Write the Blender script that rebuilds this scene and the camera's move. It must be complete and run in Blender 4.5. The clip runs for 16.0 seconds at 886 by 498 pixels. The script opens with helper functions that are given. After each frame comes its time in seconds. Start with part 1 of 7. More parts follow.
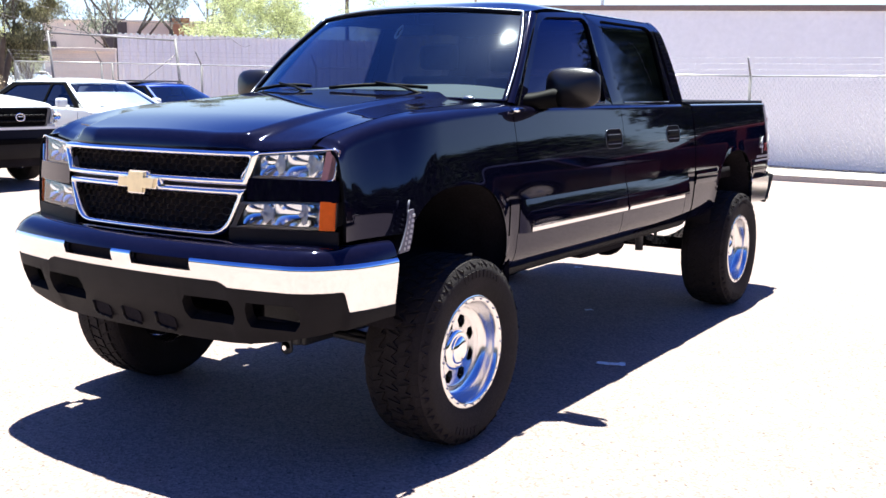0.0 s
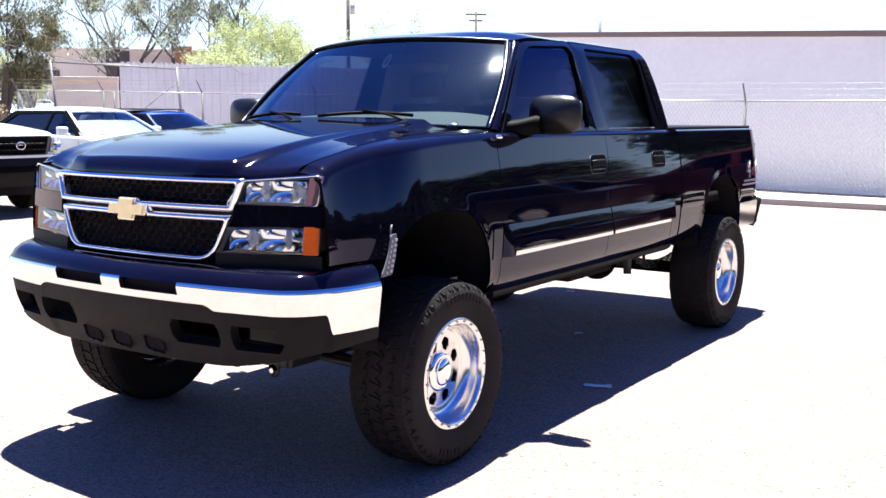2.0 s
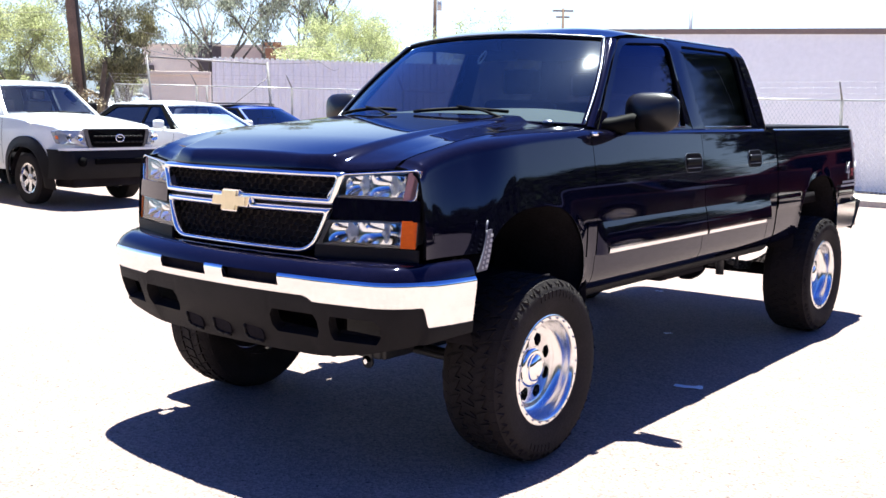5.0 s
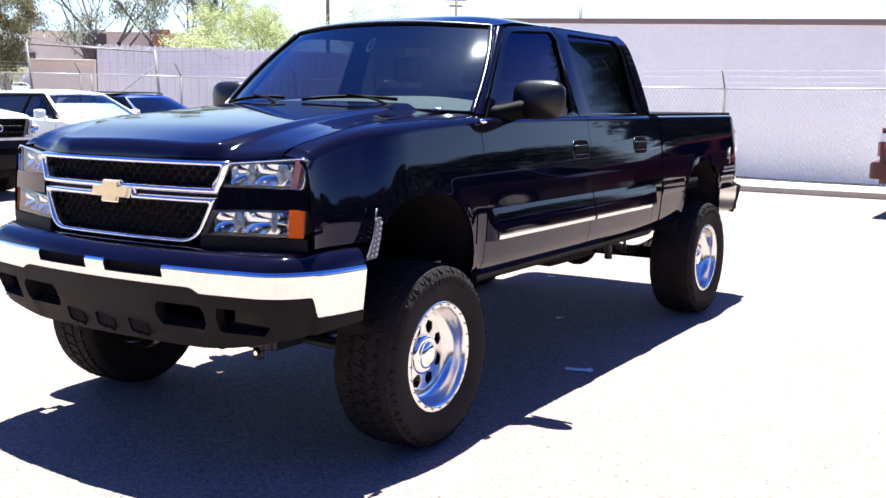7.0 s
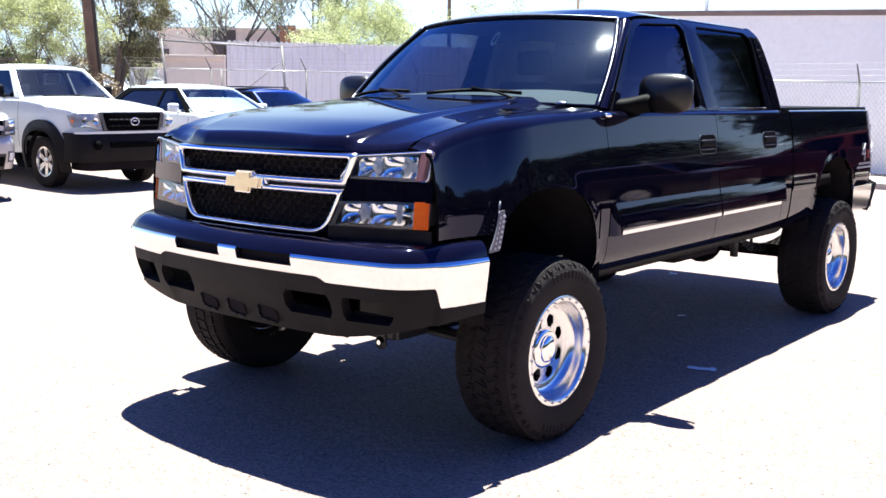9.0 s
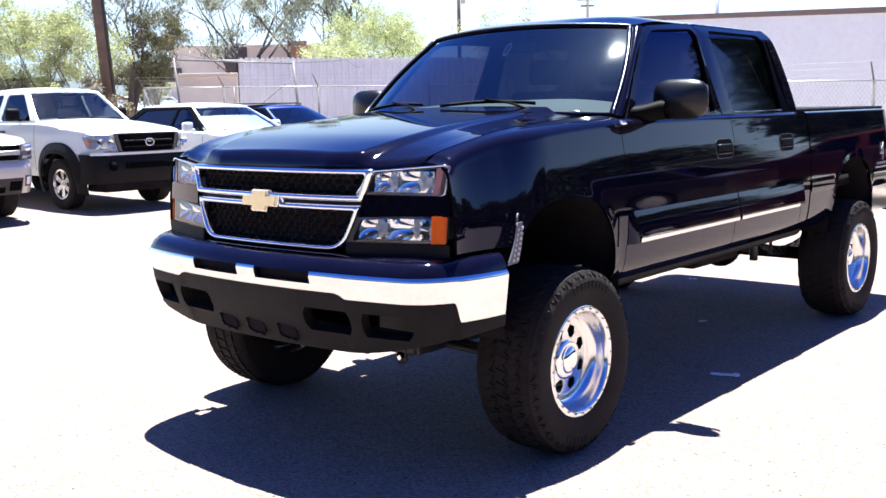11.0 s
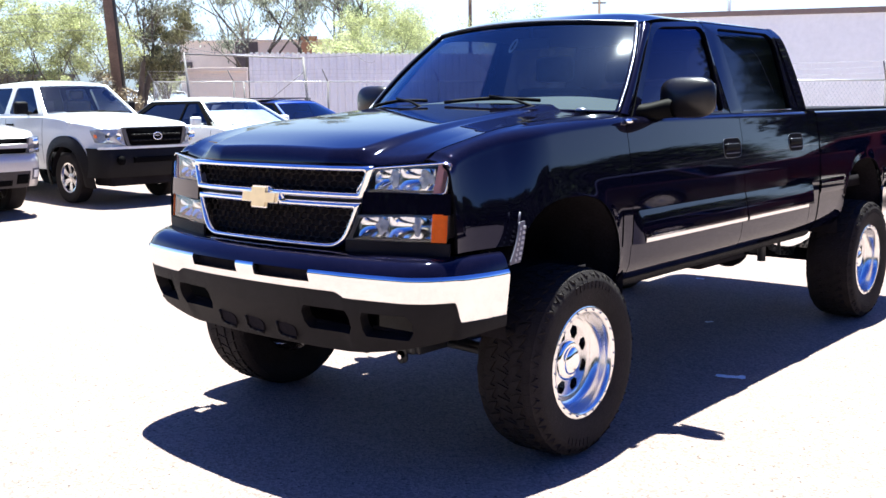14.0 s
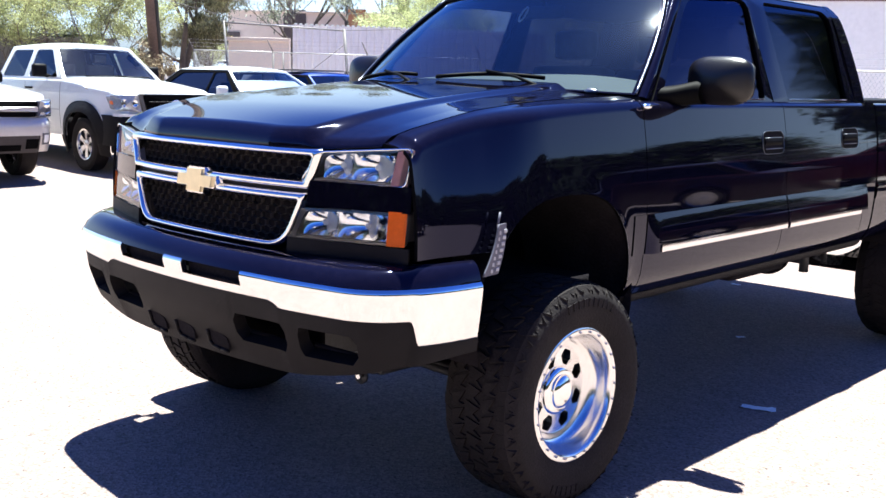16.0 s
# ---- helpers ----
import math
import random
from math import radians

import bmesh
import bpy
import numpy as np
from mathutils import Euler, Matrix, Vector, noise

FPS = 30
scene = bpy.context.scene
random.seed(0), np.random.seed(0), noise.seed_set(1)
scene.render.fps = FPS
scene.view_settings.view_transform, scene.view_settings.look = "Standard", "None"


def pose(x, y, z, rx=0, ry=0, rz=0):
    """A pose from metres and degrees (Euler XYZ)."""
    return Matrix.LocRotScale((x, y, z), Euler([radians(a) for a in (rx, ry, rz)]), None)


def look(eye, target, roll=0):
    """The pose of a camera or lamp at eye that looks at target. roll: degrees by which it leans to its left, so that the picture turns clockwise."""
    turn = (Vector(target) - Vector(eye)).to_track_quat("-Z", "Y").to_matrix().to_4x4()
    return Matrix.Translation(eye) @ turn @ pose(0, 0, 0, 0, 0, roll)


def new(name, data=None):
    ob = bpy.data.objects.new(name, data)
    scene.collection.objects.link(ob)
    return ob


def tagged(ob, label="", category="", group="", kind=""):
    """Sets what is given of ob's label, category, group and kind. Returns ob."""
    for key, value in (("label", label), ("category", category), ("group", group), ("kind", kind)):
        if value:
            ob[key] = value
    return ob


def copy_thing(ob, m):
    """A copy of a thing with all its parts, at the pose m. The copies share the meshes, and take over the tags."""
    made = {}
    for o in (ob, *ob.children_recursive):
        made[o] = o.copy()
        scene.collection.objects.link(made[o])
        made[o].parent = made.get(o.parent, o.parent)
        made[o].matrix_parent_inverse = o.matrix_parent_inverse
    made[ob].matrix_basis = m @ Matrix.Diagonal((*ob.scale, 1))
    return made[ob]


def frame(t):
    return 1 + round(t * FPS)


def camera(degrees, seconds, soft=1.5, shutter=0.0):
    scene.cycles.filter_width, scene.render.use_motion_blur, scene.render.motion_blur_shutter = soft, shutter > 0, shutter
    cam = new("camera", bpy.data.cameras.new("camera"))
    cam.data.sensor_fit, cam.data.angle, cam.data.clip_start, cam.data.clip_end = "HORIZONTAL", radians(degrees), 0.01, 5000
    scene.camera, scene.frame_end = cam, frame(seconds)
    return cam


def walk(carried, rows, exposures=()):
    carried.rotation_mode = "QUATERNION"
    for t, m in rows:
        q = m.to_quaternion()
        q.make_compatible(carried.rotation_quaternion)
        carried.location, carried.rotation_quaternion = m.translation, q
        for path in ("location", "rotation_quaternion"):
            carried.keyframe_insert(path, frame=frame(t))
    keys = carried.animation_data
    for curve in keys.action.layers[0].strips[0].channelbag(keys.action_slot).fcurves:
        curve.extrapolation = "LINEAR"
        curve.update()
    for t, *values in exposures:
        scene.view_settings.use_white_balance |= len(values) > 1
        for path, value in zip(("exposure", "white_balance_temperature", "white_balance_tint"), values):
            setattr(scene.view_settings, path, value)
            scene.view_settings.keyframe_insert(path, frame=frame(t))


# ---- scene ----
cam = camera(47.1, 16.0)
PATH = [
    (0, (3.295, -3.629, 1.522), (2.202, -1.983, 1.216), 0.5),
    (0.5, (3.389, -3.652, 1.529), (2.303, -1.994, 1.257), 0.4),
    (1, (3.413, -3.662, 1.53), (2.32, -2.004, 1.288), -0.1),
    (1.5, (3.392, -3.66, 1.525), (2.299, -2.005, 1.27), 0.1),
    (2, (3.416, -3.659, 1.528), (2.314, -2.01, 1.272), 0.2),
    (2.5, (3.384, -3.653, 1.522), (2.262, -2.019, 1.255), 0.4),
    (3, (3.391, -3.677, 1.522), (2.2, -2.094, 1.248), 0.7),
    (3.2, (3.378, -3.689, 1.526), (2.156, -2.131, 1.247), 1.0),
    (5.3, (3.394, -3.72, 1.527), (2.165, -2.164, 1.266), 0.7),
    (5.5, (3.406, -3.721, 1.528), (2.205, -2.144, 1.264), 0.9),
    (6, (3.41, -3.713, 1.526), (2.263, -2.098, 1.252), -0.0),
    (6.5, (3.415, -3.702, 1.524), (2.31, -2.057, 1.254), 0.3),
    (7, (3.409, -3.692, 1.521), (2.344, -2.023, 1.238), 0.6),
    (7.5, (3.407, -3.687, 1.522), (2.319, -2.034, 1.232), 0.6),
    (8, (3.402, -3.69, 1.521), (2.272, -2.065, 1.236), 1.1),
    (8.5, (3.397, -3.702, 1.522), (2.206, -2.122, 1.234), 0.7),
    (9, (3.4, -3.72, 1.517), (2.15, -2.187, 1.221), 0.6),
    (11.5, (3.38, -3.71, 1.53), (2.104, -2.194, 1.256), -1.2),
    (12, (3.386, -3.717, 1.529), (2.11, -2.197, 1.281), -0.7),
    (12.5, (3.388, -3.713, 1.527), (2.115, -2.191, 1.274), -0.6),
    (13, (3.397, -3.708, 1.528), (2.11, -2.196, 1.282), -0.9),
    (13.5, (3.399, -3.696, 1.529), (2.101, -2.198, 1.264), -0.9),
    (14, (3.373, -3.647, 1.53), (2.083, -2.145, 1.247), -0.7),
    (14.5, (3.261, -3.549, 1.524), (1.963, -2.057, 1.225), 0.8),
    (15, (3.147, -3.402, 1.528), (1.86, -1.902, 1.224), -1.2),
    (15.5, (3.109, -3.169, 1.506), (1.776, -1.703, 1.232), 0.4),
    (16, (3.098, -2.908, 1.513), (1.746, -1.47, 1.189), 1.4),
]
walk(cam, [(t, look(eye, target, roll)) for t, eye, target, roll in PATH], exposures=[(0.0, 2.15, 6200, 1), (16.0, 2.15, 6080, 0)])

# ---------------------------------------------------------------- light
world = bpy.data.worlds.new("sky")
scene.world = world
world.use_nodes = True
wn = world.node_tree.nodes
sky = wn.new("ShaderNodeTexSky")
SUN_TO = Vector((-0.15, 0.20, 1.0)).normalized()
sky.sky_type, sky.sun_disc = "NISHITA", False
sky.sun_elevation = math.asin(SUN_TO.z)
sky.sun_rotation = math.atan2(SUN_TO.x, SUN_TO.y)
sky.air_density, sky.dust_density, sky.ozone_density = 1.0, 0.35, 4.0
deep = wn.new("ShaderNodeGamma")
deep.inputs[1].default_value = 1.75
world.node_tree.links.new(sky.outputs[0], deep.inputs[0])
pale = wn.new("ShaderNodeHueSaturation")
pale.inputs["Hue"].default_value = 0.514
pale.inputs["Saturation"].default_value = 1.06
pale.inputs["Value"].default_value = 0.97
world.node_tree.links.new(deep.outputs[0], pale.inputs["Color"])
# pale haze along the whole horizon
up = wn.new("ShaderNodeSeparateXYZ")
world.node_tree.links.new(wn.new("ShaderNodeTexCoord").outputs["Generated"], up.inputs[0])
fade = wn.new("ShaderNodeMapRange")
fade.interpolation_type = "SMOOTHERSTEP"
fade.inputs[1].default_value, fade.inputs[2].default_value = 0.115, 0.43
fade.inputs[3].default_value, fade.inputs[4].default_value = 1.0, 0.0
world.node_tree.links.new(up.outputs[2], fade.inputs[0])
haze = wn.new("ShaderNodeMix")
haze.data_type = "RGBA"
haze.inputs[7].default_value = (16.6, 20.0, 25.5, 1)
# the haze is brightest under the sun
glow = wn.new("ShaderNodeVectorMath")
glow.operation = "DOT_PRODUCT"
glow.inputs[1].default_value = Vector((SUN_TO.x, SUN_TO.y, 0)).normalized()
world.node_tree.links.new(up.inputs[0].links[0].from_socket, glow.inputs[0])
side = wn.new("ShaderNodeMapRange")
side.interpolation_type = "SMOOTHERSTEP"
side.inputs[1].default_value, side.inputs[2].default_value = -0.3, 0.85
side.inputs[3].default_value, side.inputs[4].default_value = 0.05, 1.0
world.node_tree.links.new(glow.outputs["Value"], side.inputs[0])
both = wn.new("ShaderNodeMath")
both.operation = "MULTIPLY"
world.node_tree.links.new(fade.outputs[0], both.inputs[0])
world.node_tree.links.new(side.outputs[0], both.inputs[1])
world.node_tree.links.new(both.outputs[0], haze.inputs[0])
world.node_tree.links.new(pale.outputs[0], haze.inputs[6])
world.node_tree.links.new(haze.outputs[2], wn["Background"].inputs[0])
wn["Background"].inputs[1].default_value = 0.0152
sun = new("sun", bpy.data.lights.new("sun", "SUN"))
sun.data.energy, sun.data.angle, sun.data.color = 5.0, radians(0.53), (1.0, 0.955, 0.88)
sun.rotation_euler = SUN_TO.to_track_quat("Z", "Y").to_euler()


# ---------------------------------------------------------------- materials
def mat(name, color, rough=0.5, metal=0.0, coat=0.0, scale=0.0, vary=0.0, bump=0.0, fine=0.0, color2=None, spec=0.5, island=0.0):
    """A surface with two scales of noise in colour, roughness and relief, in metres of the thing itself."""
    m = bpy.data.materials.new(name)
    m.use_nodes = True
    nt = m.node_tree
    b = nt.nodes["Principled BSDF"]
    b.inputs["Base Color"].default_value = (*color, 1)
    b.inputs["Roughness"].default_value = rough
    b.inputs["Metallic"].default_value = metal
    b.inputs["Coat Weight"].default_value = coat
    b.inputs["Coat Roughness"].default_value = 0.02
    b.inputs["Specular IOR Level"].default_value = spec
    if scale:
        tc = nt.nodes.new("ShaderNodeTexCoord")
        n1 = nt.nodes.new("ShaderNodeTexNoise")
        n1.inputs["Scale"].default_value, n1.inputs["Detail"].default_value = scale, 6
        n2 = nt.nodes.new("ShaderNodeTexNoise")
        n2.inputs["Scale"].default_value, n2.inputs["Detail"].default_value = fine or scale * 14, 3
        for n in (n1, n2):
            nt.links.new(tc.outputs["Object"], n.inputs["Vector"])
        mul = nt.nodes.new("ShaderNodeMath")
        mul.operation = "MULTIPLY"
        nt.links.new(n1.outputs["Fac"], mul.inputs[0])
        nt.links.new(n2.outputs["Fac"], mul.inputs[1])
        ramp = nt.nodes.new("ShaderNodeMapRange")
        ramp.inputs[1].default_value, ramp.inputs[2].default_value = 0.021, 0.40
        nt.links.new(mul.outputs[0], ramp.inputs[0])
        mix = nt.nodes.new("ShaderNodeMix")
        mix.data_type = "RGBA"
        c2 = color2 or tuple(min(1, c * (1 + vary)) for c in color)
        c1 = color if color2 else tuple(c * (1 - vary) for c in color)
        mix.inputs[6].default_value, mix.inputs[7].default_value = (*c1, 1), (*c2, 1)
        nt.links.new(ramp.outputs[0], mix.inputs[0])
        out = mix.outputs[2]
        if island:
            geo = nt.nodes.new("ShaderNodeNewGeometry")
            hsv = nt.nodes.new("ShaderNodeHueSaturation")
            mr = nt.nodes.new("ShaderNodeMapRange")
            mr.inputs[3].default_value, mr.inputs[4].default_value = 1 - island, 1 + island
            nt.links.new(geo.outputs["Random Per Island"], mr.inputs[0])
            nt.links.new(mr.outputs[0], hsv.inputs["Value"])
            nt.links.new(out, hsv.inputs["Color"])
            out = hsv.outputs[0]
        nt.links.new(out, b.inputs["Base Color"])
        if bump:
            bp = nt.nodes.new("ShaderNodeBump")
            bp.inputs["Strength"].default_value, bp.inputs["Distance"].default_value = bump, 0.01
            nt.links.new(n2.outputs["Fac"], bp.inputs["Height"])
            nt.links.new(bp.outputs[0], b.inputs["Normal"])
    return m


def glass(name, tint, rough=0.0, ior=1.52, film=(1, 1, 1), dust=0.0):
    """Thin tinted glass: a clear film that lets part of the light through, with a mirror-like face."""
    m = bpy.data.materials.new(name)
    m.use_nodes = True
    nt = m.node_tree
    b = nt.nodes["Principled BSDF"]
    nt.nodes.remove(b)
    tr, gl, fr, mx = (nt.nodes.new(k) for k in ("ShaderNodeBsdfTransparent", "ShaderNodeBsdfGlossy", "ShaderNodeFresnel", "ShaderNodeMixShader"))
    tr.inputs[0].default_value = (*tint, 1)
    gl.inputs["Roughness"].default_value = rough
    gl.inputs[0].default_value = (*film, 1)
    fr.inputs[0].default_value = ior
    nt.links.new(fr.outputs[0], mx.inputs[0])
    nt.links.new(tr.outputs[0], mx.inputs[1])
    nt.links.new(gl.outputs[0], mx.inputs[2])
    if dust:
        soft, both = nt.nodes.new("ShaderNodeBsdfGlossy"), nt.nodes.new("ShaderNodeMixShader")
        soft.inputs["Roughness"].default_value = 0.11
        both.inputs[0].default_value = dust
        nt.links.new(gl.outputs[0], both.inputs[1])
        nt.links.new(soft.outputs[0], both.inputs[2])
        nt.links.new(both.outputs[0], mx.inputs[2])
    nt.links.new(mx.outputs[0], nt.nodes["Material Output"].inputs[0])
    return m


PAINT = mat("black_paint", (0.0027, 0.0025, 0.0072), 0.035, scale=3, vary=0.3)
PAINT.node_tree.nodes["Principled BSDF"].inputs["IOR"].default_value = 1.42
PAINT.node_tree.nodes["Principled BSDF"].inputs["Specular Tint"].default_value = (0.54, 0.56, 1.0, 1)
SEAM = mat("dark_seam_gap", (0.0012, 0.0012, 0.0018), 0.8, scale=9, vary=0.2, spec=0.05)
SATIN = mat("satin_black_cap", (0.0045, 0.004, 0.005), 0.30, spec=0.5, scale=14, vary=0.2, bump=0.12, fine=500)
WIPER = mat("wiper_black", (0.003, 0.003, 0.0035), 0.6, scale=9, vary=0.2, spec=0.05)
GLOSSTRIM = mat("satin_bright_trim", (0.20, 0.21, 0.24), 0.32, 0.9, scale=9, vary=0.05)
CHROME = mat("chrome", (0.86, 0.86, 0.87), 0.09, 1.0, scale=9, vary=0.05)
ALU = mat("polished_aluminium", (0.82, 0.82, 0.83), 0.19, 1.0, scale=14, vary=0.08)
RUBBER = mat("tyre_rubber", (0.0170, 0.0143, 0.0143), 0.8, scale=9, vary=0.4, bump=0.3, spec=0.14)
PLASTIC = mat("black_plastic", (0.0098, 0.0088, 0.0098), 0.55, scale=12, vary=0.3, bump=0.25, fine=400, spec=0.12)
DARK = mat("dark_underbody", (0.013, 0.0115, 0.014), 0.9, scale=6, vary=0.5, bump=0.3, spec=0.06)
STEEL = mat("painted_steel", (0.03, 0.03, 0.032), 0.5, scale=8, vary=0.4, bump=0.2)
GOLD = mat("pale_gold_badge", (0.84, 0.73, 0.47), 0.3, 0.65, scale=30, vary=0.1)
LAMP = mat("lamp_reflector", (0.88, 0.90, 0.92), 0.11, 1.0, scale=20, vary=0.08)
HONEY = mat("honeycomb_plastic", (0.034, 0.029, 0.026), 0.5, scale=20, vary=0.3, spec=0.25)
BEZEL = mat("lamp_bezel", (0.085, 0.087, 0.108), 0.35, 0.2, scale=16, vary=0.2)
BEZELGREY = mat("grey_lamp_bezel", (0.10, 0.095, 0.092), 0.4, 0.2, scale=16, vary=0.2)
LAMPCASE = mat("lamp_case", (0.52, 0.53, 0.56), 0.25, 0.7, scale=16, vary=0.2)
LAMPGLASS = mat("hazy_lamp_glass", (0.27, 0.29, 0.34), 0.15, 0.4, coat=1.0, scale=22, vary=0.5)
LAMPGREY = mat("grey_lamp_glass", (0.22, 0.22, 0.25), 0.12, 0.3, coat=1.0, scale=30, vary=0.4)
AMBER = mat("amber_lens", (0.70, 0.115, 0.006), 0.2, coat=1.0, scale=40, vary=0.2)
PINKLENS = mat("side_reflector_lens", (0.30, 0.16, 0.17), 0.2, coat=1.0, scale=40, vary=0.15)
REDLENS = mat("red_lens", (0.16, 0.006, 0.008), 0.2, coat=1.0, scale=40, vary=0.15)
WHITELENS = mat("white_lens", (0.75, 0.76, 0.78), 0.2, coat=1.0, scale=40, vary=0.1)
CLEAR = glass("clear_lens", (0.96, 0.97, 0.98), 0.02)
WINDSHIELD = glass("windshield_glass", (0.62, 0.72, 0.80), 0.02, 1.85, (0.66, 0.84, 1.0), dust=0.006)
DARKTINT = glass("dark_tinted_glass", (0.03, 0.03, 0.038), 0.07, 1.46, (0.62, 0.66, 0.85))
TINT = glass("tinted_glass", (0.11, 0.115, 0.15), 0.03, 1.50, (0.45, 0.48, 0.85))
DASH = mat("grey_dashboard", (0.015, 0.024, 0.023), 0.8, scale=6, vary=0.15, bump=0.2)
SEAT = mat("dark_seat_cloth", (0.05, 0.05, 0.055), 0.9, scale=12, vary=0.3, bump=0.3)
SHOCK = mat("shock_boot", (0.085, 0.085, 0.12), 0.5, scale=30, vary=0.2)
DECAL = mat("silver_decal", (0.42, 0.42, 0.45), 0.4, 0.3, scale=50, vary=0.1)
DECALRED = mat("red_decal", (0.35, 0.02, 0.03), 0.4, scale=50, vary=0.1)
WHITE = mat("white_paint", (0.74, 0.75, 0.74), 0.3, coat=0.8, scale=2, vary=0.04)
BUMPERGREY = mat("dark_grey_bumper", (0.045, 0.040, 0.042), 0.6, scale=6, vary=0.3, bump=0.1, spec=0.2)
BLACKTRIM = mat("black_bumper_plastic", (0.0062, 0.0055, 0.0066), 0.6, scale=8, vary=0.3, bump=0.2, spec=0.15)
SILVER = mat("light_silver_paint", (0.50, 0.48, 0.47), 0.35, 0.25, coat=0.8, scale=2, vary=0.05)
BLUE = mat("blue_paint", (0.012, 0.05, 0.30), 0.3, coat=0.9, scale=2, vary=0.1)
RED = mat("dark_red_paint", (0.06, 0.002, 0.005), 0.35, coat=0.15, scale=2, vary=0.1)
MAROON = mat("maroon_paint", (0.030, 0.006, 0.008), 0.3, coat=0.6, scale=2, vary=0.1)
CARWIND = glass("car_windshield_glass", (0.52, 0.55, 0.64), 0.03, 1.6)
CARDASH = mat("pale_car_dashboard", (0.16, 0.16, 0.19), 0.8, scale=5, vary=0.3, bump=0.2)
GLARECARD = mat("pale_glare_card", (0.27, 0.33, 0.42), 0.6, scale=9, vary=0.35)
CARGLASS = glass("car_glass", (0.06, 0.065, 0.09))


# ---------------------------------------------------------------- mesh helpers
def part(name, bm, material, parent, label="", smooth=True, solid=0.0, kind="", angle=None):
    me = bpy.data.meshes.new(name)
    bm.normal_update()
    if smooth:
        for f in bm.faces:
            f.smooth = True
        if solid:
            for e in bm.edges:
                if e.is_boundary:
                    e.smooth = False
    bm.to_mesh(me)
    bm.free()
    if smooth and angle:
        me.set_sharp_from_angle(angle=radians(angle))
    for mm in material if isinstance(material, (list, tuple)) else [material]:
        me.materials.append(mm)
    ob = new(name, me)
    if parent:
        ob.parent = parent
    if solid:
        md = ob.modifiers.new("thickness", "SOLIDIFY")
        md.thickness, md.offset = solid, -1
        if material is PAINT:
            me.materials.append(SEAM)
            md.material_offset_rim = 1
    tagged(ob, label, kind=kind)
    return ob


def root(name, label, category, m=None, group="", kind=""):
    ob = new(name)
    ob.empty_display_size = 0.3
    if m is not None:
        ob.matrix_basis = m
    return tagged(ob, label, category, group, kind)


def surf(bm, nu, nv, fn, flip=False, closed=False):
    """A grid of quads through fn(u, v), u and v from 0 to 1."""
    vs = [[bm.verts.new(fn(i / nu, j / nv)) for j in range(nv + 1)] for i in range(nu if closed else nu + 1)]
    for i in range(nu):
        a, b = vs[i], vs[(i + 1) % len(vs)]
        for j in range(nv):
            q = (a[j], b[j], b[j + 1], a[j + 1])
            bm.faces.new(q[::-1] if flip else q)
    return vs


def box(bm, x0, x1, y0, y1, z0, z1, bevel=0.0, turn=None):
    m = Matrix.Translation(((x0 + x1) / 2, (y0 + y1) / 2, (z0 + z1) / 2))
    if turn is not None:
        m = m @ turn
    r = bmesh.ops.create_cube(bm, size=1, matrix=m @ Matrix.Diagonal((abs(x1 - x0), abs(y1 - y0), abs(z1 - z0), 1)))
    if bevel:
        edges = {e for v in r["verts"] for e in v.link_edges}
        bmesh.ops.bevel(bm, geom=list(edges), offset=bevel, segments=2, affect="EDGES", profile=0.6)


def rod(bm, p, q, r0, r1=None, seg=10, caps=True):
    p, q = Vector(p), Vector(q)
    d = (q - p).normalized()
    a = d.orthogonal().normalized()
    b = d.cross(a)
    r1 = r0 if r1 is None else r1
    ring0, ring1 = [], []
    for k in range(seg):
        t = 2 * math.pi * k / seg
        w = a * math.cos(t) + b * math.sin(t)
        ring0.append(bm.verts.new(p + w * r0))
        ring1.append(bm.verts.new(q + w * r1))
    for k in range(seg):
        j = (k + 1) % seg
        bm.faces.new((ring0[k], ring0[j], ring1[j], ring1[k]))
    if caps:
        bm.faces.new(ring0[::-1])
        bm.faces.new(ring1)


def lathe(bm, profile, seg=48, flip=False):
    """Turns (radius, x) pairs round the x axis."""
    n = len(profile) - 1

    def fn(u, v):
        r, x = profile[round(v * n)]
        a = 2 * math.pi * u
        return (x, r * math.cos(a), r * math.sin(a))
    surf(bm, seg, n, fn, flip, closed=True)


def lerp(a, b, t):
    return a + (b - a) * t


def clamp01(t):
    return max(0.0, min(1.0, t))


def smooth01(t):
    t = clamp01(t)
    return t * t * (3 - 2 * t)


def curve1(xs, ys):
    """A smooth curve through the pairs (monotone cubic)."""
    xs, ys = list(xs), list(ys)
    d = [(ys[i + 1] - ys[i]) / (xs[i + 1] - xs[i]) for i in range(len(xs) - 1)]
    m = [d[0]] + [0 if d[i - 1] * d[i] <= 0 else 2 * d[i - 1] * d[i] / (d[i - 1] + d[i]) for i in range(1, len(d))] + [d[-1]]

    def f(x):
        x = max(xs[0], min(xs[-1], x))
        i = max(k for k in range(len(xs) - 1) if k == 0 or xs[k] <= x)
        h = xs[i + 1] - xs[i]
        t = (x - xs[i]) / h
        return (ys[i] * (1 + 2 * t) * (1 - t) ** 2 + m[i] * h * t * (1 - t) ** 2 + ys[i + 1] * t * t * (3 - 2 * t) + m[i + 1] * h * t * t * (t - 1))
    return f


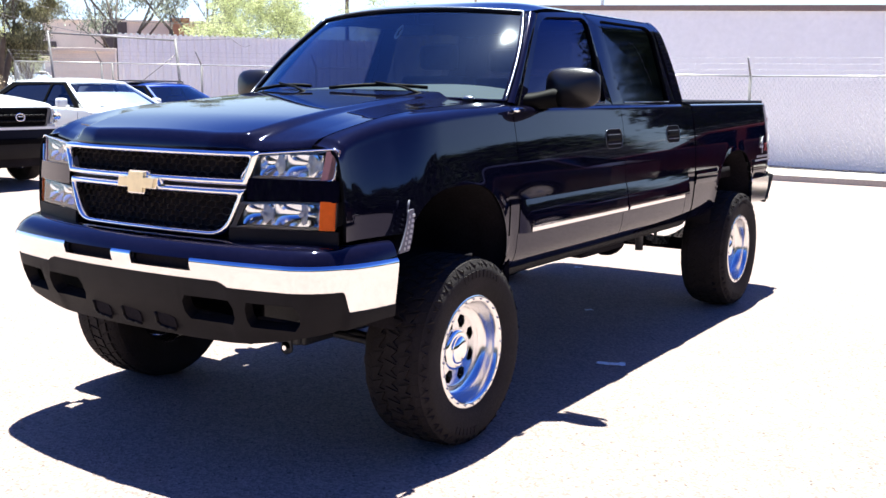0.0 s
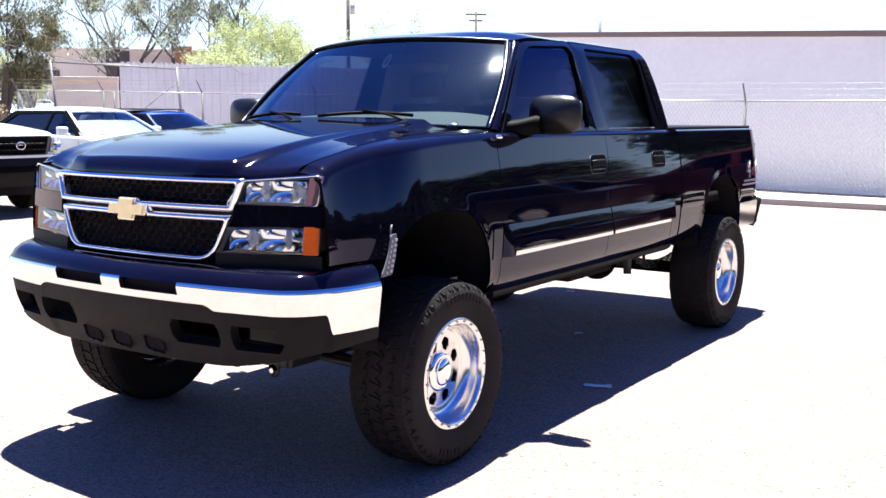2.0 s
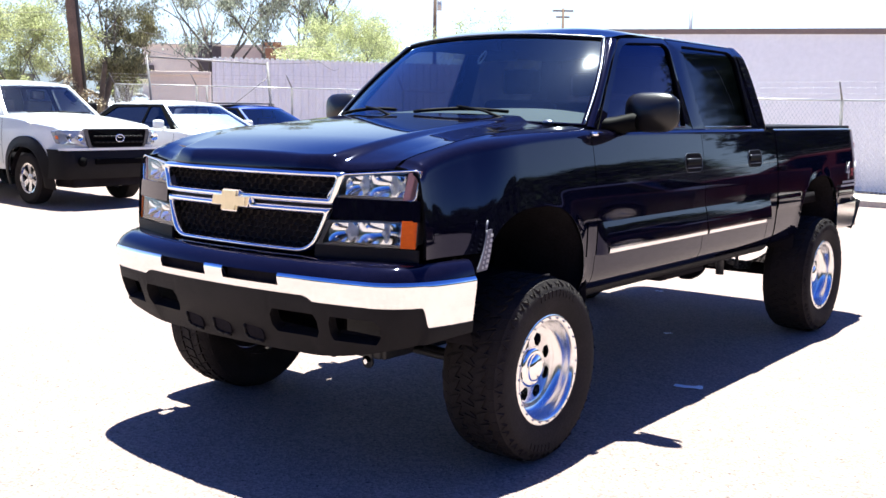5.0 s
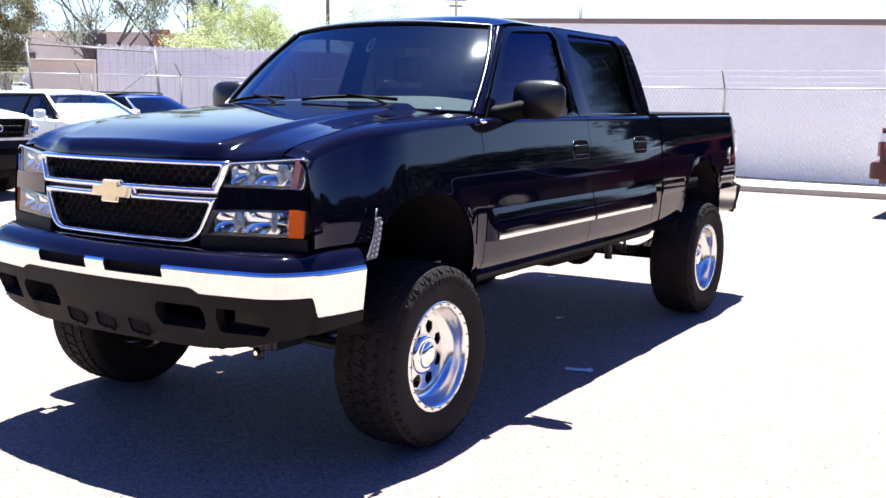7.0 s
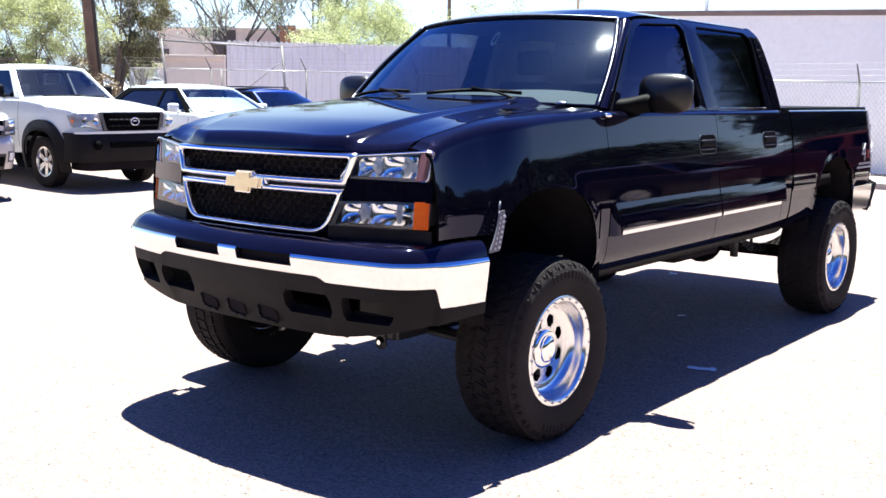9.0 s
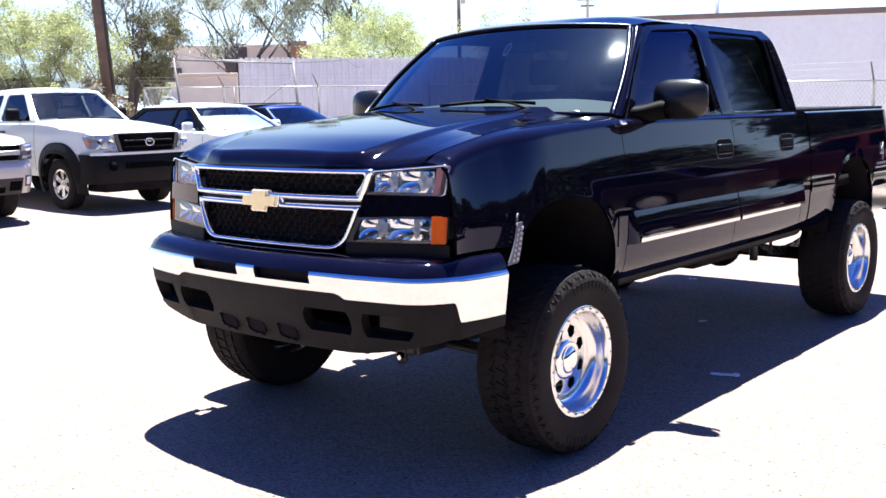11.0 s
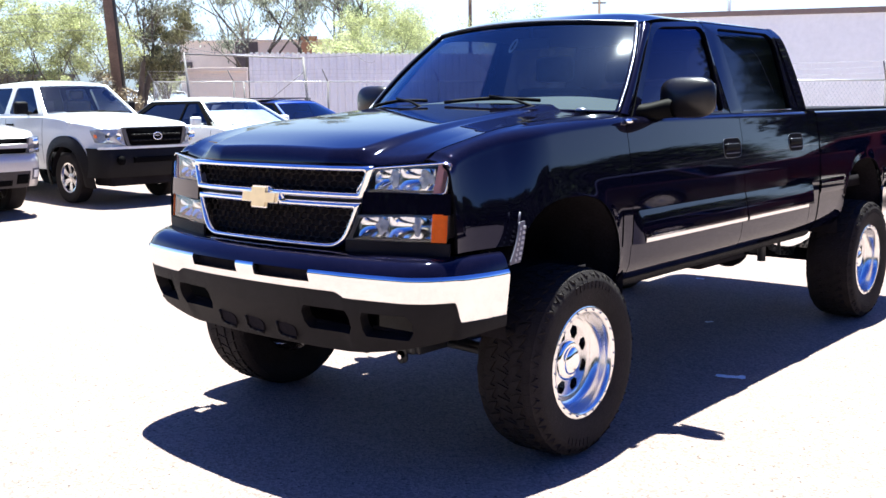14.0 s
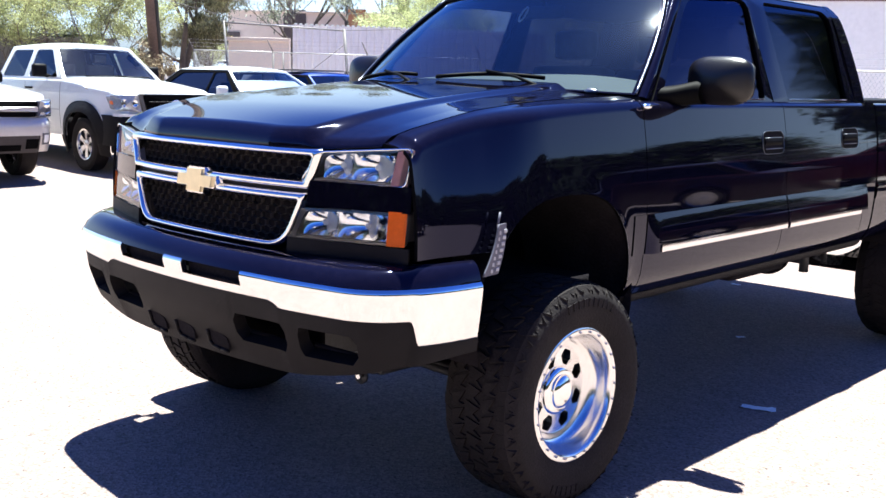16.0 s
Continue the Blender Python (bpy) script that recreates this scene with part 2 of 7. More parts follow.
def rounded(pts, radii, n=6):
    """A polygon with rounded corners, n + 1 points to each corner."""
    out = []
    k = len(pts)
    for i in range(k):
        a, p, b = (Vector(pts[j % k]) for j in (i - 1, i, i + 1))
        r = radii[i] if isinstance(radii, (list, tuple)) else radii
        da, db = (a - p), (b - p)
        r = min(r, da.length * 0.45, db.length * 0.45)
        pa, pb = p + da.normalized() * r, p + db.normalized() * r
        for j in range(n + 1):
            t = j / n
            out.append(pa * (1 - t) ** 2 + p * 2 * t * (1 - t) + pb * t * t)
    return out


def ring(bm, outer, inner, fn, flip=False, mid=0):
    """Quads between two outlines of equal length, laid on the surface fn(a, b)."""
    lines = [[bm.verts.new(fn(*(o * (1 - t) + i * t))) for o, i in zip(outer, inner)] for t in [k / (mid + 1) for k in range(mid + 2)]]
    n = len(outer)
    for la, lb in zip(lines, lines[1:]):
        for i in range(n):
            q = (la[i], la[(i + 1) % n], lb[(i + 1) % n], lb[i])
            bm.faces.new(q[::-1] if flip else q)


def sheet(bm, outline, fn, flip=False):
    """A filled outline laid on fn(a, b)."""
    vs = [bm.verts.new(fn(*p)) for p in outline]
    c = sum((Vector(p) for p in outline), Vector((0, 0))) / len(outline)
    cv = bm.verts.new(fn(*c))
    n = len(vs)
    for i in range(n):
        q = (vs[i], vs[(i + 1) % n], cv)
        bm.faces.new(q[::-1] if flip else q)


def pane(bm, outline, fn, flip=False, n=8):
    """A filled outline in rings, so that it follows the curved surface fn(a, b)."""
    c = sum((Vector(p) for p in outline), Vector((0, 0))) / len(outline)
    rings = [[Vector(p).lerp(c, k / n) for p in outline] for k in range(n)]
    for a, b in zip(rings, rings[1:]):
        ring(bm, a, b, fn, flip)
    sheet(bm, rings[-1], fn, flip)
    bmesh.ops.remove_doubles(bm, verts=bm.verts[:], dist=0.00005)


def slab(bm, outline, fn, depth, flip=False):
    """A filled outline with thickness; fn(a, b, d) gives the place at depth d."""
    sheet(bm, outline, lambda a, b: fn(a, b, 0), flip)
    vs0 = [bm.verts.new(fn(*p, 0)) for p in outline]
    vs1 = [bm.verts.new(fn(*p, depth)) for p in outline]
    n = len(outline)
    for i in range(n):
        q = (vs0[i], vs1[i], vs1[(i + 1) % n], vs0[(i + 1) % n])
        bm.faces.new(q[::-1] if flip else q)


def side_patch(bm, s, y0, y1, ny, zlo, zhi, nz, xf, ends=False):
    """A piece of a vehicle's side from y0 to y1, between zlo(y) and zhi(y), on x = xf(y, z)."""
    def fn(u, v):
        t = 0.5 - 0.5 * math.cos(math.pi * u) if ends else u
        y = lerp(y0, y1, t)
        z = lerp(zlo(y), zhi(y), v)
        return (s * xf(y, z), y, z)
    surf(bm, ny, nz, fn, flip=s < 0)


def side_grid(bm, s, ys, zlo, zhi, nz, xf, over, no):
    """A vehicle's side over the given y stations, carried on over its shoulder by over(y, t)."""
    cols = []
    for y in ys:
        z0, z1 = zlo(y), zhi(y)
        c = []
        for j in range(nz + 1):
            z = lerp(z0, z1, j / nz)
            c.append(bm.verts.new((s * xf(y, z), y, z)))
        for j in range(1, no + 1):
            x, yy, z = over(y, j / no)
            c.append(bm.verts.new((s * x, yy, z)))
        cols.append(c)
    for a, b in zip(cols, cols[1:]):
        for j in range(nz + no):
            q = (a[j], b[j], b[j + 1], a[j + 1])
            bm.faces.new(q[::-1] if s < 0 else q)


def cosine(a, b, n):
    return [lerp(a, b, 0.5 - 0.5 * math.cos(math.pi * i / n)) for i in range(n + 1)]


def even(a, b, n):
    return [lerp(a, b, i / n) for i in range(n + 1)]


def arch(yc, a, zc, b, floor):
    def f(y):
        k = 1 - abs((y - yc) / a) ** 2.7
        return zc + b * k ** (1 / 2.4) if k > 0 else floor
    return f


# ---------------------------------------------------------------- wheels
def make_wheel(name, parent, x, y, R, W, rr, side, style, fine=True):
    """Wheel with tyre and rim; the outer face looks to side (+1: +x)."""
    w = new(name)
    w.parent = parent
    w.matrix_basis = Matrix.Translation((x, y, R)) @ (Matrix.Identity(4) if side > 0 else Matrix.Rotation(math.pi, 4, "Z"))
    bm = bmesh.new()
    h = W / 2
    prof = [(rr - 0.012, -h * 0.80), (rr + 0.02, -h * 0.86), (lerp(rr, R, 0.45), -h * 1.0), (lerp(rr, R, 0.8), -h * 0.985), (R - 0.028, -h * 0.93), (R - 0.012, -h * 0.84),
            (R - 0.008, -h * 0.4), (R - 0.007, 0), (R - 0.008, h * 0.4), (R - 0.012, h * 0.84), (R - 0.036, h * 0.93), (lerp(rr, R, 0.74), h * 0.985),
            (lerp(rr, R, 0.62), h * 1.0), (lerp(rr, R, 0.40), h * 0.99), (lerp(rr, R, 0.16), h * 0.92), (rr + 0.004, h * 0.86), (rr - 0.012, h * 0.80)]
    lathe(bm, prof, 64 if fine else 32, flip=True)
    tyre = part("tyre", bm, RUBBER, w, angle=50)
    if fine:
        bm = bmesh.new()
        rng = random.Random(5)
        rows = [(-0.78, 0.30, 50, 0), (-0.42, 0.30, 44, 1), (0.0, 0.34, 44, 0), (0.42, 0.30, 44, 1), (0.78, 0.30, 50, 0)]
        for k, (c, wd, n, st) in enumerate(rows):
            for i in range(n):
                a = 2 * math.pi * (i + 0.5 * st) / n
                da = math.pi / n * 0.80
                sk = 0.35 * da * (1 if k % 2 else -1)
                r0, r1 = R - 0.02, R + (0.0 if abs(c) < 0.7 else -0.005)
                x0, x1 = h * (c - wd * 0.56), h * (c + wd * 0.56)
                if abs(c) > 0.7:
                    grow = 0.035 if i % 2 else 0.0
                    x0, x1 = (x0 - h * grow, x1) if c < 0 else (x0, x1 + h * grow)
                vs = []
                for r in (r0, r1):
                    for xx, aa in ((x0, a - da + sk), (x1, a - da - sk), (lerp(x0, x1, 0.55), a + da * 0.45), (x1, a + da - sk), (x0, a + da + sk)):
                        rq = r - (0.026 if abs(xx) > h * 0.93 else 0.004 if abs(xx) > h * 0.6 else 0)
                        vs.append(bm.verts.new((xx, rq * math.cos(aa), rq * math.sin(aa))))
                order = (0, 1, 2, 3, 4)
                bm.faces.new([vs[5 + j] for j in order])
                for j in range(5):
                    bm.faces.new((vs[j], vs[(j + 1) % 5], vs[5 + (j + 1) % 5], vs[5 + j]))
        bmesh.ops.recalc_face_normals(bm, faces=bm.faces[:])
        part("tread", bm, RUBBER, tyre, smooth=False, kind="stuff")
        # raised sidewall lettering, kept as plain bars
        for base, n in ((math.radians(60), 10), (math.radians(245), 6)):
            for i in range(n):
                bm = bmesh.new()
                a = base + i * 0.088
                r = lerp(rr, R, 0.60)
                c = Vector((h * 1.0, r * math.cos(a), r * math.sin(a)))
                box(bm, c.x - 0.002, c.x + 0.0025, c.y - 0.010, c.y + 0.010, c.z - 0.015, c.z + 0.015, 0, Matrix.Rotation(a - math.pi / 2, 4, "X"))
                part("lettering_bar", bm, RUBBER, tyre, smooth=False)
    bm = bmesh.new()
    if style == "deep":
        rim = [(rr - 0.012, -h * 0.8), (rr - 0.03, -h * 0.6), (rr - 0.045, 0.0), (0.160, 0.040), (0.161, 0.046), (0.168, 0.049), (0.180, 0.051), (0.192, 0.056), (0.202, 0.066), (0.209, 0.082), (0.214, 0.105), (rr - 0.021, h * 0.83), (rr - 0.014, h * 0.88),
               (rr + 0.002, h * 0.895), (rr + 0.010, h * 0.87), (rr + 0.010, h * 0.80)]
        lathe(bm, rim, 64, flip=False)
        rimob = part("rim", bm, ALU, w, "polished deep-lip aluminium rim", angle=40)
        # centre disc with eight windows
        bm = bmesh.new()
        ro, ri, xd = 0.162, 0.084, 0.046

        def face(r, a, d=0.0):
            t = (r - ri) / (ro - ri)
            return (xd + 0.006 * (1 - t) ** 2 - d, r * math.cos(a), r * math.sin(a))
        n = 8
        for i in range(n):
            a0 = 2 * math.pi * i / n
            st = 2 * math.pi / n
            outer, inner = [], []
            cr, ca = lerp(ri, ro, 0.53), a0 + st / 2
            hr, ha = (ro - ri) * 0.36, st * 0.275
            for k in range(24):
                f = 2 * math.pi * k / 24
                cx, sx = math.cos(f), math.sin(f)
                q = max(abs(cx), abs(sx))
                outer.append(Vector((cr + (ro - ri) * 0.53 * cx / q if cx > 0 else cr + (cr - ri) * cx / q, ca + st / 2 * sx / q)))
                p = max(abs(math.cos(f - j * math.pi / 3)) for j in range(3))
                inner.append(Vector((cr + hr * cx / p, ca + ha * sx / p)))
            ring(bm, outer, inner, lambda r, a: face(r, a), flip=False, mid=1)
            ring(bm, inner, inner_d(inner), lambda r, a: face(min(r, 9), a, 0.0) if r < 9 else face(r - 10, a, 0.03), flip=False)
        bmesh.ops.remove_doubles(bm, verts=bm.verts[:], dist=0.0004)
        bmesh.ops.recalc_face_normals(bm, faces=bm.faces[:])
        part("wheel_disc", bm, ALU, rimob, angle=35)
        bm = bmesh.new()
        lathe(bm, [(0.092, xd + 0.002), (0.090, xd + 0.014), (0.084, xd + 0.020), (0.074, xd + 0.023), (0.064, xd + 0.0235), (0.061, xd + 0.026), (0.059, xd + 0.033), (0.050, xd + 0.040), (0.030, xd + 0.045), (0.012, xd + 0.0465), (0.0, xd + 0.0467)], 48, flip=True)
        part("hub_cap", bm, CHROME, rimob, "chrome hub cap", angle=35)
        for i in range(24):
            bm = bmesh.new()
            a = 2 * math.pi * i / 24
            c = Vector((h * 0.895, (rr - 0.006) * math.cos(a), (rr - 0.006) * math.sin(a)))
            rod(bm, c - Vector((0.004, 0, 0)), c + Vector((0.005, 0, 0)), 0.0048, seg=6)
            part("rim_bolt", bm, LAMPCASE, rimob)
        bm = bmesh.new()
        lathe(bm, [(rr - 0.04, -h * 0.3), (0.0, -h * 0.3)], 32, flip=False)
        lathe(bm, [(0.14, -h * 0.25), (0.14, 0.0), (0.0, 0.0)], 32, flip=True)
        part("brake_drum", bm, DARK, w)
    else:
        lathe(bm, [(rr - 0.012, -h * 0.8), (rr - 0.03, -h * 0.5), (rr - 0.03, h * 0.40), (rr - 0.018, h * 0.80), (rr + 0.004, h * 0.86), (rr + 0.008, h * 0.80)], 40)
        spokes = style
        for i in range(spokes):
            a = 2 * math.pi * i / spokes
            m = Matrix.Rotation(a, 4, "X")
            vs = [m @ Vector(p) for p in ((h * 0.55, -0.030, 0.05), (h * 0.55, 0.030, 0.05), (h * 0.62, 0.042, rr - 0.025), (h * 0.62, -0.042, rr - 0.025),
                                           (h * 0.25, -0.030, 0.05), (h * 0.25, 0.030, 0.05), (h * 0.35, 0.042, rr - 0.025), (h * 0.35, -0.042, rr - 0.025))]
            v = [bm.verts.new(p) for p in vs]
            for q in ((0, 1, 2, 3), (1, 5, 6, 2), (0, 3, 7, 4), (2, 6, 7, 3)):
                bm.faces.new([v[j] for j in q])
        lathe(bm, [(0.065, h * 0.3), (0.062, h * 0.58), (0.05, h * 0.64), (0, h * 0.64)], 20, flip=True)
        bmesh.ops.recalc_face_normals(bm, faces=bm.faces[:])
        rimob = part("rim", bm, ALU, w, "silver alloy rim", angle=35)
        bm = bmesh.new()
        lathe(bm, [(rr - 0.032, -h * 0.1), (0.0, -h * 0.1)], 24, flip=False)
        part("brake_disc", bm, DARK, w)
    return w


def inner_d(pts):
    """The same outline marked for the back edge."""
    return [Vector((p.x + 10, p.y)) for p in pts]


# ---------------------------------------------------------------- the black pickup truck
truck = root("pickup_truck", "glossy black lifted crew-cab pickup truck with chrome bumper on the asphalt", "pickup truck")
WB, TYRE_R = 3.645, 0.413
A_F, A_R = (0.0, 0.415, 0.70, 0.43), (3.69, 0.405, 0.70, 0.42)
ZTOP = curve1([-0.80, -0.59, -0.29, 0.05, 0.43, 0.60], [1.285, 1.366, 1.423, 1.452, 1.468, 1.472])


def fender_z(y):
    """The fender's top line, dipping to the lamp at the nose."""
    return ZTOP(y) - (ZTOP(y) - 1.314) * clamp01(1 - (y + 0.705) / 0.042) ** 1.15


def nose(y):
    return clamp01((-0.22 - y) / 0.55)


def truck_x(y, z):
    x = 0.978 - 0.27 * (z - 1.02 + 0.14 * smooth01((-0.12 - y) / 0.30)) ** 2
    x -= 0.15 * nose(y) ** 2 - 0.119 * nose(y) ** 4
    x -= 0.05 * clamp01((y - 4.41) / 0.22) ** 2
    for yc, a, zc, b, amp in (A_F + (0.004,), A_R + (0.006,)):
        if abs(y - yc) < 0.75:
            r = math.hypot((y - yc) / a, max(0, (z - zc)) / b)
            x += amp * math.exp(-((r - 1.0) / 0.11) ** 2) * (smooth01((z - 0.55) / 0.2))
    x -= 0.026 * clamp01((0.79 - z) / 0.09) ** 2
    x -= 0.006 * clamp01((1.10 - z) / 0.135) ** 1.3 * smooth01((-0.34 - y) / 0.14)
    return x


def roof_x(z):
    t = z - 1.455
    return 0.880 - 0.26 * t - 0.17 * t * t - 5.0 * max(0.0, z - 1.895) ** 2


def hood_half(y):
    return truck_x(y, ZTOP(y) - 0.05) - 0.119 * nose(y) ** 4 - lerp(0.055, 0.115, smooth01((y + 0.66) / 0.55))


def hood_z(x, y):
    zc = HOODC(y)
    zs = ZTOP(y) + 0.007
    u = abs(x) / hood_half(y)
    fall = 1.0 if u < 0.64 else lerp(1.0, 0.20, smooth01((u - 0.64) / 0.095)) if u < 0.735 else 0.20 * (1 - clamp01((u - 0.735) / 0.22)) ** 2
    return zs + (zc - zs) * (0.70 * fall + 0.30 * (1 - min(1, u / 0.9) ** 2))


HOODC = curve1([-0.85, -0.5, 0.0, 0.55], [1.352, 1.424, 1.487, 1.535])


def face_y(x):
    """The lamps' and filler panels' line in plan."""
    return -0.86 + 0.140 * clamp01((abs(x) - 0.40) / 0.5) ** 1.3


def hood_front(x):
    return face_y(x) + 0.012


def wind(u, v):
    hw = lerp(0.835, 0.66, v) + 0.024 * math.sin(math.pi * v)
    x = u * hw
    y = lerp(0.39, 0.95, v) + lerp(0.21, 0.12, v) * abs(u) ** 2.5
    return Vector((x, y, lerp(1.495, 1.955, v) - lerp(0.02, 0.03, v) * u * u + 0.012 * math.sin(math.pi * v)))


# fenders
for s in (1, -1):
    bm = bmesh.new()
    af = arch(*A_F, 0.70)
    lo = lambda y: max(af(y), 0.965) if y < 0 else af(y)

    def over(y, t):
        z0, x0 = fender_z(y) - 0.05, truck_x(y, ZTOP(y) - 0.05)
        if t < 0.6:
            a = t / 0.6 * math.pi / 2
            return (x0 - 0.72 * (x0 - hood_half(y)) * (1 - math.cos(a)), y, z0 + 0.05 * math.sin(a))
        k = (t - 0.6) / 0.4
        return (lerp(x0 - 0.72 * (x0 - hood_half(y)), hood_half(y) + 0.003, k), y, lerp(z0 + 0.05, fender_z(y) + 0.005, k))
    ys = even(-0.712, -0.66, 8) + even(-0.655, -0.415, 10) + cosine(-0.4149, 0.4149, 56)[1:] + even(0.416, 0.500, 4)
    side_grid(bm, s, ys, lo, lambda y: fender_z(y) - 0.05, 22, truck_x, over, 10)
    fend = part("fender", bm, PAINT, truck, solid=0.012)
    bm = bmesh.new()
    lip = [(s * (truck_x(y, lo(y)) - 0.002), y, lo(y) + 0.002) for y in cosine(-0.41, 0.413, 40)]
    for p, q in zip(lip, lip[1:]):
        rod(bm, p, q, 0.0018, seg=6, caps=False)
    bmesh.ops.remove_doubles(bm, verts=bm.verts[:], dist=0.0008)
    part("arch_lip", bm, GLOSSTRIM, fend, "thin bright arch edge")
    # wheel-well liner
    bm = bmesh.new()

    def liner(u, v):
        a = math.pi * (-0.08 + 1.16 * u)
        return (s * lerp(0.955, 0.42, v), 0.46 * math.cos(a), 0.70 + 0.47 * math.sin(a))
    surf(bm, 20, 3, liner, flip=s < 0)
    part("wheel_liner", bm, DARK, truck)
    bm = bmesh.new()
    surf(bm, 20, 3, lambda u, v: (s * lerp(0.955, 0.60, v), A_R[0] + 0.44 * math.cos(math.pi * (-0.05 + 1.1 * u)), 0.70 + 0.45 * math.sin(math.pi * (-0.05 + 1.1 * u))), flip=s < 0)
    part("wheel_liner", bm, DARK, truck)

# short moulding on the fender behind the arch
for s in (1, -1):
    bm = bmesh.new()
    surf(bm, 8, 14, lambda u, v: (s * (truck_x(lerp(0.418, 0.498, u), lerp(0.865, 1.022, v)) + 0.004), lerp(0.418, 0.498, u), lerp(0.865, 1.022, v)), flip=s < 0)
    part("fender_moulding", bm, PAINT, truck, "glossy black fender moulding", solid=0.012)

# hood
bm = bmesh.new()


def hood(u, v):
    k = 2 * u - 1
    y0 = hood_front(k * 0.86)
    y = lerp(y0, 0.50 - 0.03 * abs(k), v ** 1.25)
    x = k * hood_half(y)
    z = hood_z(x, y)
    e = clamp01(1 - (y - y0) / 0.036)
    zt = 1.293 if abs(x) < 0.56 else 1.289 + 0.085 * (abs(x) - 0.56)
    return (x, y + 0.010 * e ** 6, z - (z - zt) * e ** 1.15)


surf(bm, 168, 60, hood)
part("hood", bm, PAINT, truck, solid=0.012)

# cowl with wiper arms
bm = bmesh.new()
surf(bm, 24, 3, lambda u, v: ((2 * u - 1) * 0.85, lerp(0.46, 0.60, v) + 0.12 * (2 * u - 1) ** 2, 1.494 - 0.02 * (2 * u - 1) ** 2 - 0.015 * v))
part("cowl", bm, PLASTIC, truck, solid=0.01)
for x0, x1 in ((-0.72, -0.22), (-0.08, 0.46)):
    bm = bmesh.new()

    def on(x, v):
        p = wind(x / 0.80, v)
        return p + Vector((0, -0.018, 0.012))
    prev = None
    for i in range(9):
        t = i / 8
        p = on(lerp(x0, x1, t), 0.06 + 0.035 * math.sin(math.pi * t * 0.8))
        if prev is not None:
            rod(bm, prev, p, 0.009, seg=6)
        prev = p
    a0 = on(x1, 0.0) + Vector((0.06, -0.03, -0.005))
    mid = on(lerp(x0, x1, 0.5), 0.10) + Vector((0, -0.01, 0.012))
    rod(bm, a0, lerp(a0, mid, 0.5) + Vector((0, 0, 0.012)), 0.008, 0.007, seg=6)
    rod(bm, lerp(a0, mid, 0.5) + Vector((0, 0, 0.012)), mid, 0.007, 0.005, seg=6)
    bmesh.ops.remove_doubles(bm, verts=bm.verts[:], dist=0.004)
    part("wiper", bm, WIPER, truck)

# bright beads added at the cowl's corners, only to catch the sun's glint
for x in (-0.70, 0.69):
    bm = bmesh.new()
    bmesh.ops.create_uvsphere(bm, u_segments=16, v_segments=10, radius=1, matrix=Matrix.Translation((x, 0.50, 1.490)) @ Matrix.Diagonal((0.034, 0.018, 0.014, 1)))
    part("glint_bead", bm, GLOSSTRIM, truck, "small bright bead added to catch a sun glint")

# windshield
bm = bmesh.new()
surf(bm, 28, 16, lambda u, v: wind((2 * u - 1) * 0.992, lerp(0.008, 0.985, v)))
part("windshield", bm, WINDSHIELD, truck, "clear lightly tinted windshield glass").visible_shadow = False
bm = bmesh.new()
o = rounded([(-1, 0), (1, 0), (1, 1), (-1, 1)], 0.02, 10)
dense_o, dense_i = [], []
for k in range(4):
    ca, cb = [(-1, 0), (1, 0), (1, 1), (-1, 1)][k], [(-1, 0), (1, 0), (1, 1), (-1, 1)][(k + 1) % 4]
    for j in range(14):
        t = j / 14
        p = Vector((lerp(ca[0], cb[0], t), lerp(ca[1], cb[1], t)))
        dense_o.append(p)
        dense_i.append(Vector((p.x * 0.984, lerp(0.012, 0.977, p.y))))
ring(bm, dense_o, dense_i, lambda a, b: wind(a, b) + Vector((0, -0.004, 0.006)))
part("windshield_frame", bm, PAINT, truck, solid=0.015)

bm = bmesh.new()
for i in range(24):
    p, q = (wind(lerp(-1, 1, k / 24), 1.0) + Vector((0, -0.008, 0.010)) for k in (i, i + 1))
    rod(bm, p, q, 0.0045, seg=6, caps=False)
bmesh.ops.remove_doubles(bm, verts=bm.verts[:], dist=0.0012)
part("windshield_trim", bm, GLOSSTRIM, truck, "thin bright windshield edge trim")

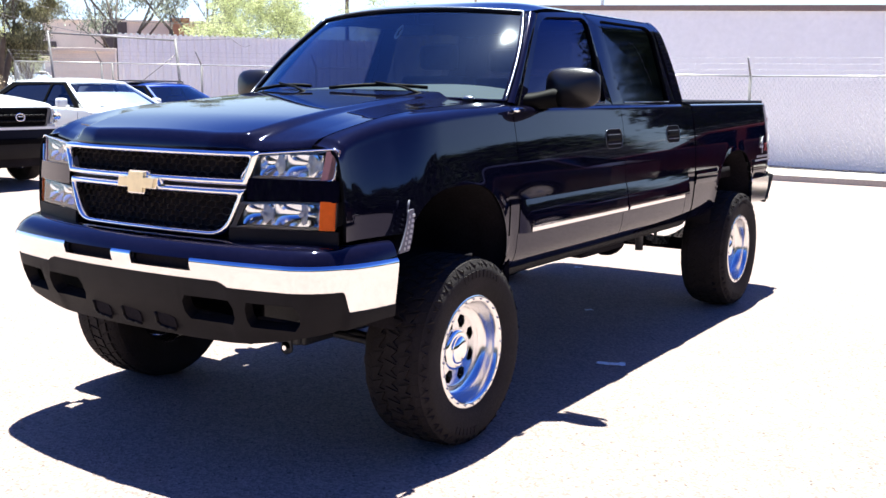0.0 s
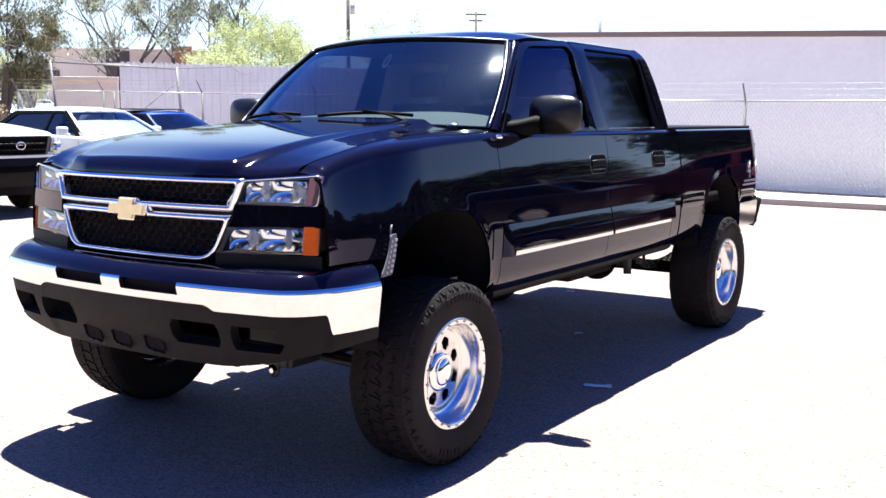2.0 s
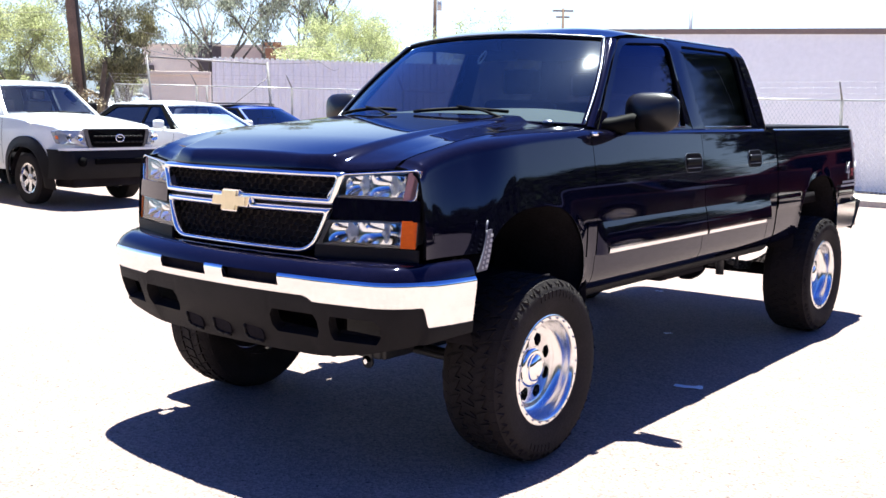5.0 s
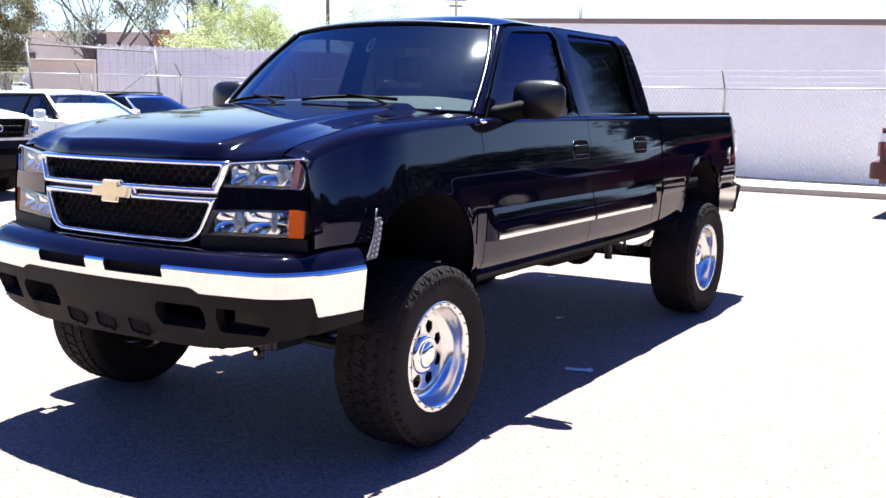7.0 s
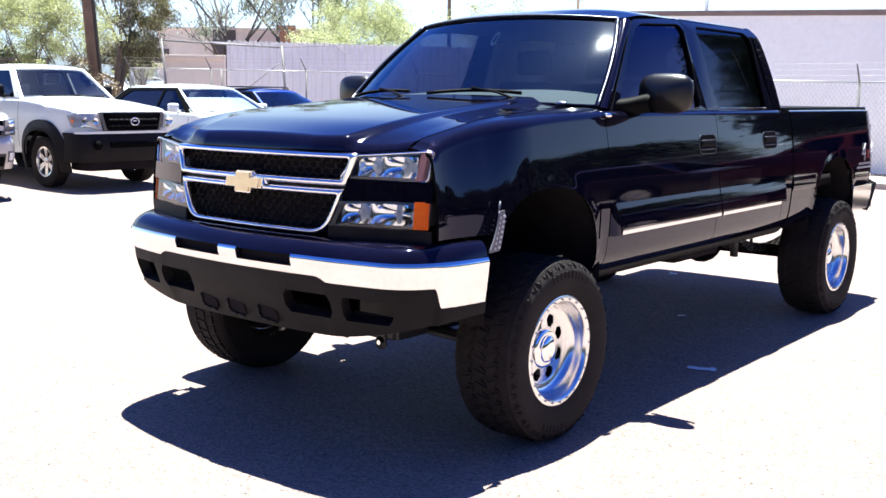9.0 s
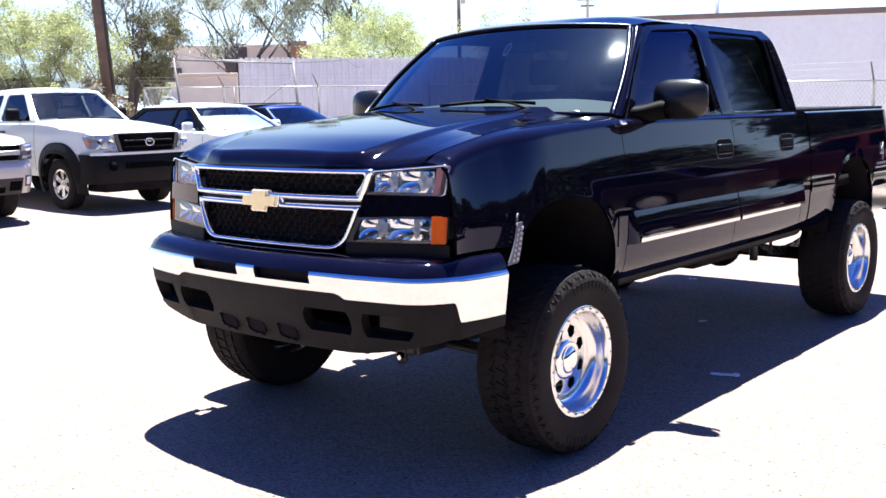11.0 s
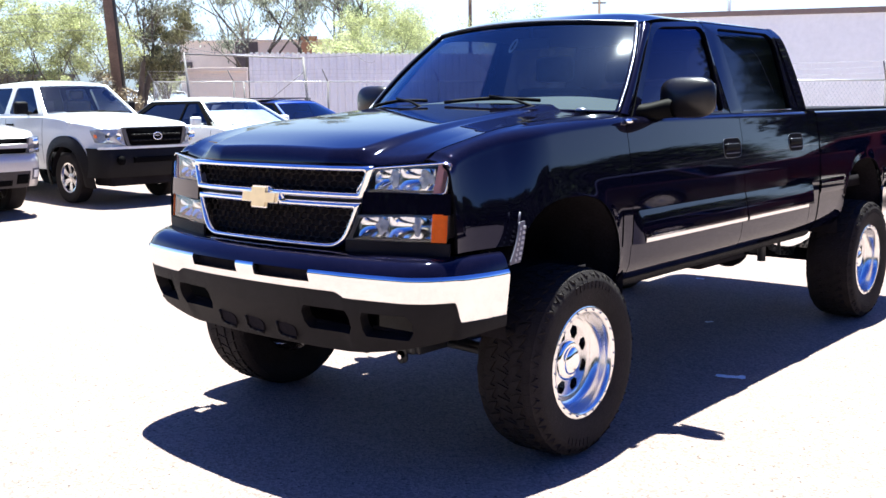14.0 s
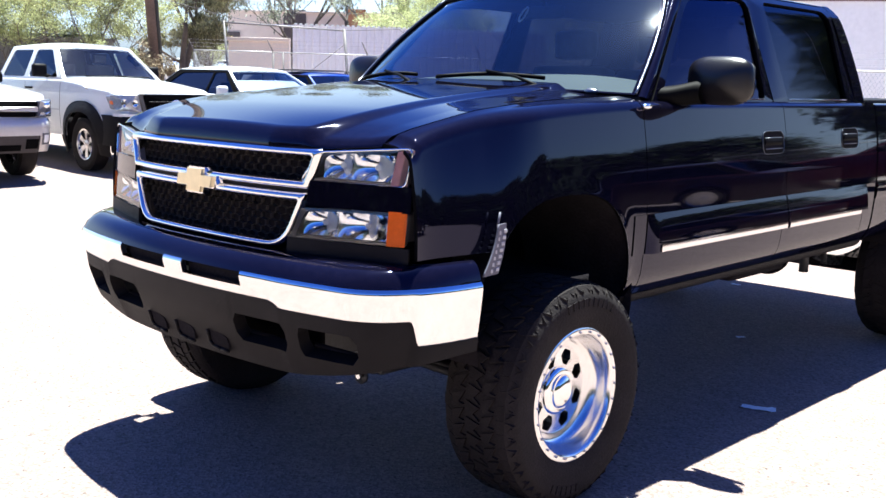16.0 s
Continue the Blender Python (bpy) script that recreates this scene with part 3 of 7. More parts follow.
# doors, cab sides
FD_OUT = [(0.655, 1.458), (1.110, 1.930), (1.716, 1.974), (1.716, 1.458)]
FD_IN = [(0.725, 1.470), (1.125, 1.910), (1.690, 1.940), (1.640, 1.470)]
RD_OUT = [(1.726, 1.458), (1.726, 1.974), (2.665, 1.970), (2.705, 1.458)]
RD_IN = [(1.880, 1.470), (1.855, 1.938), (2.620, 1.938), (2.590, 1.470)]
for s in (1, -1):
    glassy = lambda y, z, d=0.0: (s * (roof_x(z) - d), y, z)
    for nm, y0, y1, out, inn, rads, hand in (("front_door", 0.505, 1.7185, FD_OUT, FD_IN, (0.02, 0.12, 0.06, 0.02), (1.475, 1.690)),
                                              ("rear_door", 1.7235, 2.703, RD_OUT, RD_IN, (0.02, 0.06, 0.09, 0.02), (2.360, 2.575))):
        bm = bmesh.new()

        def shoulder(y, t):
            a = t * math.pi / 2
            x0, x1 = truck_x(y, 1.425), roof_x(1.458) + 0.003
            return (x0 - (x0 - x1) * (1 - math.cos(a)), y, 1.425 + 0.034 * math.sin(a))
        side_grid(bm, s, even(y0, y1, 40), lambda y: 0.70, lambda y: 1.425, 28, truck_x, shoulder, 6)
        door = part(nm, bm, PAINT, truck, solid=0.012)
        bm = bmesh.new()
        ro, ri = rounded(out, [r * 0.5 for r in rads], 6), rounded(inn, rads, 6)
        ring(bm, ro, ri, lambda a, b: glassy(a, b), flip=s > 0, mid=2)
        part("window_frame", bm, PAINT, door, solid=0.02)
        bm = bmesh.new()
        pane(bm, rounded([(lerp(p[0], sum(q[0] for q in inn) / 4, -0.02), lerp(p[1], 1.68, -0.02)) for p in inn], rads, 6), lambda a, b: glassy(a, b, 0.016), flip=True)
        part("window", bm, TINT if nm == "front_door" else DARKTINT, door, "dark tinted side window")
        bm = bmesh.new()
        box(bm, s * (roof_x(1.47) + 0.001), s * (roof_x(1.47) + 0.005), inn[0][0] + 0.01, inn[3][0] - 0.01, 1.467, 1.473, 0.001)
        part("belt_strip", bm, CHROME, door, "thin bright belt strip")
        # moulding with chrome insert
        bm = bmesh.new()
        m0, m1 = (y0 + 0.004, y1 - 0.004)

        def md(u, v):
            y = lerp(m0, m1, u)
            z = lerp(0.865, 1.022, v)
            tip = min(1, u / 0.05) ** 0.5 if nm == "front_door" else 1
            bul = 0.004 + 0.026 * (1 - v ** 1.6) * tip
            return (s * (truck_x(y, z) + bul), y, z)
        surf(bm, 48, 14, md, flip=s < 0)
        mo = part("moulding", bm, PAINT, door, "glossy black side moulding", solid=0.012)
        bm = bmesh.new()
        c0, c1 = (0.585, y1 - 0.012) if nm == "front_door" else (y0 + 0.012, 2.60)
        surf(bm, 10, 6, lambda u, v: (s * (truck_x(lerp(c0, c1, u), 0.89) + 0.0325 + 0.001 * v + 0.0012 * math.sin(math.pi * v)), lerp(c0, c1, u), lerp(0.869, 0.898, v)), flip=s > 0)
        part("chrome_strip", bm, CHROME, mo, "chrome strip")
        # handle
        bm = bmesh.new()
        hy0, hy1 = hand
        ho = rounded([(hy0, 1.222), (hy1, 1.222), (hy1, 1.326), (hy0, 1.326)], 0.045, 6)
        hi = [Vector((lerp(p.x, (hy0 + hy1) / 2, 0.22), lerp(p.y, 1.274, 0.26))) for p in ho]
        hx = lambda y, z, d: (s * (truck_x(y, z) + d), y, z)
        hm = [p.lerp(q, 0.5) for p, q in zip(ho, hi)]
        ring(bm, ho, hm, lambda a, b: hx(a, b, 0.0015 if min((Vector((a, b)) - q).length for q in hm) < 0.001 else 0.001), flip=s < 0)
        ring(bm, hm, hi, lambda a, b: hx(a, b, 0.0015 if min((Vector((a, b)) - q).length for q in hm) < 0.001 else 0.001), flip=s < 0)
        bmesh.ops.remove_doubles(bm, verts=bm.verts[:], dist=0.0005)
        handle = part("handle_bezel", bm, WIPER, door, "black handle bezel", solid=0.006)
        bm = bmesh.new()
        sheet(bm, hi, lambda a, b: hx(a, b, 0.001), flip=s > 0)
        part("handle_cup", bm, DARK, handle)
        bm = bmesh.new()
        loop = [Vector(hx(p.x, p.y, 0.002)) for p in ho]
        for p, q in zip(loop, loop[1:] + loop[:1]):
            if (q - p).length > 1e-5:
                rod(bm, p, q, 0.0011, seg=5, caps=False)
        bmesh.ops.remove_doubles(bm, verts=bm.verts[:], dist=0.0006)
        part("bezel_edge", bm, GLOSSTRIM, handle, "thin bright bezel edge")
        bm = bmesh.new()
        surf(bm, 8, 8, lambda u, v: (s * (truck_x(lerp(hy0, hy1, u), 1.27) + 0.002 + 0.007 * math.sin(math.pi * v) ** 0.5 * math.sin(math.pi * lerp(0.1, 0.9, u)) ** 0.4), lerp(hy0 + 0.022, hy1 - 0.022, u), lerp(1.262, 1.290, v)), flip=s < 0)
        part("door_handle", bm, WIPER, handle, "black pull handle", solid=0.008)
        bm = bmesh.new()
        for hz in (1.246, 1.296):
            rod(bm, hx(hy0 + 0.026, hz, 0.004), hx(hy1 - 0.026, hz, 0.004), 0.0022, seg=6)
        part("handle_edge", bm, GLOSSTRIM, handle, "thin bright handle edges")
    # cab rear corner
    bm = bmesh.new()
    side_patch(bm, s, 2.708, 2.838, 6, lambda y: 0.70, lambda y: 1.455, 24, truck_x)
    part("cab_corner", bm, PAINT, truck, solid=0.012)
    bm = bmesh.new()

    def pillar(u, v):
        z = lerp(1.455, 1.974, v)
        ya, yb = lerp(2.707, 2.667, v), lerp(2.855, 2.795, v) - 0.045 * v ** 9
        a = clamp01((u - 0.4) / 0.4) * math.pi / 2
        x = roof_x(z) - 0.022 * (1 - math.cos(a)) - 0.16 * clamp01((u - 0.8) / 0.2)
        y = lerp(ya, max(ya + 0.01, yb - 0.022), min(1, u / 0.4)) + (yb - max(ya + 0.01, yb - 0.022)) * math.sin(a)
        return (s * x, y, z)
    surf(bm, 20, 20, pillar, flip=s < 0)
    part("rear_pillar", bm, PAINT, truck, solid=0.015)
    # windshield pillar
    bm = bmesh.new()

    def apillar(u, v):
        e = wind(1.0, v)
        z = e.z
        d = Vector((roof_x(max(1.455, z)) - 0.001, lerp(0.648, 1.105, v), max(1.458, lerp(1.458, 1.926, v))))
        p = e.lerp(d, u)
        bulge = 0.014 * math.sin(math.pi * u)
        return (s * (p.x + bulge), p.y - bulge, p.z + 0.006 * math.sin(math.pi * u))
    surf(bm, 8, 16, apillar, flip=s < 0)
    part("windshield_pillar", bm, PAINT, truck, solid=0.012)
    # glossy trim along the windshield's edge and a small cap at the pillar's foot
    bm = bmesh.new()
    edge = lambda v: wind(s * 1.0, v) + Vector((s * 0.004, -0.006, 0.010))
    for i in range(16):
        rod(bm, edge(i / 16), edge((i + 1) / 16), 0.0055, seg=8, caps=i in (0, 15))
    bmesh.ops.remove_doubles(bm, verts=bm.verts[:], dist=0.0015)
    part("windshield_trim", bm, GLOSSTRIM, truck, "thin bright windshield edge trim")
    bm = bmesh.new()
    bmesh.ops.create_uvsphere(bm, u_segments=16, v_segments=8, radius=1, matrix=Matrix.Translation((s * 0.945, 0.515, 1.440)) @ Matrix.Diagonal((0.014, 0.030, 0.012, 1)))
    part("pillar_cap", bm, CHROME, truck, "small bright cap at the pillar's foot")
    # rocker panel
    bm = bmesh.new()
    surf(bm, 10, 8, lambda u, v: (s * (0.922 - 0.10 * (1 - math.cos(v * math.pi / 2))), lerp(0.43, 2.838, u), 0.694 - 0.055 * math.sin(v * math.pi / 2)), flip=s > 0)
    part("rocker_panel", bm, PLASTIC, truck, "matt black rocker panel", solid=0.012)

# roof
bm = bmesh.new()


def roof(u, v):
    k = 2 * u - 1
    y = lerp(0.945 + 0.12 * abs(k) ** 2.5, 2.785 - 0.030 * abs(k) ** 6, v)
    e = clamp01((v - 0.88) / 0.12) ** 2 * 0.030
    top = 1.966 + 0.044 * (1 - abs(k) ** 5) - e
    lip = 1.962 - 0.028 * k * k
    b = smooth01(v / 0.16)
    return (k * lerp(0.668, roof_x(1.966) + 0.004, smooth01(v / 0.05)), y, lerp(lip, top, b ** 0.7))


surf(bm, 40, 24, roof)
part("roof", bm, PAINT, truck, solid=0.02)
bm = bmesh.new()
surf(bm, 12, 12, lambda u, v: ((2 * u - 1) * 0.655, lerp(1.12, 2.70, v), 1.918 + 0.03 * (1 - (2 * u - 1) ** 4)))
part("headliner", bm, SEAT, truck, solid=0.01)
# back of the cab
bm = bmesh.new()
bo = [(-0.86, 1.20), (0.86, 1.20), (0.66, 1.89), (0.50, 1.955), (-0.50, 1.955), (-0.66, 1.89)]
bi = [(-0.70, 1.50), (0.70, 1.50), (0.57, 1.80), (0.52, 1.86), (-0.52, 1.86), (-0.57, 1.80)]
backy = lambda x, z: (x, lerp(2.845, 2.765, clamp01((z - 1.455) / 0.5)), z)
ring(bm, rounded(bo, 0.03, 5), rounded(bi, 0.05, 5), backy)
part("cab_back", bm, PAINT, truck, solid=0.02)
bm = bmesh.new()
sheet(bm, rounded(bi, 0.05, 5), lambda x, z: (x, backy(x, z)[1] - 0.01, z))
part("rear_window", bm, DARKTINT, truck, "dark tinted rear window", smooth=False)

# interior
bm = bmesh.new()
surf(bm, 20, 8, lambda u, v: ((2 * u - 1) * lerp(0.80, 0.86, v), lerp(0.52, 1.02, v) + 0.16 * (2 * u - 1) ** 2 * (1 - v), 1.488 + (0.050 + 0.030 * smooth01(u)) * (1 - 0.75 * (2 * u - 1) ** 4) * math.sin(math.pi * v) - 0.16 * clamp01((v - 0.8) / 0.2) ** 2))
part("dashboard", bm, DASH, truck, "pale grey dashboard", solid=0.05)
for x in (-0.40, 0.40):
    for y in (1.45, 2.30):
        bm = bmesh.new()
        box(bm, x - 0.27, x + 0.27, y - 0.05, y + 0.45, 0.95, 1.10, 0.04)
        box(bm, x - 0.26, x + 0.26, y + 0.30, y + 0.44, 1.08, 1.62, 0.05, Matrix.Rotation(radians(-10), 4, "X"))
        box(bm, x - 0.13, x + 0.13, y + 0.38, y + 0.47, 1.66, 1.82, 0.035)
        part("seat", bm, SEAT, truck)
bm = bmesh.new()
box(bm, -0.84, 0.84, 0.55, 2.72, 0.72, 0.92)
part("cab_floor", bm, DARK, truck)
bm = bmesh.new()
n = 28
for i in range(n):
    a, b = 2 * math.pi * i / n, 2 * math.pi * (i + 1) / n
    f = lambda t: Vector((0.40 + 0.19 * math.cos(t), 1.12 + 0.08 * math.sin(t), 1.36 + 0.17 * math.sin(t)))
    rod(bm, f(a), f(b), 0.014, seg=6)
rod(bm, (0.40, 1.12, 1.36), (0.40, 0.95, 1.28), 0.05, seg=8)
part("steering_wheel", bm, SEAT, truck)
bm = bmesh.new()
box(bm, -0.12, 0.12, 1.04, 1.07, 1.825, 1.885, 0.012)
rod(bm, (0, 1.06, 1.875), (0, 1.05, 1.94), 0.012, seg=8)
rm = part("rear_view_mirror", bm, SEAT, truck)
bm = bmesh.new()
for i in range(16):
    a, b = 2 * math.pi * i / 16, 2 * math.pi * (i + 1) / 16
    f = lambda t: Vector((-0.085 + 0.012 * math.cos(t) + 0.022 * math.sin(t), 1.005 + 0.006 * math.sin(t), 1.845 + 0.034 * math.sin(t) - 0.004 * math.cos(t)))
    rod(bm, f(a), f(b), 0.005, seg=5)
part("hanging_ring", bm, WHITELENS, rm, "pale ring hanging from the mirror")

# door mirrors
for s in (1, -1):
    bm = bmesh.new()

    def shell(u, v):
        a = 2 * math.pi * u
        k = math.cos(math.pi * (v - 0.5))
        ca, sa = math.cos(a), math.sin(a)
        k = k ** 0.60 if k > 0 else 0
        e = 0.60
        px = math.copysign(abs(ca) ** e, ca) * 0.145
        pz = math.copysign(abs(sa) ** e, sa) * 0.098
        yy = (v - 0.5) * 2
        return (s * (1.050 + px * k), 0.880 + 0.068 * yy, 1.545 + pz * k)
    surf(bm, 32, 14, shell, flip=s < 0, closed=True)
    bmesh.ops.remove_doubles(bm, verts=bm.verts[:], dist=0.0005)
    mir = part("door_mirror", bm, SATIN, truck, "black door mirror housing")
    bm = bmesh.new()
    sheet(bm, rounded([(-0.115, -0.07), (0.115, -0.07), (0.115, 0.07), (-0.115, 0.07)], 0.03, 4), lambda a, b: (s * (1.050 + a), 0.951, 1.545 + b), flip=s < 0)
    part("mirror_glass", bm, CHROME, mir, "mirror glass", smooth=False)
    bm = bmesh.new()

    def arm(u, v):
        a = 2 * math.pi * u
        c = Vector((lerp(0.875, 1.00, v), lerp(0.78, 0.86, v), lerp(1.478, 1.498, smooth01(v))))
        return (s * c.x, c.y + lerp(0.085, 0.06, v) * math.cos(a), c.z + lerp(0.042, 0.050, v) * math.sin(a))
    surf(bm, 16, 6, arm, flip=s < 0, closed=True)
    part("mirror_arm", bm, WIPER, mir)

# bed
for s in (1, -1):
    bm = bmesh.new()
    ar = arch(*A_R, 0.70)
    lo = lambda y: max(ar(y), 0.87) if y > A_R[0] else ar(y)
    rail = lambda y, t: (truck_x(y, 1.44) - 0.07 * (1 - math.cos(t * math.pi / 2)), y, 1.44 + 0.018 * math.sin(t * math.pi / 2))
    ys = even(2.862, A_R[0] - 0.406, 10) + cosine(A_R[0] - 0.4049, A_R[0] + 0.4049, 56) + even(A_R[0] + 0.406, 4.63, 14)
    side_grid(bm, s, ys, lo, lambda y: 1.44, 24, truck_x, rail, 5)
    bed = part("bed_side", bm, PAINT, truck, solid=0.012)
    # bed trim band in line with the door moulding
    for a, b in ((2.868, 3.280), (4.105, 4.60)):
        bm = bmesh.new()
        surf(bm, 10, 8, lambda u, v: (s * (truck_x(lerp(a, b, u), lerp(0.93, 1.022, v)) + 0.005 * (1 - abs(2 * v - 1) ** 5)), lerp(a, b, u), lerp(0.93, 1.022, v)), flip=s < 0)
        part("bed_moulding", bm, PAINT, bed, "glossy black side moulding", solid=0.01)
    bm = bmesh.new()
    surf(bm, 6, 3, lambda u, v: (s * (truck_x(lerp(4.11, 4.60, u), 1.0) + 0.014), lerp(4.11, 4.60, u), lerp(1.018, 1.032, v)), flip=s > 0)
    part("trim_line", bm, DECAL, bed, "thin silver trim line")
    bm = bmesh.new()

    def tail(u, v):
        a = u
        y = lerp(4.598, 4.645, smooth01(min(1, a * 1.6)))
        x = truck_x(min(y, 4.63), 1.2) - 0.022 - 0.12 * clamp01((a - 0.55) / 0.45)
        return (s * x, y + 0.01 * a, lerp(0.97, 1.34, v))
    surf(bm, 10, 8, tail, flip=s > 0)
    part("tail_lamp", bm, REDLENS, bed, "dark red tail lamp", solid=0.012)
bm = bmesh.new()
box(bm, -0.83, 0.83, 4.605, 4.66, 0.88, 1.45, 0.015)
part("tailgate", bm, PAINT, truck)
bm = bmesh.new()
box(bm, -0.875, 0.875, 2.87, 4.60, 1.450, 1.474, 0.010)
part("tonneau_cover", bm, PLASTIC, truck, "flat black bed cover")
bm = bmesh.new()
box(bm, -0.82, 0.82, 2.87, 4.61, 0.90, 0.98)
box(bm, -0.82, 0.82, 2.865, 2.90, 0.9, 1.44)
part("bed_floor", bm, DARK, truck)
bm = bmesh.new()


def rbump(u, v):
    k = 2 * u - 1
    a = clamp01((abs(k) - 0.80) / 0.20)
    c = min(1.0, a / 0.4) * math.pi / 2
    x = math.copysign(min(abs(k) / 0.80, 1) * 0.86 + 0.10 * math.sin(c), k)
    y = 4.69 - 0.05 * (x / 0.96) ** 2 - 0.10 * (1 - math.cos(c)) - 0.44 * clamp01((a - 0.4) / 0.6)
    return (x, y, lerp(0.70, 0.885, v) + 0.0 * a)


surf(bm, 160, 8, rbump)
part("rear_bumper", bm, CHROME, truck, "chrome rear bumper", solid=0.02)
bm = bmesh.new()
surf(bm, 40, 3, lambda u, v: (rbump(lerp(0.07, 0.93, u), 1)[0] * 1.005, rbump(lerp(0.07, 0.93, u), 1)[1] - 0.22 * v + 0.01, 0.893))
part("bumper_step", bm, PLASTIC, truck, "black bumper step", solid=0.02)
for s in (1, -1):
    bm = bmesh.new()
    surf(bm, 6, 8, lambda u, v: (s * (0.972 - 0.05 * u), lerp(4.43, 4.60, v ** 0.75) + 0.05 * u, lerp(0.70, 0.90, v)), flip=s > 0)
    part("bumper_end_cap", bm, PLASTIC, truck, solid=0.03)


# front face: headlamps, grille, bumper
for s in (1, -1):
    lp = lambda x, z, d=0.0: (s * x, face_y(x) + d + 0.10 * max(0, (z - 1.0)), z)
    up = [(0.500, 1.185), (0.872, 1.188), (0.886, 1.308), (0.565, 1.282)]
    lowl = [(0.455, 0.995), (0.880, 1.005), (0.884, 1.112), (0.500, 1.098)]
    for nm, poly, amb in (("headlamp", up, PINKLENS), ("turn_lamp", lowl, AMBER)):
        o = rounded(poly, 0.022 if nm == "headlamp" else 0.014, 4)
        c = Vector((sum(p[0] for p in poly) / 4, sum(p[1] for p in poly) / 4))
        i = [p.lerp(c, 0.14) for p in o]
        bm = bmesh.new()
        ring(bm, o, i, lambda a, b: lp(a, b, 0.004), flip=s < 0)
        case = BEZEL if nm == "headlamp" else BEZELGREY
        lamp = part(nm, bm, case, truck, "headlamp unit with clear lens" if nm == "headlamp" else "lower lamp unit with amber end", solid=0.02)
        bm = bmesh.new()
        ob_ = [p.lerp(c, 0.13) for p in o]
        slab(bm, ob_, lambda a, b, d: lp(a, b, 0.085 + 0 * d), 0.01, flip=s < 0)
        for k in range(len(o)):
            p, q = ob_[k], ob_[(k + 1) % len(o)]
            vs = [bm.verts.new(lp(*p, 0.01)), bm.verts.new(lp(*q, 0.01)), bm.verts.new(lp(*q, 0.09)), bm.verts.new(lp(*p, 0.09))]
            bm.faces.new(vs if s > 0 else vs[::-1])
        part("lamp_bowl", bm, case, lamp)
        # two curved reflectors
        x0, x1 = (0.572, 0.818) if nm == "headlamp" else (0.510, 0.818)
        z0, z1 = (1.200, 1.282) if nm == "headlamp" else (1.014, 1.096)
        for a, b in ((x0, lerp(x0, x1, 0.42)), (lerp(x0, x1, 0.425), x1)):
            bm = bmesh.new()
            surf(bm, 42, 12, lambda u, v: lp(lerp(a, b, u), lerp(z0, z1, v), 0.014 + 0.034 * (1 - (2 * u - 1) ** 2) * (1 - (2 * v - 1) ** 2) + (0.0007 if nm == "turn_lamp" else 0.0) * abs(math.sin(4 * math.pi * u))), flip=s < 0)
            part("reflector", bm, LAMP, lamp, "bright faceted reflector", solid=0.004)
            bm = bmesh.new()
            m = Vector(lp((a + b) / 2, (z0 + z1) / 2, 0.036))
            bmesh.ops.create_uvsphere(bm, u_segments=12, v_segments=8, radius=0.011, matrix=Matrix.Translation(m))
            part("bulb", bm, WHITELENS, lamp)
        if nm == "headlamp":
            bm = bmesh.new()
            edge = [Vector(lp(p.x, p.y, -0.005)) for p in o]
            for p, q in zip(edge, edge[1:] + edge[:1]):
                if (q - p).length > 1e-5:
                    rod(bm, p, q, 0.0035, seg=6, caps=False)
            bmesh.ops.remove_doubles(bm, verts=bm.verts[:], dist=0.0006)
            part("lamp_trim", bm, CHROME, lamp, "thin bright lamp edge")
        bm = bmesh.new()
        sheet(bm, o, lambda a, b: lp(a, b, -0.004), flip=s < 0)
        part("lens", bm, CLEAR, lamp, "clear lens", smooth=False)
        bm = bmesh.new()
        if nm == "headlamp":
            pts = [(0.824, 1.190), (0.871, 1.190), (0.885, 1.303), (0.840, 1.298)]
            surf(bm, 6, 6, lambda u, v: lp(lerp(lerp(pts[0][0], pts[1][0], u), lerp(pts[3][0], pts[2][0], u), v), lerp(1.190, lerp(1.298, 1.303, u), v), -0.007 + 0.012 * u * u), flip=s < 0)
        else:
            am = 0.828 if s > 0 else 0.868
            surf(bm, 6, 6, lambda u, v: (s * lerp(am, 0.884, u), face_y(lerp(am, 0.884, u)) - 0.008 + 0.006 * u * u + 0.0016 * math.sin(6 * math.pi * u) + 0.01 * v, lerp(1.004, 1.112, v)), flip=s < 0)
        part("side_lens", bm, amb, lamp, "pinkish side lens" if nm == "headlamp" else "amber turn-signal lens", solid=0.01)
    # body-coloured filler between the lamps
    bm = bmesh.new()
    surf(bm, 20, 5, lambda u, v: lp(lerp(0.535, 0.896, u), lerp(1.108, 1.190, v), lerp(-0.006, -0.0085, v)), flip=s < 0)
    part("lamp_filler", bm, PAINT, truck, solid=0.012)
    bm = bmesh.new()
    surf(bm, 20, 3, lambda u, v: lp(lerp(0.465, 0.900, u), lerp(0.93, 1.000, v), lerp(-0.010, -0.0060, v)), flip=s < 0)
    part("lower_filler", bm, PLASTIC, truck, solid=0.012)
# grille: two chrome frames, honeycomb, badge
gy = lambda x, z: -0.868 + 0.05 * (abs(x) / 0.56) ** 2.5 + 0.05 * (z - 1.12)
UP_O = [(-0.535, 1.158), (0.535, 1.158), (0.580, 1.292), (-0.580, 1.292)]
UP_I = [(-0.511, 1.188), (0.511, 1.188), (0.542, 1.266), (-0.542, 1.266)]
LO_O = [(-0.455, 0.955), (0.455, 0.955), (0.525, 1.148), (-0.525, 1.148)]
LO_I = [(-0.425, 0.980), (0.425, 0.980), (0.492, 1.118), (-0.492, 1.118)]


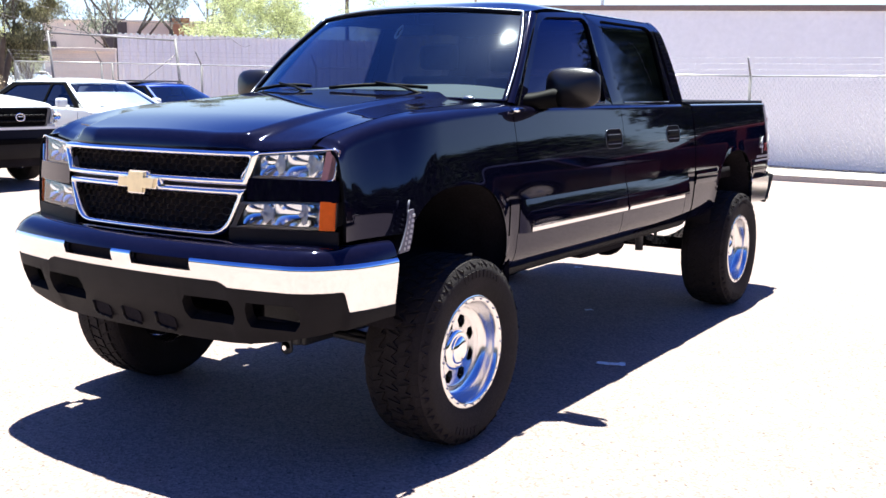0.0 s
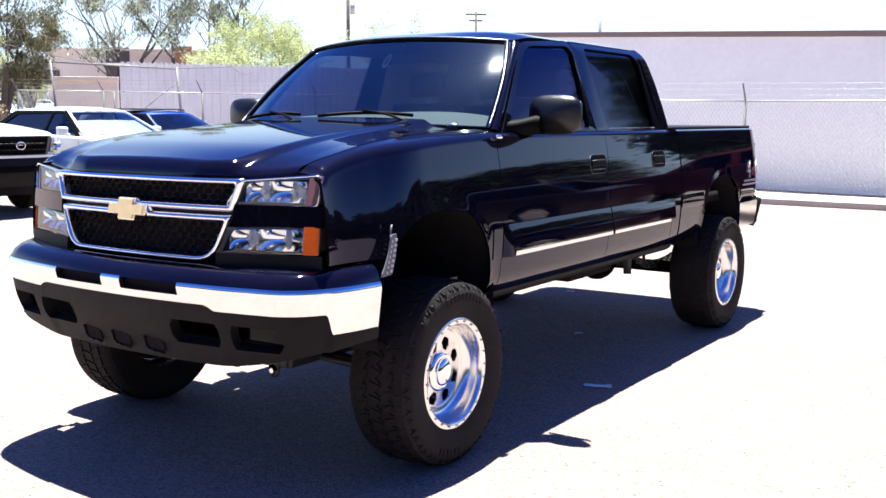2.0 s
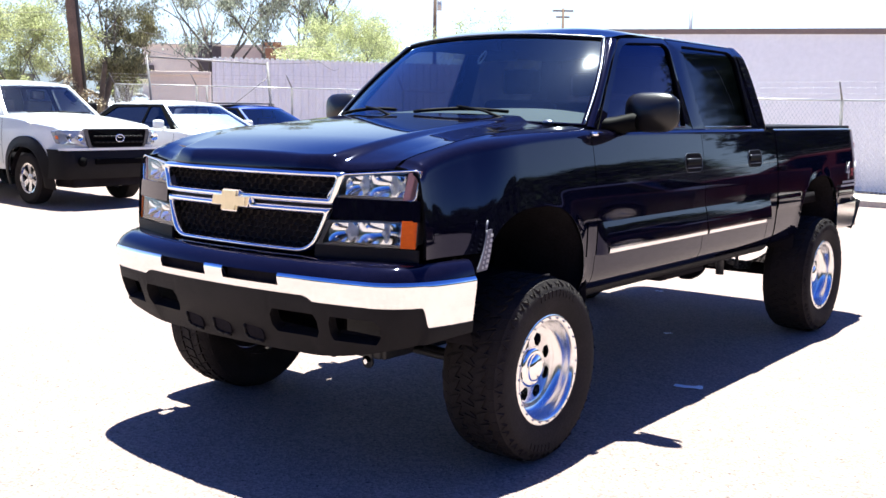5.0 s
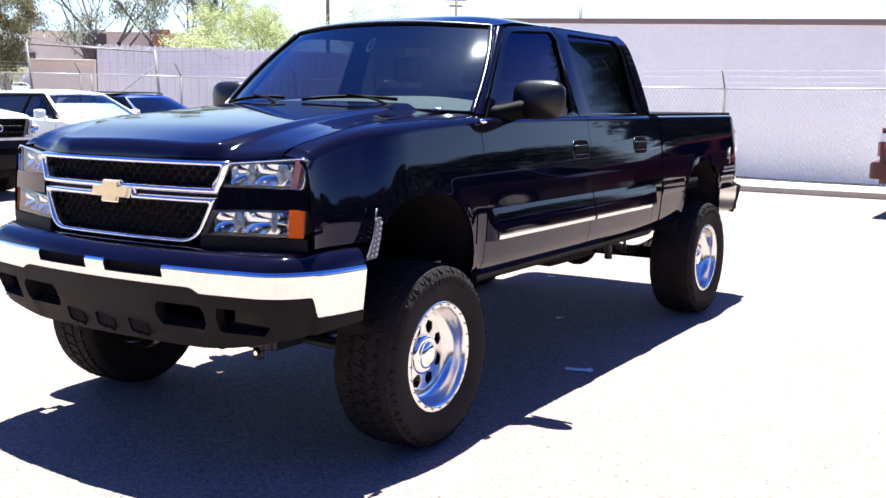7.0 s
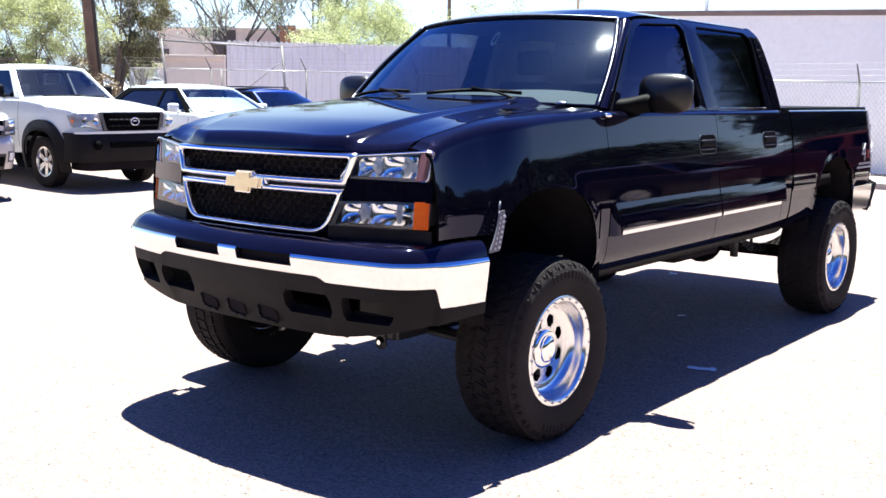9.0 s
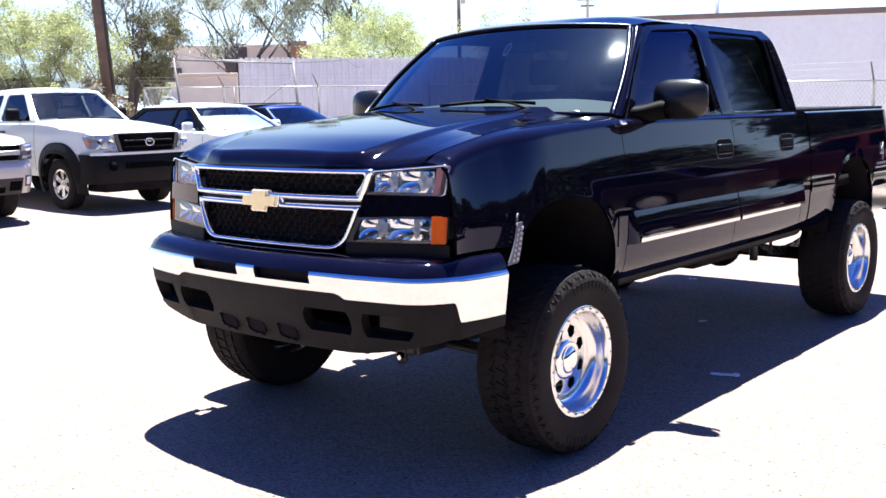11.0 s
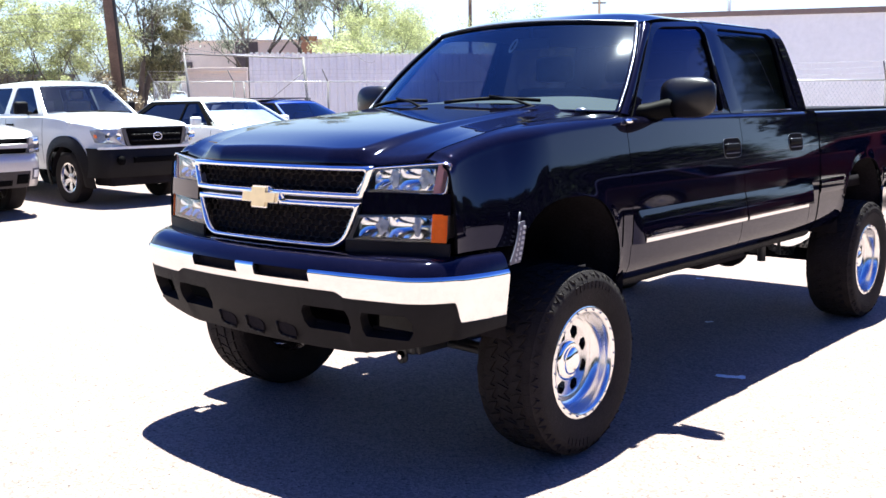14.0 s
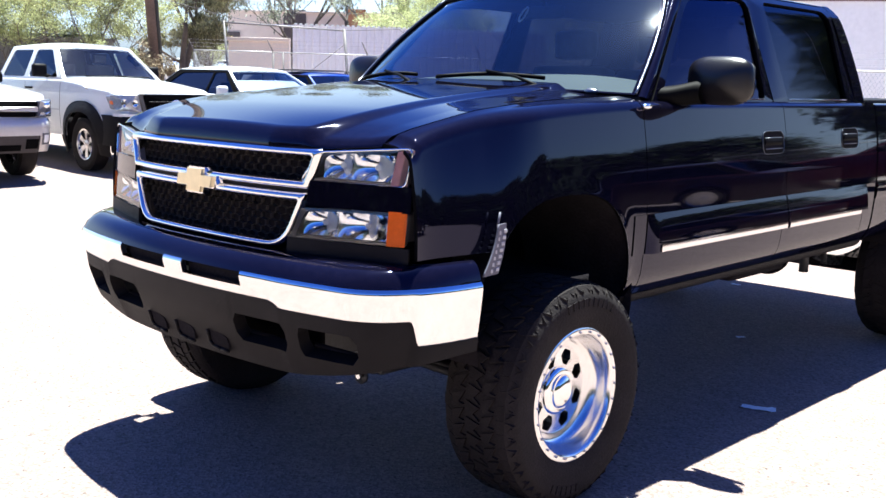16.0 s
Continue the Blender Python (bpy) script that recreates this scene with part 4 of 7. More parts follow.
def dense(poly, radii, n):
    """Rounded outline with points along its sides."""
    base = rounded(poly, radii, 6)
    out = []
    for i in range(len(base)):
        p, q = base[i], base[(i + 1) % len(base)]
        k = n if (q - p).length > 0.05 else 1
        out += [p.lerp(q, j / k) for j in range(k)]
    return out


grille = new("grille")
grille.parent = truck
for po, pi, rad in ((UP_O, UP_I, (0.01, 0.01, 0.02, 0.02)), (LO_O, LO_I, (0.09, 0.09, 0.015, 0.015))):
    o = dense(po, rad, 16)
    i = dense(pi, [max(0.006, r * 0.8) for r in rad], 16)
    bm = bmesh.new()
    n = len(o)
    rows = []
    for k in range(9):
        t = k / 8
        d = 0.020 * math.sin(math.pi * t) ** 0.38 + 0.003 * math.sin(math.pi * t)
        rows.append([bm.verts.new((p.x, gy(p.x, p.y) + 0.012 - d, p.y)) for p in (a.lerp(b, t) for a, b in zip(o, i))])
    for ra, rb in zip(rows, rows[1:]):
        for j in range(n):
            bm.faces.new((ra[j], ra[(j + 1) % n], rb[(j + 1) % n], rb[j]))
    for j in range(n):
        p, q = i[j], i[(j + 1) % n]
        bm.faces.new((rows[-1][j], rows[-1][(j + 1) % n], bm.verts.new((q.x, gy(q.x, q.y) + 0.06, q.y)), bm.verts.new((p.x, gy(p.x, p.y) + 0.06, p.y))))
    part("grille_frame", bm, CHROME, grille, "chrome grille frame")
# honeycomb mesh, in two fields
for poly in (UP_I, LO_I):
    bm = bmesh.new()
    zlo, zhi = poly[0][1], poly[2][1]
    cw, chh = 0.047, 0.032
    rows = int((zhi - zlo) / (chh * 0.75)) + 2
    for r in range(rows):
        for c in range(-17, 18):
            cx, cz = (c + 0.5 * (r % 2)) * cw, zlo + r * chh * 0.75
            half = lerp(poly[1][0], poly[2][0], clamp01((cz - zlo) / (zhi - zlo))) - 0.012
            if abs(cx) > half or cz > zhi:
                continue
            hexo = [Vector((cx + 0.58 * cw * math.sin(k * math.pi / 3), cz + 0.66 * chh * math.cos(k * math.pi / 3) * 0.76)) for k in range(6)]
            hexi = [p.lerp(Vector((cx, cz)), 0.085) for p in hexo]
            fo = [bm.verts.new((p.x, gy(p.x, p.y) + 0.036, p.y)) for p in hexo]
            fi = [bm.verts.new((p.x, gy(p.x, p.y) + 0.040, p.y)) for p in hexi]
            bi_ = [bm.verts.new((p.x, gy(p.x, p.y) + 0.050, p.y)) for p in hexi]
            for k in range(6):
                j = (k + 1) % 6
                bm.faces.new((fo[k], fi[k], fi[j], fo[j]))
                bm.faces.new((fi[k], bi_[k], bi_[j], fi[j]))
    bmesh.ops.recalc_face_normals(bm, faces=bm.faces[:])
    part("honeycomb", bm, HONEY, grille, "black honeycomb grille insert", smooth=False)
    bm = bmesh.new()
    surf(bm, 16, 2, lambda u, v: (lerp(-1, 1, u) * (poly[1][0] + 0.02), gy(lerp(-1, 1, u) * poly[1][0], lerp(zlo, zhi, v)) + 0.068, lerp(zlo - 0.02, zhi + 0.02, v)))
    part("grille_backing", bm, DARK, grille)
bm = bmesh.new()
box(bm, -0.47, 0.47, -0.77, -0.70, 0.60, 1.28)
part("radiator_panel", bm, DARK, truck)
bm = bmesh.new()
surf(bm, 30, 2, lambda u, v: (lerp(-0.53, 0.53, u), gy(lerp(-0.53, 0.53, u), 1.15) + 0.014, lerp(1.142, 1.166, v)))
part("centre_bar", bm, PLASTIC, grille, "black centre bar", solid=0.01)
BADGE = [(-0.155, -0.034), (-0.062, -0.034), (-0.072, -0.068), (0.052, -0.068), (0.062, -0.034), (0.140, -0.034), (0.160, 0.030), (0.066, 0.030), (0.074, 0.066), (-0.054, 0.066), (-0.062, 0.030), (-0.138, 0.030)]
for sc, d, mm, lab, nm in ((1.0, -0.018, CHROME, "chrome badge rim", "badge_rim"), (0.88, -0.028, GOLD, "plain gold badge", "badge")):
    bm = bmesh.new()
    pts = [Vector((x * sc * 0.80 - 0.022, z * sc * 0.70)) for x, z in BADGE]
    f = lambda a, b, e: (a, gy(0, 1.15) + d + e, 1.150 + b)
    vs0 = [bm.verts.new(f(*p, 0)) for p in pts]
    bm.faces.new(vs0)
    vs1 = [bm.verts.new(f(*(p * 1.05), 0.03)) for p in pts]
    for k in range(12):
        bm.faces.new((vs0[k], vs1[k], vs1[(k + 1) % 12], vs0[(k + 1) % 12]))
    bmesh.ops.recalc_face_normals(bm, faces=bm.faces[:])
    part(nm, bm, mm, grille, lab, smooth=False)


# front bumper: path in plan from the middle to the wrapped end
def bump_path(k):
    """k from -1 to 1 along the bumper; returns x, y."""
    a = abs(k)
    if a < 0.74:
        t = a / 0.74
        x, y = 0.80 * t, -0.985 + 0.085 * t ** 2.2
    else:
        t = (a - 0.74) / 0.26
        p0, p1, p2, p3 = Vector((0.80, -0.90)), Vector((0.90, -0.868)), Vector((0.985, -0.77)), Vector((1.0, -0.505))
        q = p0 * (1 - t) ** 3 + p1 * 3 * t * (1 - t) ** 2 + p2 * 3 * t * t * (1 - t) + p3 * t ** 3
        x, y = q.x, q.y
    return math.copysign(x, k), y


def bump_k(x):
    """The path's k at a given x on the front."""
    return 0.74 * x / 0.80


bm = bmesh.new()
bumper = new("front_bumper")
bumper.parent = truck


def out(k, d):
    """Outward point of the path moved by d."""
    x, y = bump_path(k)
    x2, y2 = bump_path(max(-1, min(1, k + (0.002 if k < 1 else -0.002) * (1 if k >= 0 else 1))))
    n = Vector((y2 - y, -(x2 - x)))
    if k >= 1:
        n = -n
    n.normalize()
    return x + n.x * d, y + n.y * d


def btop(u, v):
    k = lerp(-1, 1, u)
    end = 1 - 0.55 * smooth01((abs(k) - 0.80) / 0.2)
    if v < 0.6:
        a = radians(lerp(16, 84, v / 0.6))
        d = 0.010 - 0.105 * (math.cos(radians(16)) - math.cos(a)) * end
        z = 0.884 + 0.068 * (math.sin(a) - math.sin(radians(16))) / (math.sin(radians(84)) - math.sin(radians(16)))
        x, y = out(k, d)
    else:
        x, y = out(k, 0.010 - 0.090 * end - 0.14 * end * (v - 0.6) / 0.4)
        z = 0.952 + 0.006 * (v - 0.6)
    return (x, y, z)


surf(bm, 90, 20, btop)
bmesh.ops.remove_doubles(bm, verts=bm.verts[:], dist=0.0005)
part("bumper_top_cover", bm, PAINT, bumper, "gloss black bumper top", solid=0.01)

# chrome band with two dark slots and drooping ends
ks = sorted(set([round(-1 + 2 * i / 100, 4) for i in range(101)] + [round(sg * bump_k(x), 4) for sg in (-1, 1) for x in (0.058, 0.376, 0.076, 0.358)] + [round(sg * q, 4) for sg in (-1, 1) for q in (0.888, 0.892, 0.895, 0.898, 0.901, 0.904, 0.908)]))


def chrome_low(k):
    x, y = bump_path(k)
    a = abs(k)
    return 0.772 - 0.080 * smooth01((a - 0.890) / 0.016) + 0.022 * smooth01((0.545 - abs(x)) / 0.05)


def slot(k):
    x = abs(bump_path(k)[0])
    return 0.060 < x < 0.374


bm = bmesh.new()
cols = []
for k in ks:
    zl = chrome_low(k)
    zt = 0.888
    zs = 0.838
    col = [lerp(zl, zs, j / 6) for j in range(7)] + [lerp(zs, zt, j / 6) for j in range(1, 7)]
    c = []
    for z in col:
        t = (z - 0.69) / 0.2
        x, y = out(k, 0.022 - 0.024 * (1 - clamp01((z - zl) / (zt - zl))) ** 1.2 - 0.010 * clamp01((z - zt + 0.022) / 0.022) ** 2)
        c.append(bm.verts.new((x, y, z)))
    cols.append(c)
for (ka, ca), (kb, cb) in zip(zip(ks, cols), zip(ks[1:], cols[1:])):
    for j in range(12):
        if j >= 6 and slot((ka + kb) / 2):
            continue
        bm.faces.new((ca[j], cb[j], cb[j + 1], ca[j + 1]))
part("chrome_bumper", bm, CHROME, bumper, "chrome bumper band with two slots", solid=0.02)
bm = bmesh.new()
for sg in (-1, 1):
    surf(bm, 10, 2, lambda u, v: (*out(sg * bump_k(lerp(0.05, 0.385, u)), -0.02), lerp(0.825, 0.90, v)), flip=sg < 0)
part("slot_backing", bm, DARK, bumper)

# lower valance with four openings
holes = ((0.305, 0.557), (0.612, 0.838))
vk = sorted(set([round(-1 + 2 * i / 80, 4) for i in range(81)] + [round(sg * bump_k(x), 4) for sg in (-1, 1) for h in holes for e in h for x in (e - 0.022, e, e + 0.022)] + [round(sg * q, 4) for sg in (-1, 1) for q in (0.888, 0.892, 0.895, 0.898, 0.901, 0.904, 0.908)]))


def val_low(k):
    x = abs(bump_path(k)[0])
    return 0.553 + 0.085 * smooth01((abs(k) - 0.45) / 0.55) + 0.02 * smooth01((abs(k) - 0.85) / 0.15)


bm = bmesh.new()
cols = []
for k in vk:
    zt, zl = chrome_low(k) + 0.012, val_low(k)
    zz = [zl, lerp(zl, 0.635, 0.5) if zl < 0.62 else zl + 0.008, max(0.635, zl + 0.016), 0.665, 0.69, max(0.735, zl + 0.06) if zt > 0.74 else lerp(0.69, zt, 0.5), zt]
    zz = sorted(zz)
    if any(abs(abs(bump_path(k)[0]) - e) < 0.002 for h in holes for e in h) and abs(k) < 0.80:
        zz[2], zz[5] = zz[2] + 0.028, zz[5] - 0.028
    c = []
    for j, z in enumerate(zz):
        back = 0.075 * clamp01((zt - z) / 0.23) ** 1.6
        x, y = out(k, 0.004 - back)
        c.append(bm.verts.new((x, y, z)))
    cols.append(c)
inhole = lambda k: any(h[0] < abs(bump_path(k)[0]) < h[1] for h in holes) and abs(k) < 0.80
for (ka, ca), (kb, cb) in zip(zip(vk, cols), zip(vk[1:], cols[1:])):
    for j in range(6):
        if 2 <= j < 5 and inhole((ka + kb) / 2):
            continue
        bm.faces.new((ca[j], cb[j], cb[j + 1], ca[j + 1]))
part("lower_valance", bm, PLASTIC, bumper, "matt black lower air dam with openings", solid=0.05)
# near-black panel added behind the openings in place of the shade inside
bm = bmesh.new()
box(bm, -0.90, 0.57, -0.80, -0.78, 0.60, 0.80)
part("opening_shade", bm, SEAM, bumper)
for h0, h1, zf in ((0.312, 0.550, 0.655), (0.62, 0.83, 0.66), (-0.550, -0.312, 0.655)):
    bm = bmesh.new()
    rod(bm, (*out(bump_k(h0), -0.09), zf), (*out(bump_k(h1), -0.09), zf - 0.012), 0.010, seg=6)
    part("air_dam_bar", bm, DARK, bumper)
# dark pads lie on the valance; their colour gives the scoops' shade
for x in (-0.21, -0.02, 0.18):
    bm = bmesh.new()
    o = rounded([(x - 0.046, 0.582), (x + 0.050, 0.578), (x + 0.056, 0.628), (x - 0.040, 0.650)], 0.016, 4)
    slab(bm, o, lambda a, b, d: (a, out(bump_k(a), -0.046 + 0.30 * (b - 0.615) - 0.10 * max(0.0, b - 0.62))[1] + d, b), 0.02)
    scoop = part("valance_scoop", bm, DARK, bumper, "dark pad standing in for the shade of a scooped recess")
    bm = bmesh.new()
    low = [Vector((a, out(bump_k(a), -0.042 + 0.30 * (b - 0.615))[1], b)) for a, b in ((x - 0.044, 0.640), (x - 0.048, 0.600), (x - 0.034, 0.583), (x + 0.010, 0.577), (x + 0.050, 0.575))]
    for p, q in zip(low, low[1:]):
        rod(bm, p, q, 0.006, seg=6)
    part("scoop_lip", bm, PLASTIC, scoop, "rounded plastic lip")
for x in (-0.28, 0.45):
    bm = bmesh.new()
    for i in range(12):
        a, b = 2 * math.pi * i / 12, 2 * math.pi * (i + 1) / 12
        f = lambda t: Vector((x + 0.026 * math.cos(t), -0.74, 0.545 + 0.026 * math.sin(t)))
        rod(bm, f(a), f(b), 0.009, seg=6)
    rod(bm, (x, -0.74, 0.57), (x, -0.70, 0.66), 0.018, seg=6)
    part("tow_hook", bm, STEEL, bumper)

# wheels
for s, y in ((1, 0), (-1, 0), (1, WB), (-1, WB)):
    make_wheel("wheel", truck, s * (0.905 if s > 0 else 0.975), y, TYRE_R, 0.315, 0.238, s, "deep")

# underbody: frame rails, axles, arms, dampers, tank, driveline
bm = bmesh.new()
for s in (1, -1):
    box(bm, s * 0.38, s * 0.48, -0.72, 4.55, 0.56, 0.70, 0.01)
for y in (-0.55, 0.25, 1.2, 2.6, 3.2, 4.3):
    box(bm, -0.42, 0.42, y - 0.05, y + 0.05, 0.56, 0.66, 0.01)
part("chassis_frame", bm, STEEL, truck)
bm = bmesh.new()
box(bm, -0.75, 0.75, -0.60, 2.70, 0.69, 0.76)
box(bm, -0.60, 0.60, 2.70, 4.5, 0.80, 0.88)
part("floor_pan", bm, DARK, truck)
bm = bmesh.new()
rod(bm, (-0.80, WB, TYRE_R), (0.80, WB, TYRE_R), 0.045, seg=12)
bmesh.ops.create_uvsphere(bm, u_segments=16, v_segments=10, radius=0.15, matrix=Matrix.Translation((0, WB, TYRE_R)) @ Matrix.Diagonal((1, 1.1, 1, 1)))
part("rear_axle", bm, DARK, truck)
for s in (1, -1):
    bm = bmesh.new()
    for k in range(4):
        n = 10
        for i in range(n):
            ya, yb = lerp(-0.70 + 0.12 * k, 0.70 - 0.12 * k, i / n), lerp(-0.70 + 0.12 * k, 0.70 - 0.12 * k, (i + 1) / n)
            za, zb = (0.46 - 0.014 * k + 0.16 * (q / 0.7) ** 2 for q in (ya, yb))
            m = (Vector((s * 0.52, WB + ya, za)), Vector((s * 0.52, WB + yb, zb)))
            rod(bm, m[0], m[1], 0.012, seg=4)
    part("leaf_spring", bm, STEEL, truck)
    bm = bmesh.new()
    box(bm, s * 0.49, s * 0.55, WB - 0.74, WB - 0.68, 0.50, 0.72, 0.01)
    part("spring_hanger", bm, STEEL, truck)
    bm = bmesh.new()
    rod(bm, (s * 0.40, -0.12, 0.44), (s * 0.78, 0.0, 0.36), 0.030, seg=8)
    rod(bm, (s * 0.40, 0.25, 0.46), (s * 0.78, 0.02, 0.36), 0.030, seg=8)
    rod(bm, (s * 0.78, 0, 0.28), (s * 0.78, 0, 0.60), 0.05, seg=10)
    rod(bm, (s * 0.42, 0.0, 0.75), (s * 0.76, 0.0, 0.62), 0.028, seg=8)
    rod(bm, (s * 0.20, -0.22, 0.46), (s * 0.76, -0.16, 0.42), 0.016, seg=8)
    part("control_arm", bm, STEEL, truck)
    bm = bmesh.new()
    surf(bm, 5, 12, lambda u, v: (s * (lerp(1.000, 0.992, v) - 0.012 * u), lerp(-0.490, -0.412, v) + lerp(0.085, 0.050, v) * u + 0.012 * math.sin(math.pi * v), lerp(0.90, 1.062, v)), flip=s > 0)
    guard = part("splash_guard", bm, SHOCK, truck, "pale bluish splash guard at the arch", solid=0.006)
    for i in range(7):
        bm = bmesh.new()
        v = 0.10 + 0.125 * i
        box(bm, s * (lerp(1.000, 0.992, v) - 0.010), s * (lerp(1.000, 0.992, v) + 0.001), lerp(-0.462, -0.405, v) + 0.034, lerp(-0.462, -0.405, v) + 0.050, lerp(0.90, 1.062, v) - 0.006, lerp(0.90, 1.062, v) + 0.006, 0.002)
        part("guard_mark", bm, DECAL, guard, smooth=False)
        bm = bmesh.new()
        box(bm, s * (lerp(1.000, 0.992, v) - 0.004), s * (lerp(1.000, 0.992, v) + 0.004), lerp(-0.462, -0.405, v) + 0.006, lerp(-0.462, -0.405, v) + 0.016, lerp(0.90, 1.062, v) - 0.009, lerp(0.90, 1.062, v) + 0.003, 0.002)
        part("guard_mark", bm, DECAL, guard, smooth=False)
    bm = bmesh.new()
    rod(bm, (s * 0.985, -0.404, 1.055), (s * 0.984, -0.392, 1.100), 0.004, seg=8)
    part("guard_pin", bm, SHOCK, guard)
    bm = bmesh.new()
    rod(bm, (s * 0.70, -0.16, 0.46), (s * 0.62, -0.20, 0.95), 0.035, seg=12)
    part("shock_absorber", bm, STEEL, truck)
    bm = bmesh.new()
    box(bm, s * 0.80, s * 0.86, -0.42, -0.34, 0.98, 1.04, 0.006)
    part("shock_mount", bm, STEEL, truck)
bm = bmesh.new()
box(bm, -0.42, 0.42, -0.42, -0.34, 0.43, 0.52, 0.015)
box(bm, -0.42, 0.42, 0.28, 0.36, 0.43, 0.52, 0.015)
for s in (1, -1):
    box(bm, s * 0.36, s * 0.44, -0.40, 0.34, 0.43, 0.60, 0.01)
bmesh.ops.create_uvsphere(bm, u_segments=14, v_segments=8, radius=0.14, matrix=Matrix.Translation((-0.1, 0.0, 0.48)))
part("lift_crossmember", bm, STEEL, truck)
for s in (1, -1):
    bm = bmesh.new()
    box(bm, s * 0.330, s * 0.385, -0.43, -0.415, 0.415, 0.53, 0.004)
    rod(bm, (s * 0.3575, -0.43, 0.417), (s * 0.3575, -0.415, 0.417), 0.030, seg=14)
    bracket = part("arm_bracket", bm, STEEL, truck)
    bm = bmesh.new()
    rod(bm, (s * 0.3575, -0.442, 0.420), (s * 0.3575, -0.428, 0.420), 0.012, seg=6)
    part("bolt", bm, ALU, bracket, "bare steel bolt", smooth=False)
bm = bmesh.new()
rod(bm, (0.10, 1.0, 0.55), (0.02, WB - 0.15, 0.43), 0.045, seg=12)
rod(bm, (-0.35, 0.6, 0.56), (-0.35, 2.4, 0.56), 0.035, seg=10)
part("driveshaft", bm, STEEL, truck)
bm = bmesh.new()
box(bm, 0.42, 0.72, 1.75, 2.35, 0.55, 0.74, 0.04)
part("fuel_tank", bm, DARK, truck)
bm = bmesh.new()
rod(bm, (0.60, 2.86, 0.46), (0.60, 2.86, 0.66), 0.028, seg=10)
box(bm, 0.56, 0.66, 2.80, 3.05, 0.58, 0.66, 0.01)
rod(bm, (0.62, 3.10, 0.50), (0.62, 3.10, 0.66), 0.012, seg=6)
part("hitch_bracket", bm, STEEL, truck)


# bed-side decal: readable characters as flat raised letters
def letters(body, size, depth, material, parent, m, name="lettering"):
    cu = bpy.data.curves.new("text", "FONT")
    cu.body, cu.size, cu.extrude, cu.align_x, cu.align_y = body, size, depth, "CENTER", "CENTER"
    tmp = bpy.data.objects.new("text", cu)
    scene.collection.objects.link(tmp)
    bpy.context.view_layer.update()
    me = bpy.data.meshes.new_from_object(tmp.evaluated_get(bpy.context.evaluated_depsgraph_get()))
    bpy.data.objects.remove(tmp)
    me.transform(m)
    me.materials.clear()
    me.materials.append(material)
    ob = new(name, me)
    ob.parent = parent
    return ob


bedside = [o for o in truck.children if o.name.startswith("bed_side")][0]
for ch, yy, mm in (("4", 4.295, DECAL), ("x", 4.390, DECALRED), ("4", 4.485, DECAL)):
    turn = math.degrees(math.atan((truck_x(yy - 0.04, 1.13) - truck_x(yy + 0.04, 1.13)) / 0.08))
    letters(ch, 0.19 if ch == "4" else 0.14, 0.001, mm, bedside, Matrix.Translation((truck_x(yy, 1.13) + 0.005, yy, 1.13)) @ Matrix.Rotation(radians(90 + turn), 4, "Z") @ Matrix.Rotation(radians(90), 4, "X") @ Matrix.Rotation(radians(-2), 4, "X"), "decal_" + ("four" if ch == "4" else "cross"))
bm = bmesh.new()
for i in range(7):
    y = 4.20 + 0.05 * i
    box(bm, truck_x(y, 1.04) + 0.001, truck_x(y, 1.04) + 0.004, y - 0.016, y + 0.016, 1.042, 1.060)
part("decal_bars", bm, DECAL, bedside, smooth=False)


# ---------------------------------------------------------------- setting
def gz(x):
    """Height of the lot: level by the truck, rising gently towards -x."""
    t = -x - 3.0
    t = (t + math.sqrt(t * t + 4)) / 2
    return 0.0225 * min(t, 60 + 0 * t) - 0.0225 * 0.30


